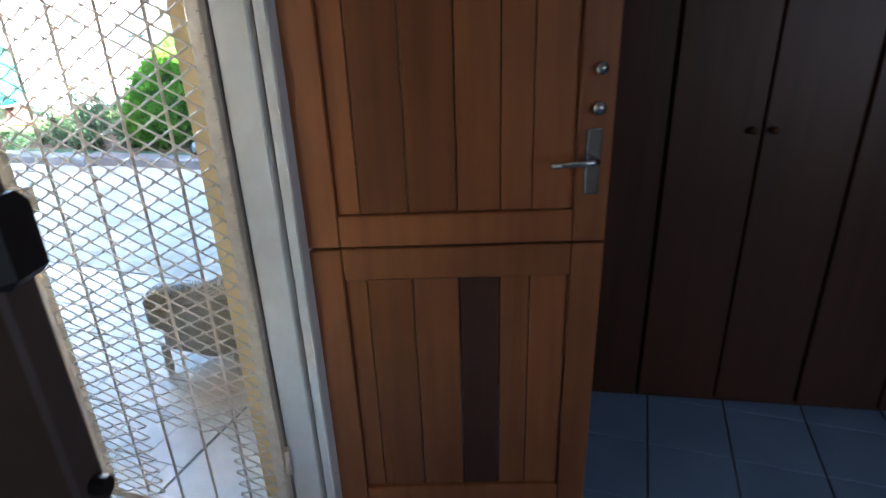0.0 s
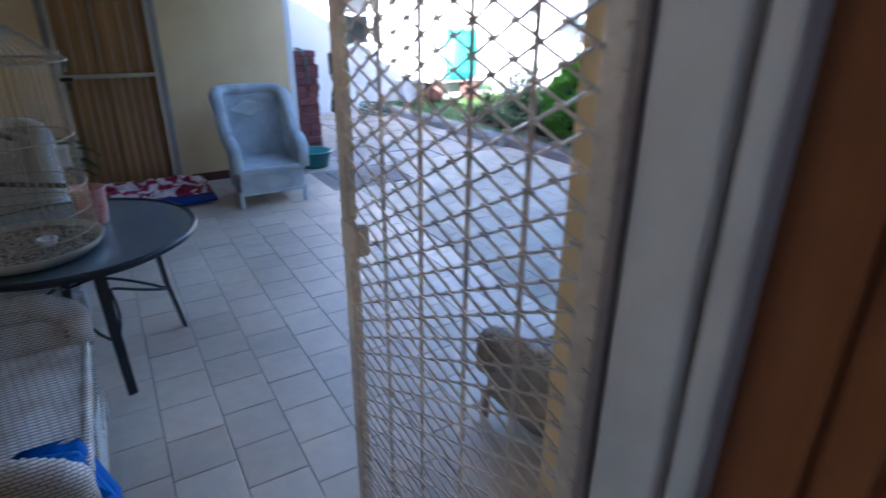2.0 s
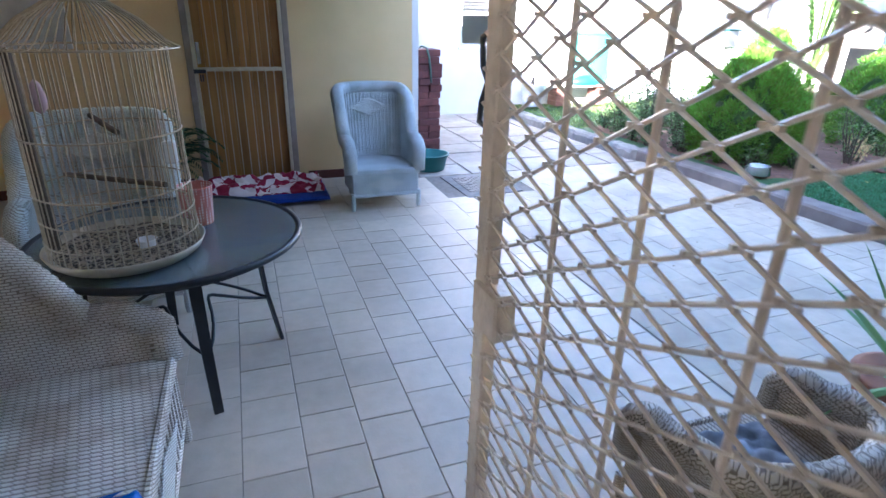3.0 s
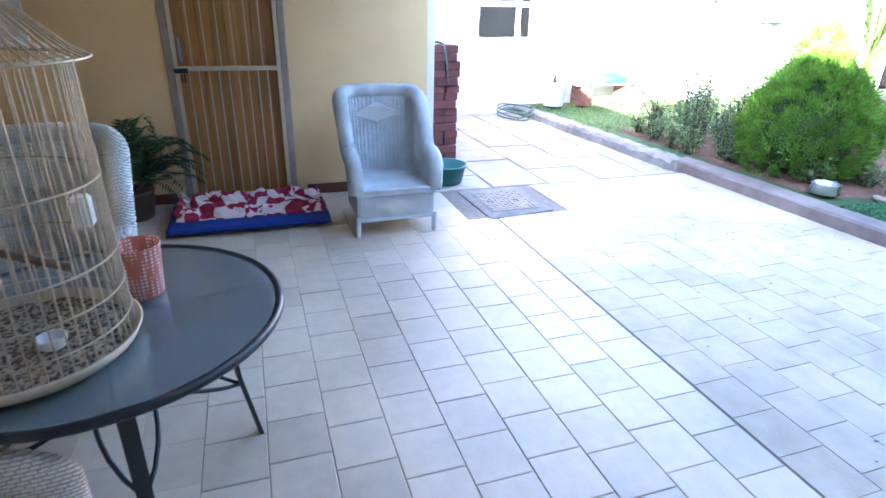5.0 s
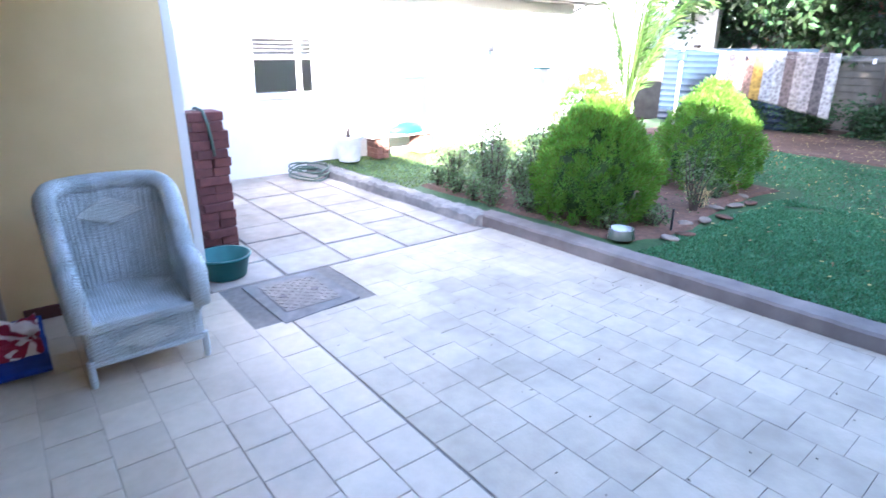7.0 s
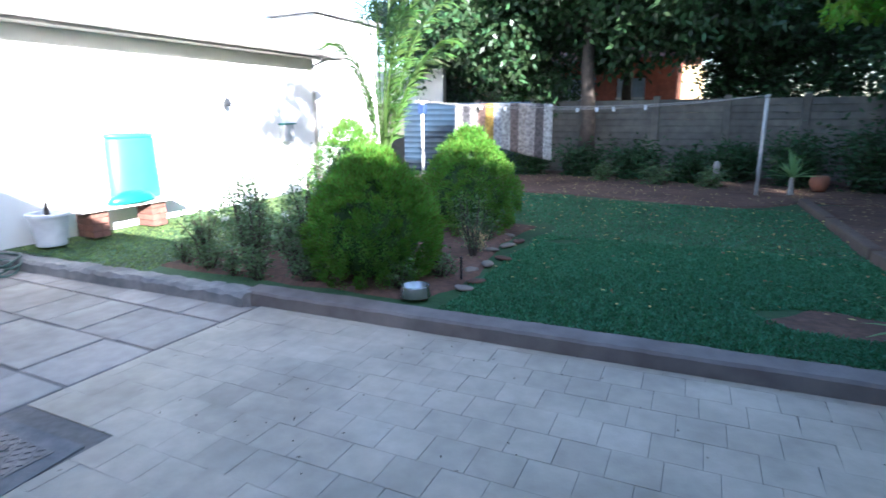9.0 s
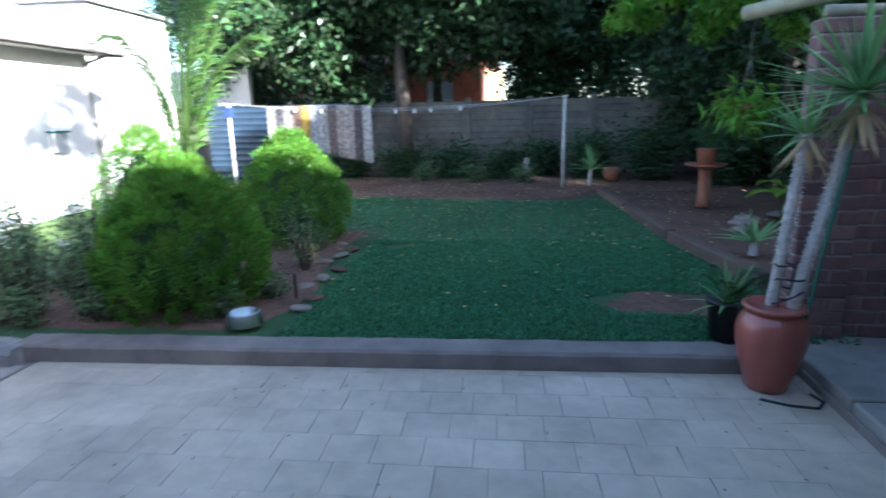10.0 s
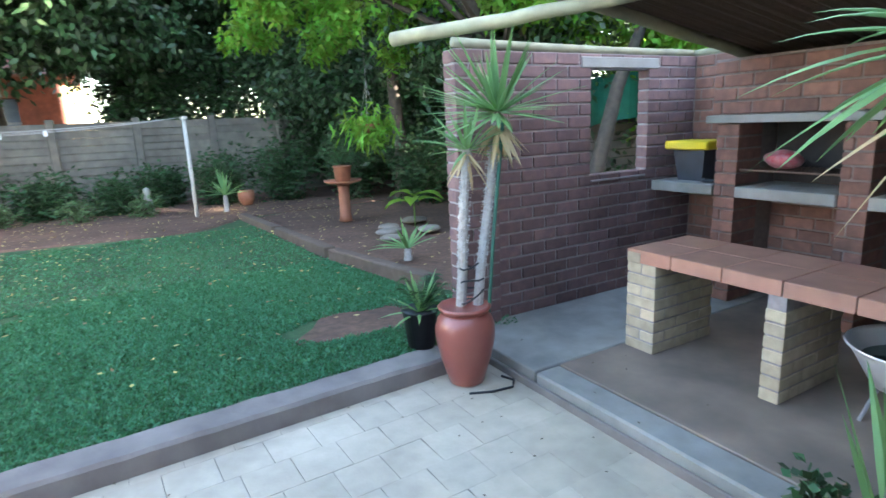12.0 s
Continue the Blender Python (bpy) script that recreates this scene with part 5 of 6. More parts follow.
def spiky(name, m, n, ln, wd, material, label, trunk=0.0, dead=0, category="plant", el=(5, 85), droop=0.25):
    """A rosette of sword leaves on a short stem."""
    ob = thing(name, m, label, category)
    rosette(ob, (0, 0, trunk), n, ln, wd, material, el, droop)
    if trunk:
        bm = bmesh.new()
        tube(bm, [(0, 0, -0.03), (0, 0, trunk)], [0.05, 0.035], 8)
        part("stem", bm, BARKG, ob)
    return ob


def rosette(parent, base, n, ln, wd, material, el=(5, 85), droop=0.25, az=(0, 360), name="leaf"):
    for k in range(n):
        a, e = radians(random.uniform(*az)), radians(random.uniform(*el))
        d = Vector((math.cos(a) * math.cos(e), math.sin(a) * math.cos(e), math.sin(e)))
        side = Vector((-math.sin(a), math.cos(a), 0))
        L0 = ln * random.uniform(0.7, 1.1)
        bm = bmesh.new()
        cols = []
        for i in range(7):
            t = i / 6
            p = Vector(base) + d * L0 * t + Vector((0, 0, -droop * L0 * t * t * math.cos(e)))
            w_ = wd * (0.55 + 0.9 * t * (1 - t) * 2) * (1 - t ** 3) + 0.0008
            n_ = side.cross(d).normalized()
            cols.append([bm.verts.new(p - side * w_ / 2 + n_ * w_ * 0.18), bm.verts.new(p), bm.verts.new(p + side * w_ / 2 + n_ * w_ * 0.18)])
        for A, B in zip(cols, cols[1:]):
            for q in (0, 1):
                bm.faces.new((A[q], A[q + 1], B[q + 1], B[q]))
        part(name, bm, material, parent)


# ---- urn with yucca ----
bm = bmesh.new()
lathe(bm, [(0.100, 0.0), (0.112, 0.01), (0.135, 0.09), (0.162, 0.18), (0.184, 0.28), (0.190, 0.34), (0.187, 0.385), (0.172, 0.43), (0.152, 0.458), (0.144, 0.471), (0.128, 0.471), (0.128, 0.45), (0.0, 0.445)], 48)
urn = thing("terracotta_urn", pose(-1.455, 5.755, 0.0), "glossy terracotta-red urn standing on the paving corner", "urn")
part("body", bm, TERRA, urn, smooth=True)
bm = bmesh.new()
lathe(bm, [(0.127, 0.472), (0.145, 0.4715), (0.150, 0.484), (0.166, 0.494), (0.169, 0.504), (0.161, 0.513), (0.146, 0.511), (0.134, 0.50)], 48)
part("rim", bm, TERRA, urn, "rolled rim", smooth=True)
part("soil", lathe(bmesh.new(), [(0.001, 0.446), (0.126, 0.446), (0.124, 0.458), (0.001, 0.462)], 32), SOIL, urn, "dark potting soil")
yu = thing("yucca", pose(-1.455, 5.755, 0.45), "two-stemmed yucca with spiky green crowns and dead straw leaves", "yucca")
for pts, r in (([(-0.01, 0.03, -0.02), (0.01, 0.02, 0.3), (0.04, 0.03, 0.68), (0.08, 0.04, 1.02)], [0.034, 0.031, 0.028, 0.026]), ([(0.08, -0.02, -0.02), (0.13, 0.0, 0.25), (0.22, 0.02, 0.70), (0.31, 0.03, 1.24)], [0.034, 0.031, 0.028, 0.026])):
    bm = bmesh.new()
    tube(bm, pts, r, 10)
    sp = part("stem", bm, BARKG, yu)
    P, D = [], []
    a, e = Vector(pts[1]), Vector(pts[-1])
    for q in range(420):
        t = random.random()
        an = random.uniform(0, 6.283)
        o = Vector((math.cos(an), math.sin(an), 0.3))
        P.append(tuple(a.lerp(e, t) + o * 0.028))
        D.append(tuple(o + Vector((0, 0, -0.6))))
    blades("leaf_scars", np.array(P), np.array(D), rdirs(len(P)), 0.014, 0.012, mat("scar_grey", (0.58, 0.55, 0.52), None, 20, 0.9), yu)
rosette(yu, (0.31, 0.03, 1.22), 50, 0.56, 0.034, L_YUCCA, (-12, 45), 0.10)
rosette(yu, (0.31, 0.03, 1.24), 20, 0.50, 0.045, L_YUCCA, (45, 88), 0.05)
rosette(yu, (0.08, 0.04, 1.0), 34, 0.36, 0.028, L_YUCCA, (-5, 80), 0.25)
rosette(yu, (0.31, 0.03, 1.18), 24, 0.34, 0.04, L_DEAD, (-80, -35), 0.1, name="dead_leaf")
rosette(yu, (0.08, 0.04, 1.0), 18, 0.25, 0.024, L_DEAD, (-75, -25), 0.1, name="dead_leaf")
bm = bmesh.new()
tube(bm, [(0.14, -0.065, 0.0), (0.205, -0.045, 0.5), (0.30, -0.03, 1.16)], 0.012, 8)
part("stake", bm, mat("green_stake", (0.02, 0.12, 0.08), None, 10, 0.5), yu, "dark green plastic stake")
bm = bmesh.new()
pts = [(0.08 * math.cos(k * 0.7) + 0.06, 0.06 * math.sin(k * 0.7), 0.03 + 0.012 * k + 0.02 * math.sin(k)) for k in range(26)]
tube(bm, pts, 0.006, 5)
part("cable_coil", bm, BLACKP, yu, "loose dark cable round the stems")
bm = bmesh.new()
tube(bm, [(-1.55, 5.58, 0.008), (-1.42, 5.52, 0.008), (-1.28, 5.50, 0.008), (-1.22, 5.57, 0.008), (-1.25, 5.66, 0.01)], 0.008, 6)
solo("loose_cable", bm, BLACKP, "black cable end lying by the urn", "cable")
bp_ = thing("black_pot", pose(-1.56, 6.16, 0.125), "black plastic nursery pot with a spiky plant", "plant pot")
bm = bmesh.new()
lathe(bm, [(0.09, 0), (0.12, 0.26), (0.13, 0.265), (0.12, 0.275), (0.0, 0.25)], 24)
part("pot", bm, BLACKP, bp_, smooth=True)
rosette(bp_, (0, 0, 0.24), 26, 0.34, 0.03, L_YUCCA, (15, 85), 0.35)
fronds(bp_, 14, (0, 0, 0.24), 0.40, L_FERN, 1, 22, 0.010, 0.07, 0.9)

# large spiky plant beside the shelter, close to the path's end
sp = thing("spiky_plant", pose(-1.62, 3.42, 0.0), "large potted yucca with long green and straw-tipped leaves", "yucca")
bm = bmesh.new()
lathe(bm, [(0.13, 0), (0.15, 0.02), (0.2, 0.32), (0.22, 0.36), (0.19, 0.37), (0.0, 0.33)], 28)
part("pot", bm, TERRA2, sp, smooth=True)
bm = bmesh.new()
tube(bm, [(0, 0, 0.3), (0.03, 0.0, 1.0), (0.05, 0.02, 1.72)], [0.05, 0.045, 0.04], 10)
part("stem", bm, BARKG, sp)
rosette(sp, (0.05, 0.02, 1.75), 60, 0.56, 0.042, L_YUCCA, (-35, 85), 0.3)
rosette(sp, (0.05, 0.02, 1.68), 12, 0.46, 0.035, L_DEAD, (-60, -20), 0.15, name="dead_leaf")
rosette(sp, (0.02, -0.02, 0.34), 22, 0.72, 0.045, L_YUCCA, (25, 85), 0.3)
shrub("dark_weed", -1.15, 3.75, 0.14, 0.22, 220, L_FERN, "small dark weed at the slab edge", 0.06, 8, z0=0.1)
bm = bmesh.new()
bx(bm, -0.82, -0.58, 3.28, 3.52, 0.11, 2.30)
bp2 = st("shelter_pillar", bm, MORTAR, "brick pillar carrying the shelter roof", "pillar")
brickwork(bp2, BRICKR, (-0.825, 3.275, 0.112), (1, 0, 0), 26, 0.25, 0.24)

# ---- barbecue ----
LZ = 0.96
for y0, y1, name in ((5.52, 5.70, "a"), (4.62, 4.80, "b")):
    bm = bmesh.new()
    bx(bm, 0.906, 1.42, y0 + 0.005, y1 - 0.005, 0.10, 1.52)
    col = solo("barbecue_pier", bm, MORTARR, "red brick pier carrying the barbecue hood", "pier", group="piers of the barbecue")
    brickwork(col, BRICKR, (0.90, y0, 0.112), (0, 1, 0), 15, 0.18, 0.30, course=0.094, uy=(1, 0, 0))
for y0, y1 in ((5.705, 6.295), (4.805, 5.515), (3.3, 4.615)):
    solo("concrete_ledge", box(0.88, 1.418, y0, y1, LZ, LZ + 0.085, 0.006), CONC, "grey concrete ledge of the barbecue", "ledge", group="ledges of the barbecue")
solo("hood_lintel", box(0.86, 1.418, 4.5, 5.78, 1.525, 1.585, 0.006), CONC, "pale concrete lintel under the brick hood", "lintel")
bm = bmesh.new()
bx(bm, 0.925, 1.415, 4.52, 5.76, 1.59, 2.0)
hood = solo("barbecue_hood", bm, MORTARR, "red brick chimney hood over the fireplace", "hood")
brickwork(hood, BRICKR, (0.92, 4.52, 1.59), (0, 1, 0), 4, 1.24, 0.10, course=0.1, uy=(1, 0, 0))
solo("fire_back", box(1.395, 1.418, 4.81, 5.51, LZ + 0.09, 1.52), SOOT, "soot-black back of the fireplace", "fireplace")
bm = bmesh.new()
for k in range(16):
    tube(bm, [(0.93, 4.83 + 0.045 * k, 1.17), (1.38, 4.83 + 0.045 * k, 1.17)], 0.004, 4)
tube(bm, [(0.93, 4.81, 1.17), (0.93, 5.51, 1.17)], 0.008, 5)
solo("grill_grid", bm, mat("rusty_iron", (0.16, 0.09, 0.06), None, 20, 0.7), "rusty steel barbecue grid", "grid")
bm = bmesh.new()
bmesh.ops.create_icosphere(bm, subdivisions=3, radius=0.14)
for v in bm.verts:
    v.co = Vector((v.co.x * 0.8, v.co.y * 0.95, v.co.z * 0.5)) * (1 + 0.18 * noise.noise(v.co * 9))
solo("red_bag", bm, REDB, "crumpled red and white bag lying on the grid", "bag", smooth=True, at=pose(1.08, 5.27, 1.25))
bn = thing("storage_bin", pose(1.12, 6.02, LZ + 0.087), "dark grey plastic bin with a yellow lid on the ledge", "bin")
bm = bmesh.new()
grid(bm, lambda u, v: ((0.09 + 0.03 * v) * max(-1, min(1, 1.5 * math.cos(6.2832 * u))), (0.115 + 0.035 * v) * max(-1, min(1, 1.5 * math.sin(6.2832 * u))), 0.26 * v), 32, 3, closed=True)
part("body", thick(bm, 0.006), mat("grey_bin", (0.05, 0.055, 0.07), None, 8, 0.5), bn)
part("lid", box(-0.17, 0.17, -0.21, 0.21, 0.262, 0.335, 0.012), YELLOW, bn, "bright yellow lid")
part("base", box(-0.08, 0.08, -0.10, 0.10, 0.0, 0.01), MATS["grey_bin"], bn)
bm = bmesh.new()
tube(bm, [(1.0, 5.74, LZ + 0.1), (0.98, 5.85, LZ + 0.1), (1.05, 5.9, LZ + 0.1)], 0.014, 6)
solo("tongs", bm, BLACKM, "black tongs on the ledge", "tongs")

# tiled brick bench
bt = thing("brick_bench", pose(0, 0, 0.112), "yellow brick bench with a terracotta tiled top", "bench")
part("slab", box(-0.405, 0.175, 3.2, 5.375, 0.592, 0.655), MORTAR, bt)
tm = mesh_of("top_tile", box(0.003, 0.297, 0.003, 0.327, 0.0, 0.014, 0.003), PINKTILE)
em = mesh_of("edge_tile", box(-0.014, 0.0, 0.003, 0.327, -0.07, 0.012, 0.003), PINKTILE)
for i in range(7):
    y = 5.39 - 0.33 * (i + 1)
    for j in (0, 1):
        o = new("top_tile", tm)
        o.parent = bt
        o.location = (-0.42 + 0.3 * j, y, 0.656)
    o = new("edge_tile", em)
    o.parent = bt
    o.location = (-0.408, y, 0.656)
for y0, ln in ((5.165, 0.222), (4.37, 0.106)):
    for c in range(8 if ln > 0.2 else 7):
        z = 0.083 * c * 0.89
        hgt = 0.066
        cells = []
        x = -0.42
        if ln > 0.2:
            if c % 2:
                cells = [(-0.42, -0.314, y0, y0 + 0.106), (-0.42, -0.314, y0 + 0.114, y0 + 0.222)]
                x = -0.306
            while x < 0.15:
                x1 = min(x + 0.222, 0.17)
                cells += [(x, x1, y0, y0 + 0.222)]
                x += 0.230
        else:
            x = -0.42 if c % 2 else -0.53
            while x < 0.15:
                a, e = max(x, -0.42), min(x + 0.222, 0.17)
                if e - a > 0.03:
                    cells += [(a, e, y0, y0 + 0.106)]
                x += 0.230
        for a, e, b0, b1 in cells:
            part("brick", box(a, e, b0, b1, z + 0.003, z + hgt, 0.004), YBRICK, bt)
    part("mortar_core", box(-0.414, 0.164, y0 + 0.006, y0 + ln - 0.006, 0, 0.592), MORTAR, bt)
part("end_brick", box(-0.425, -0.31, 5.282, 5.388, 0.585, 0.652, 0.004), YBRICK, bt)

tub = thing("enamel_tub", pose(-0.06, 3.92, 0.112), "white enamel wash tub on a low metal stand", "tub")
bm = bmesh.new()
lathe(bm, [(0.16, 0.17), (0.19, 0.18), (0.28, 0.34), (0.30, 0.375), (0.315, 0.38), (0.31, 0.39), (0.285, 0.375), (0.18, 0.195), (0.0, 0.19)], 44)
part("bowl", bm, ENAMEL, tub, smooth=True)
bm = bmesh.new()
lathe(bm, [(0.0, 0.30), (0.245, 0.30), (0.245, 0.302), (0.0, 0.302)], 36)
part("water", bm, mat("dark_water", (0.03, 0.08, 0.06), None, 4, 0.08, 0.05, 20), tub, "dark green water")
for a in (20, 140, 260):
    c, s = math.cos(radians(a)), math.sin(radians(a))
    bm = bmesh.new()
    tube(bm, [(0.17 * c, 0.17 * s, 0.19), (0.24 * c, 0.24 * s, 0.0)], 0.010, 8)
    part("leg", bm, STEEL, tub)

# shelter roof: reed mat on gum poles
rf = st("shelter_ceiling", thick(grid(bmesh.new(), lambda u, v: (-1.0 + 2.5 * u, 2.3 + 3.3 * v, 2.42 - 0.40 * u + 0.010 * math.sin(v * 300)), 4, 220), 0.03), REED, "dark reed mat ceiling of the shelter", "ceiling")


def pole(a, b, r, label):
    bm = bmesh.new()
    a, b = Vector(a), Vector(b)
    tube(bm, [a.lerp(b, k / 10) + Vector((0, 0, 0.012 * noise.noise(a + b * k))) for k in range(11)], [r * (1 - 0.02 * k) for k in range(11)], 10)
    return solo("gum_pole", bm, GUM, label, "pole", smooth=True, group="gum poles of the shelter")


pole((-1.55, 6.36, 2.15), (-0.45, 4.75, 2.27), 0.045, "pale peeled gum pole resting on the brick pier")
pole((-1.1, 6.36, 2.15), (1.5, 6.36, 2.13), 0.035, "gum pole lying along the top of the brick wall")
pole((1.46, 6.45, 2.13), (1.46, 3.3, 2.16), 0.035, "gum pole along the top of the back wall")
pole((-1.0, 5.6, 2.37), (1.45, 5.6, 1.97), 0.05, "dark gum pole carrying the reed mat")
pole((-0.70, 2.3, 2.315), (-0.70, 5.55, 2.315), 0.045, "gum pole at the open edge of the shelter")
net = solo("shade_net", thick(grid(bmesh.new(), lambda u, v: (0.4 + 3.2 * u, 8.6 + 0.1 * math.sin(u * 20), 1.5 + 0.62 * v + 0.06 * math.sin(u * 9)), 30, 8), 0.01), mat("green_net", (0.01, 0.16, 0.10), None, 9, 0.7), "dark green shade net hanging behind the wall", "net")

sf = thing("slat_fence", pose(0.7, 8.95, 0.1), "pale weathered slat fence behind the shelter", "fence")
for k in range(13):
    part("slat", box(0, 3.6, -0.012, 0.012, 0.02 + 0.125 * k, 0.135 + 0.125 * k, 0.004), VIBRA, sf)
for x in (0.1, 1.25, 2.4, 3.5):
    part("post", box(x - 0.04, x + 0.04, 0.013, 0.09, 0, 1.72, 0.005), VIBRA, sf)

# ---- garden small things ----
bm = bmesh.new()
lathe(bm, [(0.10, 0.0), (0.13, 0.005), (0.115, 0.09), (0.12, 0.095), (0.10, 0.095), (0.09, 0.02), (0.0, 0.02)], 36)
solo("dog_bowl", bm, STEEL, "shiny steel dog bowl at the bed's edge", "bowl", smooth=True, at=pose(-4.87, 6.12, 0.15))
for k in range(9):
    bm = bmesh.new()
    bmesh.ops.create_icosphere(bm, subdivisions=2, radius=0.10)
    for v in bm.verts:
        v.co = Vector((v.co.x * random.uniform(0.9, 1.1), v.co.y * 0.6, v.co.z * 0.22)) * (1 + 0.6 * noise.noise(v.co * 6 + Vector((k, 0, 0))))
    t = k / 8
    x, y = -4.62 + 0.10 * math.sin(k * 2.1) - 0.25 * t, 6.5 + 2.2 * t
    solo("edging_stone", bm, SOIL if k % 3 == 1 else STONE, "flat pale stone edging the flower bed", "stone", group="stones edging the flower bed", smooth=True, at=pose(x, y, lawn_z(x, y) + 0.03, 0, 0, 40 * k))
bm = bmesh.new()
tube(bm, [(0, 0, 0), (0.01, 0, 0.22)], 0.012, 6)
solo("short_peg", bm, BLACKM, "short dark peg in the bed", "peg", at=pose(-4.72, 6.72, 0.15, 6, 0, 0))
for (x0, y0), (x1, y1) in (((-1.45, 12.7), (-1.32, 11.0)), ((-1.32, 10.9), (-1.18, 9.1)), ((-1.18, 9.0), (-0.85, 7.3))):
    d = Vector((x1 - x0, y1 - y0, 0))
    a = math.degrees(math.atan2(d.y, d.x))
    solo("timber_edging", box(0, d.length, -0.07, 0.07, -0.05, 0.10, 0.012), TIMBER, "dark sleeper edging between lawn and bed", "edging", group="timber edging", at=pose(x0, y0, 0.165, 0, 0, a))
for k, (x, y, s) in enumerate(((-0.2, 9.6, 0.3), (-0.05, 9.9, 0.26), (0.3, 9.4, 0.28), (-0.35, 9.2, 0.25), (0.5, 10.2, 0.3))):
    bm = bmesh.new()
    bmesh.ops.create_icosphere(bm, subdivisions=2, radius=s * 0.6)
    for v in bm.verts:
        v.co = Vector((v.co.x, v.co.y * 0.8, v.co.z * 0.28)) * (1 + 0.3 * noise.noise(v.co * 4 + Vector((k, 3, 0))))
    solo("stepping_stone", bm, STONE, "flat grey stepping stone in the side bed", "stone", group="stepping stones", smooth=True, at=pose(x, y, 0.24))
bp = thing("bird_feeder", pose(-0.24, 11.05, 0.2), "terracotta pillar with a shallow dish and a pot on it", "pedestal")
bm = bmesh.new()
lathe(bm, [(0.10, 0), (0.085, 0.1), (0.085, 0.5), (0.10, 0.56), (0.0, 0.56)], 18)
part("pillar", bm, TERRA2, bp, smooth=True)
bm = bmesh.new()
lathe(bm, [(0.1, 0.56), (0.27, 0.60), (0.29, 0.63), (0.26, 0.62), (0.0, 0.585)], 28)
part("dish", bm, TERRA2, bp, smooth=True)
bm = bmesh.new()
lathe(bm, [(0.11, 0.0), (0.135, 0.24), (0.15, 0.25), (0.13, 0.26), (0.0, 0.23)], 22)
solo("clay_pot", bm, TERRA2, "terracotta pot standing in the dish", "plant pot", smooth=True, at=pose(-0.24, 11.05, 0.786))
fp2 = thing("pot_fern", pose(-0.24, 11.05, 1.02), "dark trailing fern in the clay pot", "fern")
fronds(fp2, 22, (0, 0, 0), 0.55, L_FERN, 1, 18, 0.016, 0.11, 0.9)
hb = thing("hanging_basket", pose(0.05, 10.6, 1.62), "hanging basket of bright green trailing leaves", "hanging plant")
bm = bmesh.new()
lathe(bm, [(0.03, -0.12), (0.12, -0.08), (0.16, 0.02), (0.15, 0.02), (0.0, 0.0)], 20)
part("basket", bm, TERRA2, hb, smooth=True)
bm = bmesh.new()
for a in (0, 120, 240):
    tube(bm, [(0.15 * math.cos(radians(a)), 0.15 * math.sin(radians(a)), 0.02), (0, 0, 0.6), (0, 0, 1.6)], 0.004, 4)
part("hanger", bm, WIRE, hb)
P = RNG.normal(size=(420, 3)) * np.array([0.18, 0.18, 0.12])
blades("leaves", P, rdirs(420) + np.array([0, 0, -0.2]), rdirs(420), 0.17, 0.04, L_LIGHT, hb, droop=0.5)
bl_ = thing("broad_leaf_plant", pose(0.28, 9.75, 0.22), "young plant with broad bright green leaves", "plant")
for k in range(6):
    a = k * 60 + random.uniform(-15, 15)
    bm = bmesh.new()
    c, s = math.cos(radians(a)), math.sin(radians(a))
    grid(bm, lambda u, v: Vector((c * (0.08 + 0.36 * u) - s * (v - 0.5) * 0.20 * math.sin(math.pi * (0.08 + 0.9 * u)), s * (0.08 + 0.36 * u) + c * (v - 0.5) * 0.20 * math.sin(math.pi * (0.08 + 0.9 * u)), 0.35 + 0.16 * u - 0.22 * u * u + 0.05 * abs(v - 0.5) + 0.05 * (k % 3))), 8, 4)
    part("leaf", bm, L_LIGHT, bl_)
bm = bmesh.new()
tube(bm, [(0, 0, 0), (0, 0, 0.42)], 0.012, 6)
part("stem", bm, L_PALM, bl_)
spiky("young_aloe", pose(-1.55, 13.6, 0.22), 30, 0.55, 0.045, L_YUCCA, "spiky green plant beside the washing line post", 0.28)
spiky("strap_plant", pose(-0.62, 8.2, 0.22), 14, 0.45, 0.05, L_YUCCA, "strap-leaved green plant in the side bed", 0.1)
bm = bmesh.new()
lathe(bm, [(0.10, 0), (0.16, 0.14), (0.15, 0.26), (0.13, 0.28), (0.0, 0.26)], 22)
solo("round_pot", bm, TERRA2, "brown clay pot in the back bed", "plant pot", smooth=True, at=pose(-1.05, 14.3, 0.2))
bm = bmesh.new()
lathe(bm, [(0.09, 0), (0.10, 0.2), (0.05, 0.3), (0.07, 0.36), (0.05, 0.45), (0.0, 0.48)], 18)
solo("garden_ornament", bm, CONC, "small grey stone garden ornament", "ornament", smooth=True, at=pose(-2.75, 14.6, 0.2))

# ---- washing line ----
for x, y, nm_ in ((-8.42, 12.9, 1), (-2.08, 13.4, 2)):
    wp_ = thing("washing_line_post", pose(x, y, 0.15), "white painted steel washing line post", "post", group="washing line posts")
    bm = bmesh.new()
    tube(bm, [(0, 0, 0), (0, 0, 1.72)], 0.032, 12)
    part("upright", bm, GALV, wp_, smooth=True)
    bm = bmesh.new()
    bx(bm, -0.03, 0.03, -0.26, 0.26, 1.70, 1.74, 0.005)
    part("cross_arm", bm, GALV, wp_)
    if nm_ == 1:
        part("bracket", box(-0.07, 0.07, -0.07, 0.07, 1.48, 1.66, 0.01), mat("blue_bag", (0.03, 0.06, 0.16), None, 6, 0.6), wp_, "dark blue peg bag")


def sagline(y0, y1, sag, x0=-8.42, x1=-2.08, z=1.88):
    return [(x0 + (x1 - x0) * t / 20, y0 + (y1 - y0) * t / 20, z - sag * 4 * (t / 20) * (1 - t / 20)) for t in range(21)]


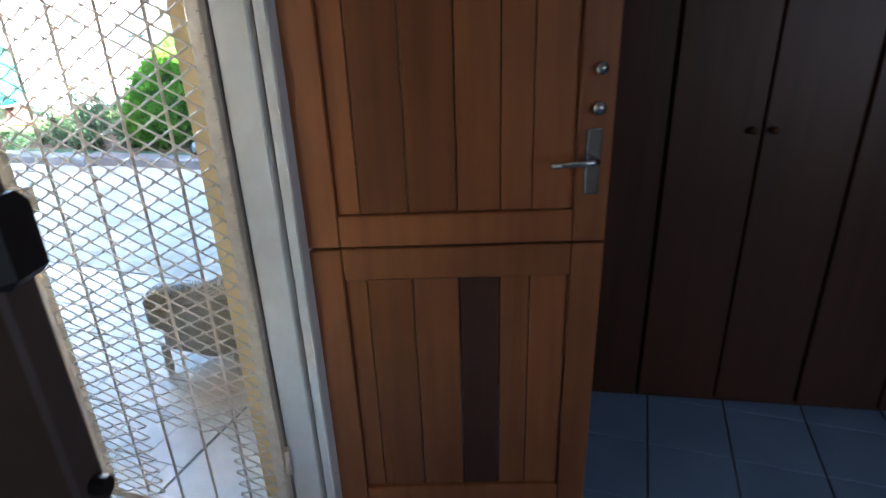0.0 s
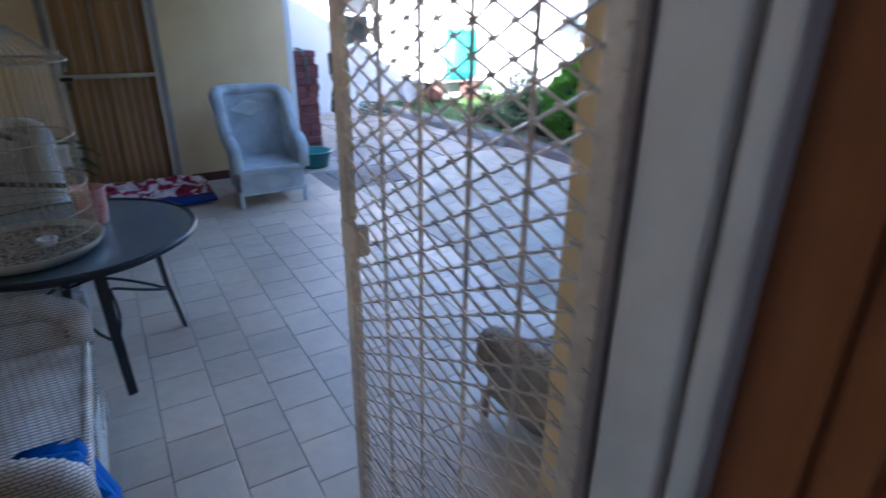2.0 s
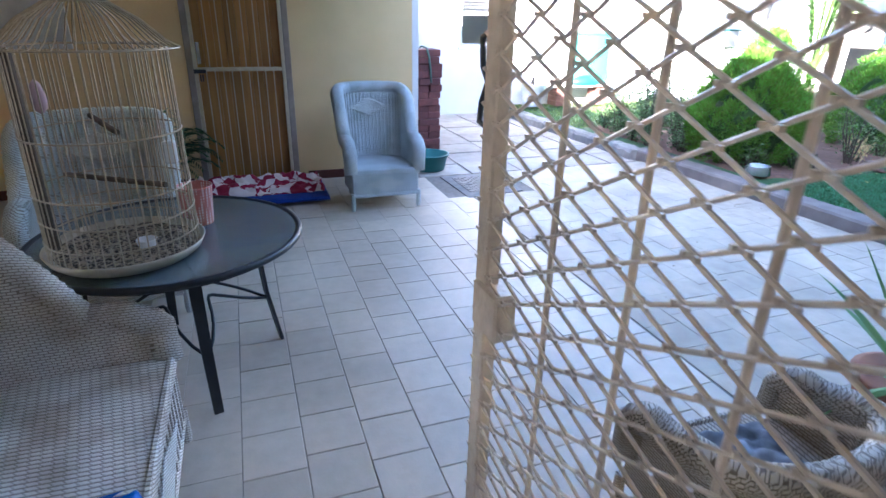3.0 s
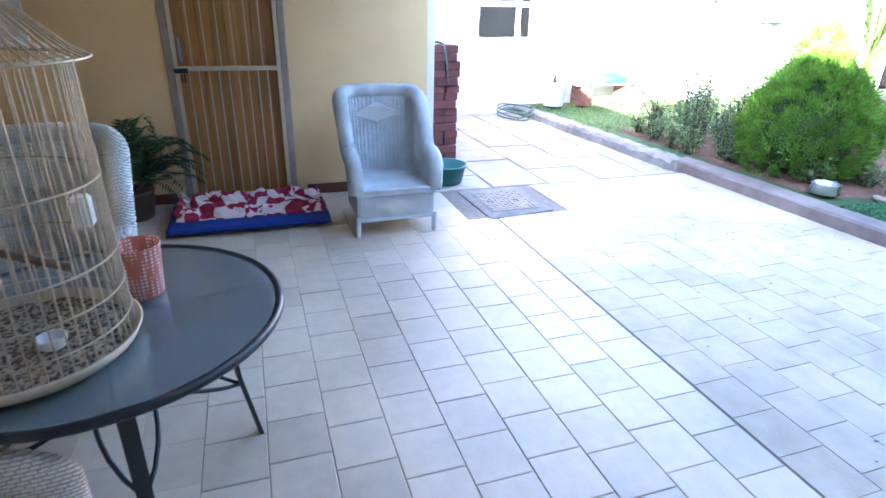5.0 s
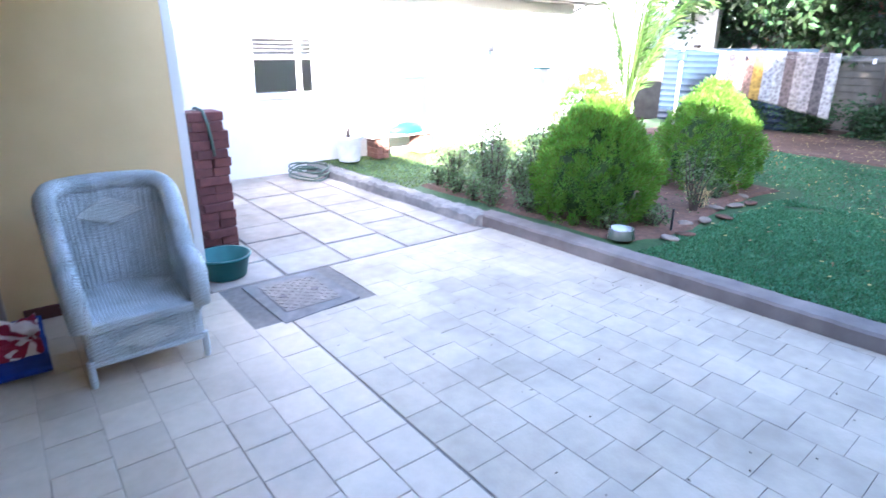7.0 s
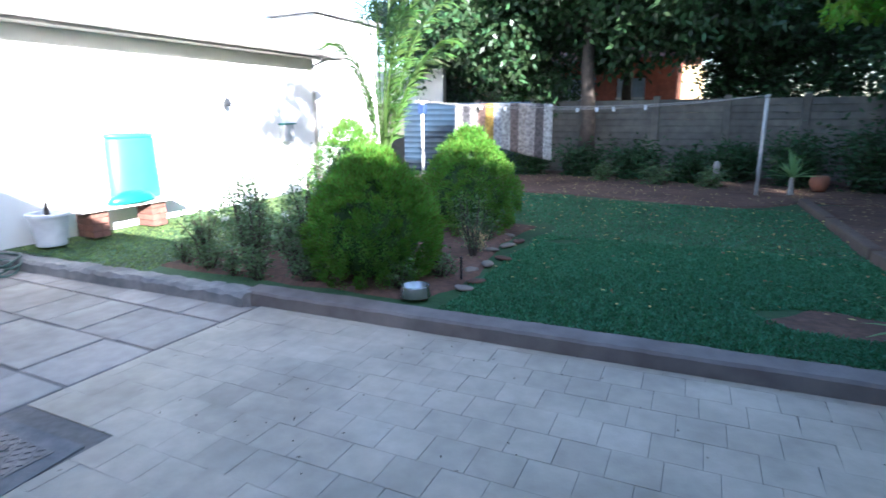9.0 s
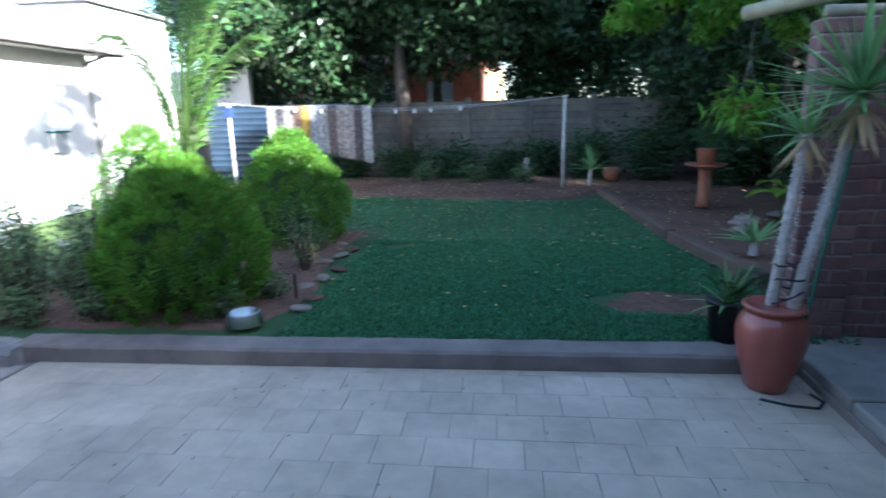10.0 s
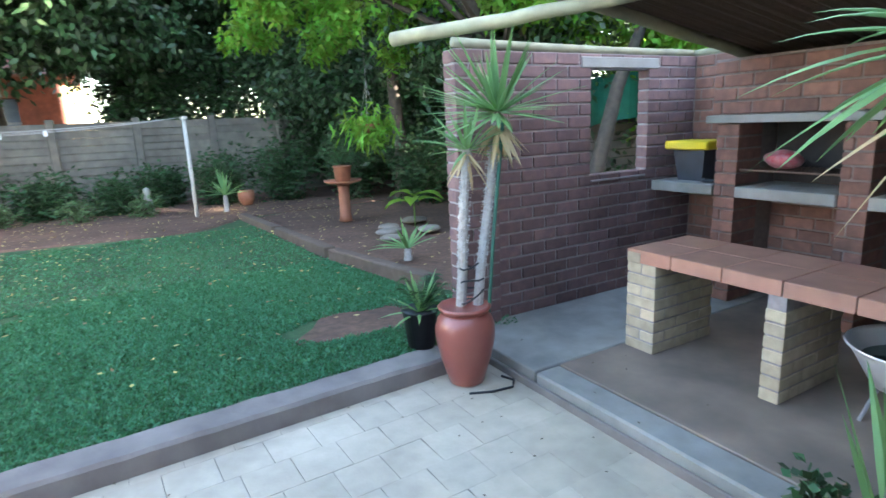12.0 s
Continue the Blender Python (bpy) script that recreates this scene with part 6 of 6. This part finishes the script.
for k, (a, b, s) in enumerate(((12.68, 13.18, 0.16), (12.82, 13.32, 0.20), (12.98, 13.48, 0.18), (13.12, 13.62, 0.14))):
    bm = bmesh.new()
    tube(bm, sagline(a, b, s), 0.004, 5)
    solo("washing_line", bm, WIRE, "thin pale washing line wire", "wire", group="washing lines")
for x in (-5.2, -4.85, -4.55, -4.0, -7.1, -6.6, -6.0):
    t = (x + 8.42) / 6.34
    solo("clothes_peg", box(-0.025, 0.025, -0.01, 0.01, -0.05, 0.03, 0.004), WHITEP, "pale plastic clothes peg on the line", "peg", group="clothes pegs", at=pose(x, 12.82 + 0.5 * t, 1.88 - 0.20 * 4 * t * (1 - t)))


def striped(name, cols, freq):
    m = bpy.data.materials.new(name)
    m.use_nodes = True
    N, L = m.node_tree.nodes, m.node_tree.links
    tc = N.new("ShaderNodeTexCoord")
    sx = N.new("ShaderNodeSeparateXYZ")
    L.new(tc.outputs["Object"], sx.inputs[0])
    mr = N.new("ShaderNodeMath")
    mr.operation = "MULTIPLY"
    mr.inputs[1].default_value = freq
    L.new(sx.outputs[0], mr.inputs[0])
    rp = N.new("ShaderNodeValToRGB")
    rp.color_ramp.interpolation = "CONSTANT"
    rp.color_ramp.elements[0].color = (*cols[0], 1)
    rp.color_ramp.elements[1].color = (*cols[-1], 1)
    rp.color_ramp.elements[1].position = (len(cols) - 1) / len(cols)
    for i, c in enumerate(cols[1:-1]):
        e = rp.color_ramp.elements.new((i + 1) / len(cols))
        e.color = (*c, 1)
    L.new(mr.outputs[0], rp.inputs[0])
    vo = N.new("ShaderNodeTexVoronoi")
    vo.inputs["Scale"].default_value = 17
    L.new(tc.outputs["Object"], vo.inputs["Vector"])
    mx = N.new("ShaderNodeMixRGB")
    mx.blend_type = "MULTIPLY"
    L.new(rp.outputs[0], mx.inputs[1])
    L.new(vo.outputs["Distance"], mx.inputs[2])
    mx.inputs[0].default_value = 0.75
    L.new(mx.outputs[0], N["Principled BSDF"].inputs["Base Color"])
    N["Principled BSDF"].inputs["Roughness"].default_value = 0.9
    return m


bm = bmesh.new()
grid(bm, lambda u, v: (2.05 * u, 0.03 * math.sin(u * 14) * (0.3 + v) + 0.02 * math.sin(u * 31), 0.03 * math.sin(u * 3) - (0.62 + 0.45 * u ** 0.7) * v - 0.02 * u), 60, 16)
thick(bm, 0.008)
solo("patterned_blanket", bm, striped("patterned_blanket", [(0.30, 0.27, 0.25), (0.11, 0.10, 0.105), (0.28, 0.25, 0.22), (0.22, 0.13, 0.10), (0.36, 0.22, 0.04), (0.34, 0.35, 0.37), (0.38, 0.37, 0.36), (0.17, 0.125, 0.11), (0.36, 0.30, 0.26), (0.36, 0.31, 0.28), (0.11, 0.09, 0.085), (0.44, 0.42, 0.40)], 1 / 2.05), "striped patterned blanket hanging over the washing line", "blanket", smooth=True, at=pose(-7.70, 12.98, 1.80))

# ---- palm ----
pl = thing("palm", pose(-7.35, 9.6, 0.17), "young feathery palm with sunlit arching fronds", "palm")
bm = bmesh.new()
tube(bm, [(0, 0, -0.05), (0, 0, 0.25), (0.02, 0, 0.55)], [0.16, 0.17, 0.10], 12)
part("trunk", bm, BARK, pl)
for k, (a, el, L0) in enumerate(((20, 86, 3.9), (60, 85, 3.6), (330, 85, 3.9), (350, 82, 3.4), (10, 80, 3.0), (40, 77, 2.5), (300, 86, 4.2), (90, 87, 4.0), (0, 76, 2.2), (320, 78, 2.7), (150, 87, 3.2), (230, 84, 2.2))):
    random.seed(40 + k)
    a, el = radians(a), radians(el)
    d = Vector((math.cos(a) * math.cos(el), math.sin(a) * math.cos(el), math.sin(el)))
    side = Vector((-math.sin(a), math.cos(a), 0))
    P, D, S, LL, pts = [], [], [], [], []
    p = Vector((0, 0, 0.5))
    n = 92
    for i in range(n):
        t = i / (n - 1)
        dd = (d + Vector((0.15 * math.cos(a) * t, 0.15 * math.sin(a) * t, -1.0 * t ** 2.2))).normalized()
        p = p + dd * (L0 / n)
        pts.append(p.copy())
        if t > 0.22:
            for s in (-1, 1):
                P.append(tuple(p))
                D.append(tuple(dd * 0.9 + side * s * 0.8 + Vector((0, 0, random.uniform(-0.5, 0.25)))))
                S.append(tuple(dd.cross(side) + dd * 0.3))
                LL.append(0.40 * (0.4 + 0.6 * math.sin(math.pi * (0.12 + 0.8 * t))) * random.uniform(0.85, 1.15))
    bm = bmesh.new()
    tube(bm, pts[::10], [0.018 - 0.0015 * q for q in range(len(pts[::10]))], 6)
    f = part("frond", bm, L_PALM, pl)
    blades("leaflet_fan", np.array(P), np.array(D), np.array(S), np.array(LL), 0.02, L_PALM, f, droop=0.3)
random.seed(5)


# ---- trees ----
def tree(x, y, trunk_h, crown, n, material, label, leaf=0.14, r=0.13, limbs=7, z=0.1, lean=(0, 0), wid=0.5):
    """crown: clumps (dx, dy, z, radius) round the trunk."""
    ob = thing("tree", pose(x, y, z), label, "tree")
    bm = bmesh.new()
    topp = Vector((lean[0], lean[1], trunk_h))
    tube(bm, [(0, 0, -0.1), topp * 0.35 + Vector((0.05, 0.03, 0)), topp * 0.7 + Vector((-0.04, 0.05, 0)), topp], [r * 1.3, r, r * 0.85, r * 0.6], 10)
    part("trunk", bm, BARK, ob, smooth=True)
    for c in crown[:limbs]:
        e = Vector(c[:3])
        bm = bmesh.new()
        mid = topp.lerp(e, 0.5) + Vector((0, 0, 0.15))
        tube(bm, [topp * 0.9, mid, e], [r * 0.5, r * 0.3, r * 0.1], 6)
        part("limb", bm, BARK, ob)
    P = []
    tot = sum(c[3] ** 2 for c in crown)
    for c in crown:
        m = int(n * c[3] ** 2 / tot)
        # sub-clumps with gaps between
        sub = max(6, int(34 * c[3] ** 1.3))
        cc = RNG.normal(size=(sub, 3))
        cc = cc / np.linalg.norm(cc, axis=1)[:, None] * (RNG.random((sub, 1)) ** 0.45) * c[3] * np.array([1, 1, 0.8]) + np.array(c[:3])
        pick = RNG.integers(0, sub, m)
        P.append(cc[pick] + RNG.normal(size=(m, 3)) * c[3] * 0.17)
    P = np.concatenate(P)
    D = rdirs(len(P))
    D[:, 2] = D[:, 2] * 0.5 - 0.45
    blades("crown", P, D, rdirs(len(P)), RNG.uniform(0.6, 1.25, len(P)) * leaf, leaf * wid, material, ob, droop=0.15)
    return ob


def clumps(n, w_, d_, z0, z1, r0, r1, seed):
    q = random.Random(seed)
    return [(q.uniform(-w_, w_), q.uniform(-d_, d_), q.uniform(z0, z1), q.uniform(r0, r1)) for _ in range(n)]


tree(-5.6, 15.7, 3.7, clumps(44, 3.2, 1.4, 3.0, 6.8, 0.9, 1.4, 1), 80000, L_DARK, "large dark-leaved tree with two trunks before the fence", 0.19, 0.17)
tree(-8.9, 18.2, 2.8, clumps(34, 1.7, 1.8, 2.0, 6.4, 0.9, 1.3, 2), 52000, L_DARK, "dark leafy tree behind the fence", 0.17, 0.16)
tree(0.6, 18.4, 2.6, clumps(60, 3.0, 1.1, 1.6, 7.0, 0.9, 1.25, 3), 100000, L_DARK, "dark spreading tree over the fence", 0.16, 0.15)
tree(3.2, 16.0, 2.4, clumps(44, 2.8, 2.0, 1.0, 7.0, 0.9, 1.3, 4), 60000, L_DARK, "dark tree in the far garden corner", 0.16, 0.15)
tree(3.2, 11.4, 2.2, clumps(34, 1.7, 2.6, 1.0, 6.5, 0.8, 1.2, 5), 42000, L_DARK, "thick leafy tree in the side bed", 0.13, 0.13)
# First four and last five clumps are added out of view for dappled shade.
tree(1.6, 9.4, 2.6, [(-4.9, -3.4, 4.4, 0.42), (-5.4, -3.7, 4.3, 0.4), (-4.6, -2.9, 4.7, 0.4), (-5.3, -3.0, 4.8, 0.38), (-1.0, 1.2, 3.1, 0.55), (-1.7, 1.6, 3.2, 0.5), (-2.4, 1.7, 3.35, 0.5), (-0.3, 0.8, 3.0, 0.6), (-3.0, 1.4, 3.4, 0.45), (-1.3, 0.4, 3.3, 0.5), (-2.0, 0.5, 3.5, 0.5), (0.3, 0.0, 3.2, 0.7), (0.6, -0.8, 3.0, 0.7), (-0.4, -0.9, 3.2, 0.6), (0.9, 0.9, 3.5, 0.8), (-3.6, 1.8, 3.6, 0.4), (-2.8, 2.6, 3.0, 0.45), (-1.6, 2.6, 2.9, 0.45), (-0.6, 1.9, 2.75, 0.45), (-1.2, -1.0, 4.4, 0.6), (-0.4, -1.8, 4.7, 0.7), (0.6, -2.0, 5.0, 0.7), (-2.2, -0.4, 4.5, 0.5), (0.3, -1.0, 5.3, 0.7)], 21000, L_LIGHT, "leafy tree with bright branches over the lawn, unseen clumps added for dapples", 0.13, 0.11, 14)
tree(1.53, 8.0, 2.7, [(1.7, 0.2, 3.2, 0.5), (2.0, 0.4, 3.4, 0.5), (0.9, 0.3, 3.5, 0.4)], 1500, L_LIGHT, "leaning grey-stemmed tree behind the wall opening", 0.11, 0.10, 3, lean=(1.22, 0.0))
tree(4.6, 7.4, 2.6, clumps(24, 1.3, 1.8, 1.8, 4.0, 0.7, 1.0, 8), 26000, L_LIGHT, "sunlit leafy tree beyond the shelter", 0.13, 0.14)
tree(-11.2, 19.5, 3.0, clumps(12, 2.0, 1.6, 2.6, 5.2, 0.8, 1.2, 9), 7000, L_DARK, "leafy tree behind the pale building", 0.17, 0.15)

tree(-5.3, 19.6, 3.0, clumps(26, 3.0, 1.2, 3.7, 7.0, 0.9, 1.3, 12), 40000, L_DARK, "tall dark tree between the fence and the brick house", 0.2, 0.16)

# Hardly visible tree, added to shade the lawn and the back fence.
tree(8.6, 11.6, 3.0, clumps(40, 1.8, 3.6, 2.4, 8.2, 1.0, 1.4, 14), 30000, L_DARK, "tall dark tree added past the far fence to shade the garden", 0.2, 0.16)

# Canopy added here so that it blocks sun from the back fence.
tree(6.6, 10.2, 3.2, clumps(30, 2.4, 1.7, 4.6, 8.4, 0.9, 1.3, 15), 24000, L_DARK, "tall spreading tree added past the far fence to shade the back fence", 0.2, 0.16)
tree(-2.6, 21.0, 2.4, clumps(26, 1.2, 0.8, 3.9, 7.2, 0.8, 1.1, 16), 26000, L_DARK, "dark tree beside the neighbouring house", 0.17, 0.14)
for k, (x, w_) in enumerate(((-2.75, 0.75), (-1.9, 1.0), (-0.3, 1.2), (1.4, 1.2), (3.1, 1.2))):
    shrub("hedge_shrub", x, 17.6, w_, 3.4, 5200, L_DARK, "tall dark hedge shrub rising behind the fence", 0.17, 16, wid=0.45, z0=0.05, group="hedge behind the fence")

# Crown sits above the view, added to keep sun off the fence.
tree(1.4, 12.4, 3.2, clumps(18, 2.0, 0.8, 4.5, 6.0, 0.7, 1.0, 17), 16000, L_DARK, "dark tree in the side bed, unseen crown added to shade the fence", 0.16, 0.12)

# ---- neighbour's house beyond the fence ----
nh = thing("neighbour_house", pose(-6.7, 23.5, 0), "red brick neighbouring house seen through the trees", "house")
bm = bmesh.new()
for x0, x1, z0, z1 in ((-6, -1.6, 0, 3.4), (-0.4, 0.4, 0, 3.4), (1.4, 2.4, 0, 3.4), (-1.6, -0.4, 0, 1.4), (0.4, 1.4, 0, 1.4), (-1.6, -0.4, 2.8, 3.4), (0.4, 1.4, 2.8, 3.4)):
    bx(bm, x0, x1, 0, 0.22, z0, z1)
bx(bm, -6, 2.4, 0.6, 5, 0, 3.4)
part("wall", bm, HOUSEBR, nh)
for x0, x1 in ((-1.6, -0.4), (0.4, 1.4)):
    wq = part("window", box(x0 + 0.03, x1 - 0.03, 0.10, 0.13, 1.43, 2.77), mat("pale_curtain", (0.45, 0.52, 0.62), None, 4, 0.3), nh)
    part("frame", bx(box(x0, x1, 0.06, 0.09, 2.06, 2.12), (x0 + x1) / 2 - 0.03, (x0 + x1) / 2 + 0.03, 0.06, 0.09, 1.4, 2.8), WHITEP, nh)
bm = bmesh.new()
grid(bm, lambda u, v: (-6.5 + 9.4 * u, -0.5 + 6.5 * v, 3.42 + 1.6 * (1 - abs(2 * v - 1))), 1, 2)
part("roof", thick(bm, 0.08), mat("tile_roof", (0.30, 0.12, 0.08), None, 6, 0.8), nh)
st("neighbour_wall", box(-4.6, -3.55, 26.0, 26.2, 0, 3.3), CREAM, "sunlit cream wall of a neighbouring house", "building")
st("neighbour_ground", box(-14, 8, 16.8, 40, -0.1, 0.05), SOIL, "bare earth beyond the fence", "ground")

# ---- fallen leaves, grass ----
n = 2000
P = np.stack([RNG.uniform(-7, 0.5, n), 6.3 + 9.0 * RNG.random(n) ** 0.55, np.zeros(n)], 1)
P[:, 2] = [lawn_z(x, y) + 0.035 for x, y in P[:, :2]]
D = rdirs(n)
D[:, 2] *= 0.25
S = np.cross(D, np.array([0, 0, 1.0])) + rdirs(n) * 0.25
blades("fallen_leaves", P, D, S, RNG.uniform(0.03, 0.06, n), 0.03, L_FALL, label="dry fallen leaves scattered on lawn and soil", category="leaves", kind="stuff")
n = 90
P = np.stack([RNG.uniform(-6, -0.5, n), RNG.uniform(3.2, 5.9, n), np.full(n, 0.004)], 1)
P[P[:, 0] > -1.15, 2] = 0.117
D = rdirs(n)
D[:, 2] *= 0.1
blades("paving_litter", P, D, np.cross(D, np.array([0, 0, 1.0])) + rdirs(n) * 0.1, RNG.uniform(0.012, 0.03, n), 0.012, mat("litter", (0.12, 0.09, 0.06), None, 9, 0.9), label="tiny dry leaf bits on the paving", category="leaves", kind="stuff")


def grass(n, x0, x1, y0, y1, h, keep):
    P = np.stack([RNG.uniform(x0, x1, n), RNG.uniform(y0, y1, n), np.zeros(n)], 1)
    P = P[[keep(x, y) for x, y, _ in P]]
    P[:, 2] = [lawn_z(x, y) - 0.004 for x, y in P[:, :2]]
    D = rdirs(len(P)) * 0.75
    D[:, 2] = np.abs(D[:, 2]) * 0.4 + 0.55
    return P, D


def inside(x, y):
    if y < ky(x) + (0.2 if x > -6.3 else 0.13):
        return False
    if x < -4.55 and x > -7.9 and y < 9.6 + 0.25 * noise.noise(Vector((x, y, 0)) * 3) and x < -4.6 + 0.15 * noise.noise(Vector((y * 2, 1, 0))):
        return x < -7.75
    if y > 11.9 + 0.35 * noise.noise(Vector((x * 1.5, 2, 0))) + (0.5 if x < -5 else 0):
        return False
    if x > -1.42 + (12.7 - y) * 0.11:
        return False
    q = ((x + 1.75) / 0.62) ** 2 + ((y - 6.87) / 0.27) ** 2 + 0.5 * noise.noise(Vector((x * 5, y * 5, 0)))
    return q > 1 and noise.noise(Vector((x * 1.1, y * 1.1, 7))) > -0.62


P, D = grass(95000, -5.0, -1.0, 5.85, 9.0, 0.04, inside)
P2, D2 = grass(84000, -10.0, -0.5, 5.6, 12.6, 0.04, inside)
P, D = np.concatenate([P, P2]), np.concatenate([D, D2])
# Blades west of this line get the paler colour standing for sunlight.
dry = P[:, 0] + 0.5 * np.sin(P[:, 1] * 3) < -7.3
blades("sunlit_grass", P[dry], D[dry], rdirs(int(dry.sum())), RNG.uniform(0.025, 0.055, int(dry.sum())), 0.011, L_SUNLAWN, label="lawn grass by the outbuilding, sunlight put in its pale yellow", category="grass", kind="stuff", droop=0.2)
P, D = P[~dry], D[~dry]
blades("grass", P, D, rdirs(len(P)), RNG.uniform(0.025, 0.058, len(P)), 0.012, L_LAWN, label="short dense green lawn grass", category="grass", kind="stuff", droop=0.2)

# ---- tiles, slabs and indoor tiles ----
tm1 = mesh_of("tile", box(-0.1218, 0.1218, -0.1202, 0.1202, -0.012, 0.0, 0.003), TILE)
tm2 = mesh_of("tile", box(-0.1218, 0.1218, -0.1131, 0.1131, -0.012, 0.0, 0.0015), TILE2)
rest = bmesh.new()
rest2 = bmesh.new()
count = 0
rows = []
y = 3.105
while y > -1.6:
    rows.append((y - 0.2415, y - 0.0005, tm1, rest, 0.35))
    y -= 0.243
y = 3.118
while y < 5.66:
    rows.append((y, y + 0.2262, tm2, rest2, 0.5))
    y += 0.227


def fan(x, y):
    """The outer rows widen slightly towards the shelter, up to the kerb."""
    return y if y < 3.11 else min(3.118 + (y - 3.118) * (1.0 + 0.0187 * (x + 6.28)), ky(x) - 0.004)


for i, (y0, y1, me, joined, off) in enumerate(rows):
    x = -6.185 - (0.245 * off if i % 2 else 0) - 0.02 * (i % 3)
    while x < -1.19:
        a, e = max(x, -6.185), min(x + 0.2437, -1.19)
        x += 0.246
        if a < -5.40 and y1 > 3.06 and y0 < 3.66:
            a = max(a, -5.41)
        if e - a < 0.03:
            continue
        dz = random.uniform(-0.0012, 0.0012)
        whole = e - a > 0.24 and y1 - y0 > 0.22
        outer = y0 > 3.11
        xm = (a + e) / 2
        whole = whole and fan(xm, y1) - fan(xm, y0) > 0.2
        if whole and count < 300 and -4.7 < a < -1.6 and 0.9 < y0 < 5.6 and not (a > -2.2 and y0 > 4.0):
            o = new("tile", me)
            o.parent = pav
            o.location = (xm, (fan(xm, y0) + fan(xm, y1)) / 2, dz)
            if outer:
                o.rotation_euler.z = math.atan(0.0187 * (y0 - 3.0))
                o.scale.y = (fan(xm, y1) - fan(xm, y0)) / 0.2268
            count += 1
        elif fan(xm, y1) - fan(xm, y0) > 0.02:
            n0 = len(joined.verts)
            bx(joined, a, e, y0, y1, -0.012, dz)
            if outer:
                joined.verts.ensure_lookup_table()
                for v in joined.verts[n0:]:
                    v.co.y = fan(v.co.x, v.co.y)
for b_, m_ in ((rest, TILE), (rest2, TILE2)):
    ob = part("tiles", b_, m_, pav)
    ob["kind"] = "stuff"
y = 2.82
i = 0
while y < KY - 0.35:
    x = -6.21
    j = 0
    while x > -10.0:
        a = x - 0.452 - 0.04 * ((i * 7 + j * 3) % 3)
        y0 = y
        y1 = min(y + 0.60, ky((x + a) / 2) - 0.05)
        o = part("slab", box(-(x - max(a, -10.09)) / 2 + 0.006, (x - max(a, -10.09)) / 2 - 0.006, (y0 - y1) / 2 + 0.006, (y1 - y0) / 2 - 0.006, -0.05, 0.0, 0.006), SLAB, far)
        o.location.xy = ((x + max(a, -10.09)) / 2, (y0 + y1) / 2)
        o.location.z = random.uniform(-0.006, 0.004)
        o.rotation_euler = (random.uniform(-0.004, 0.004), random.uniform(-0.004, 0.004), 0)
        x = a
        j += 1
    y += 0.61
    i += 1
im = mesh_of("tile", box(0.003, 0.297, 0.003, 0.297, -0.01, 0.0, 0.002), FLOORIN)
for i in range(11):
    for j in range(11):
        o = new("tile", im)
        o.parent = infl
        o.location = (HX + 0.21 + 0.3 * i, -0.21 + 0.3 * j, 0.109)
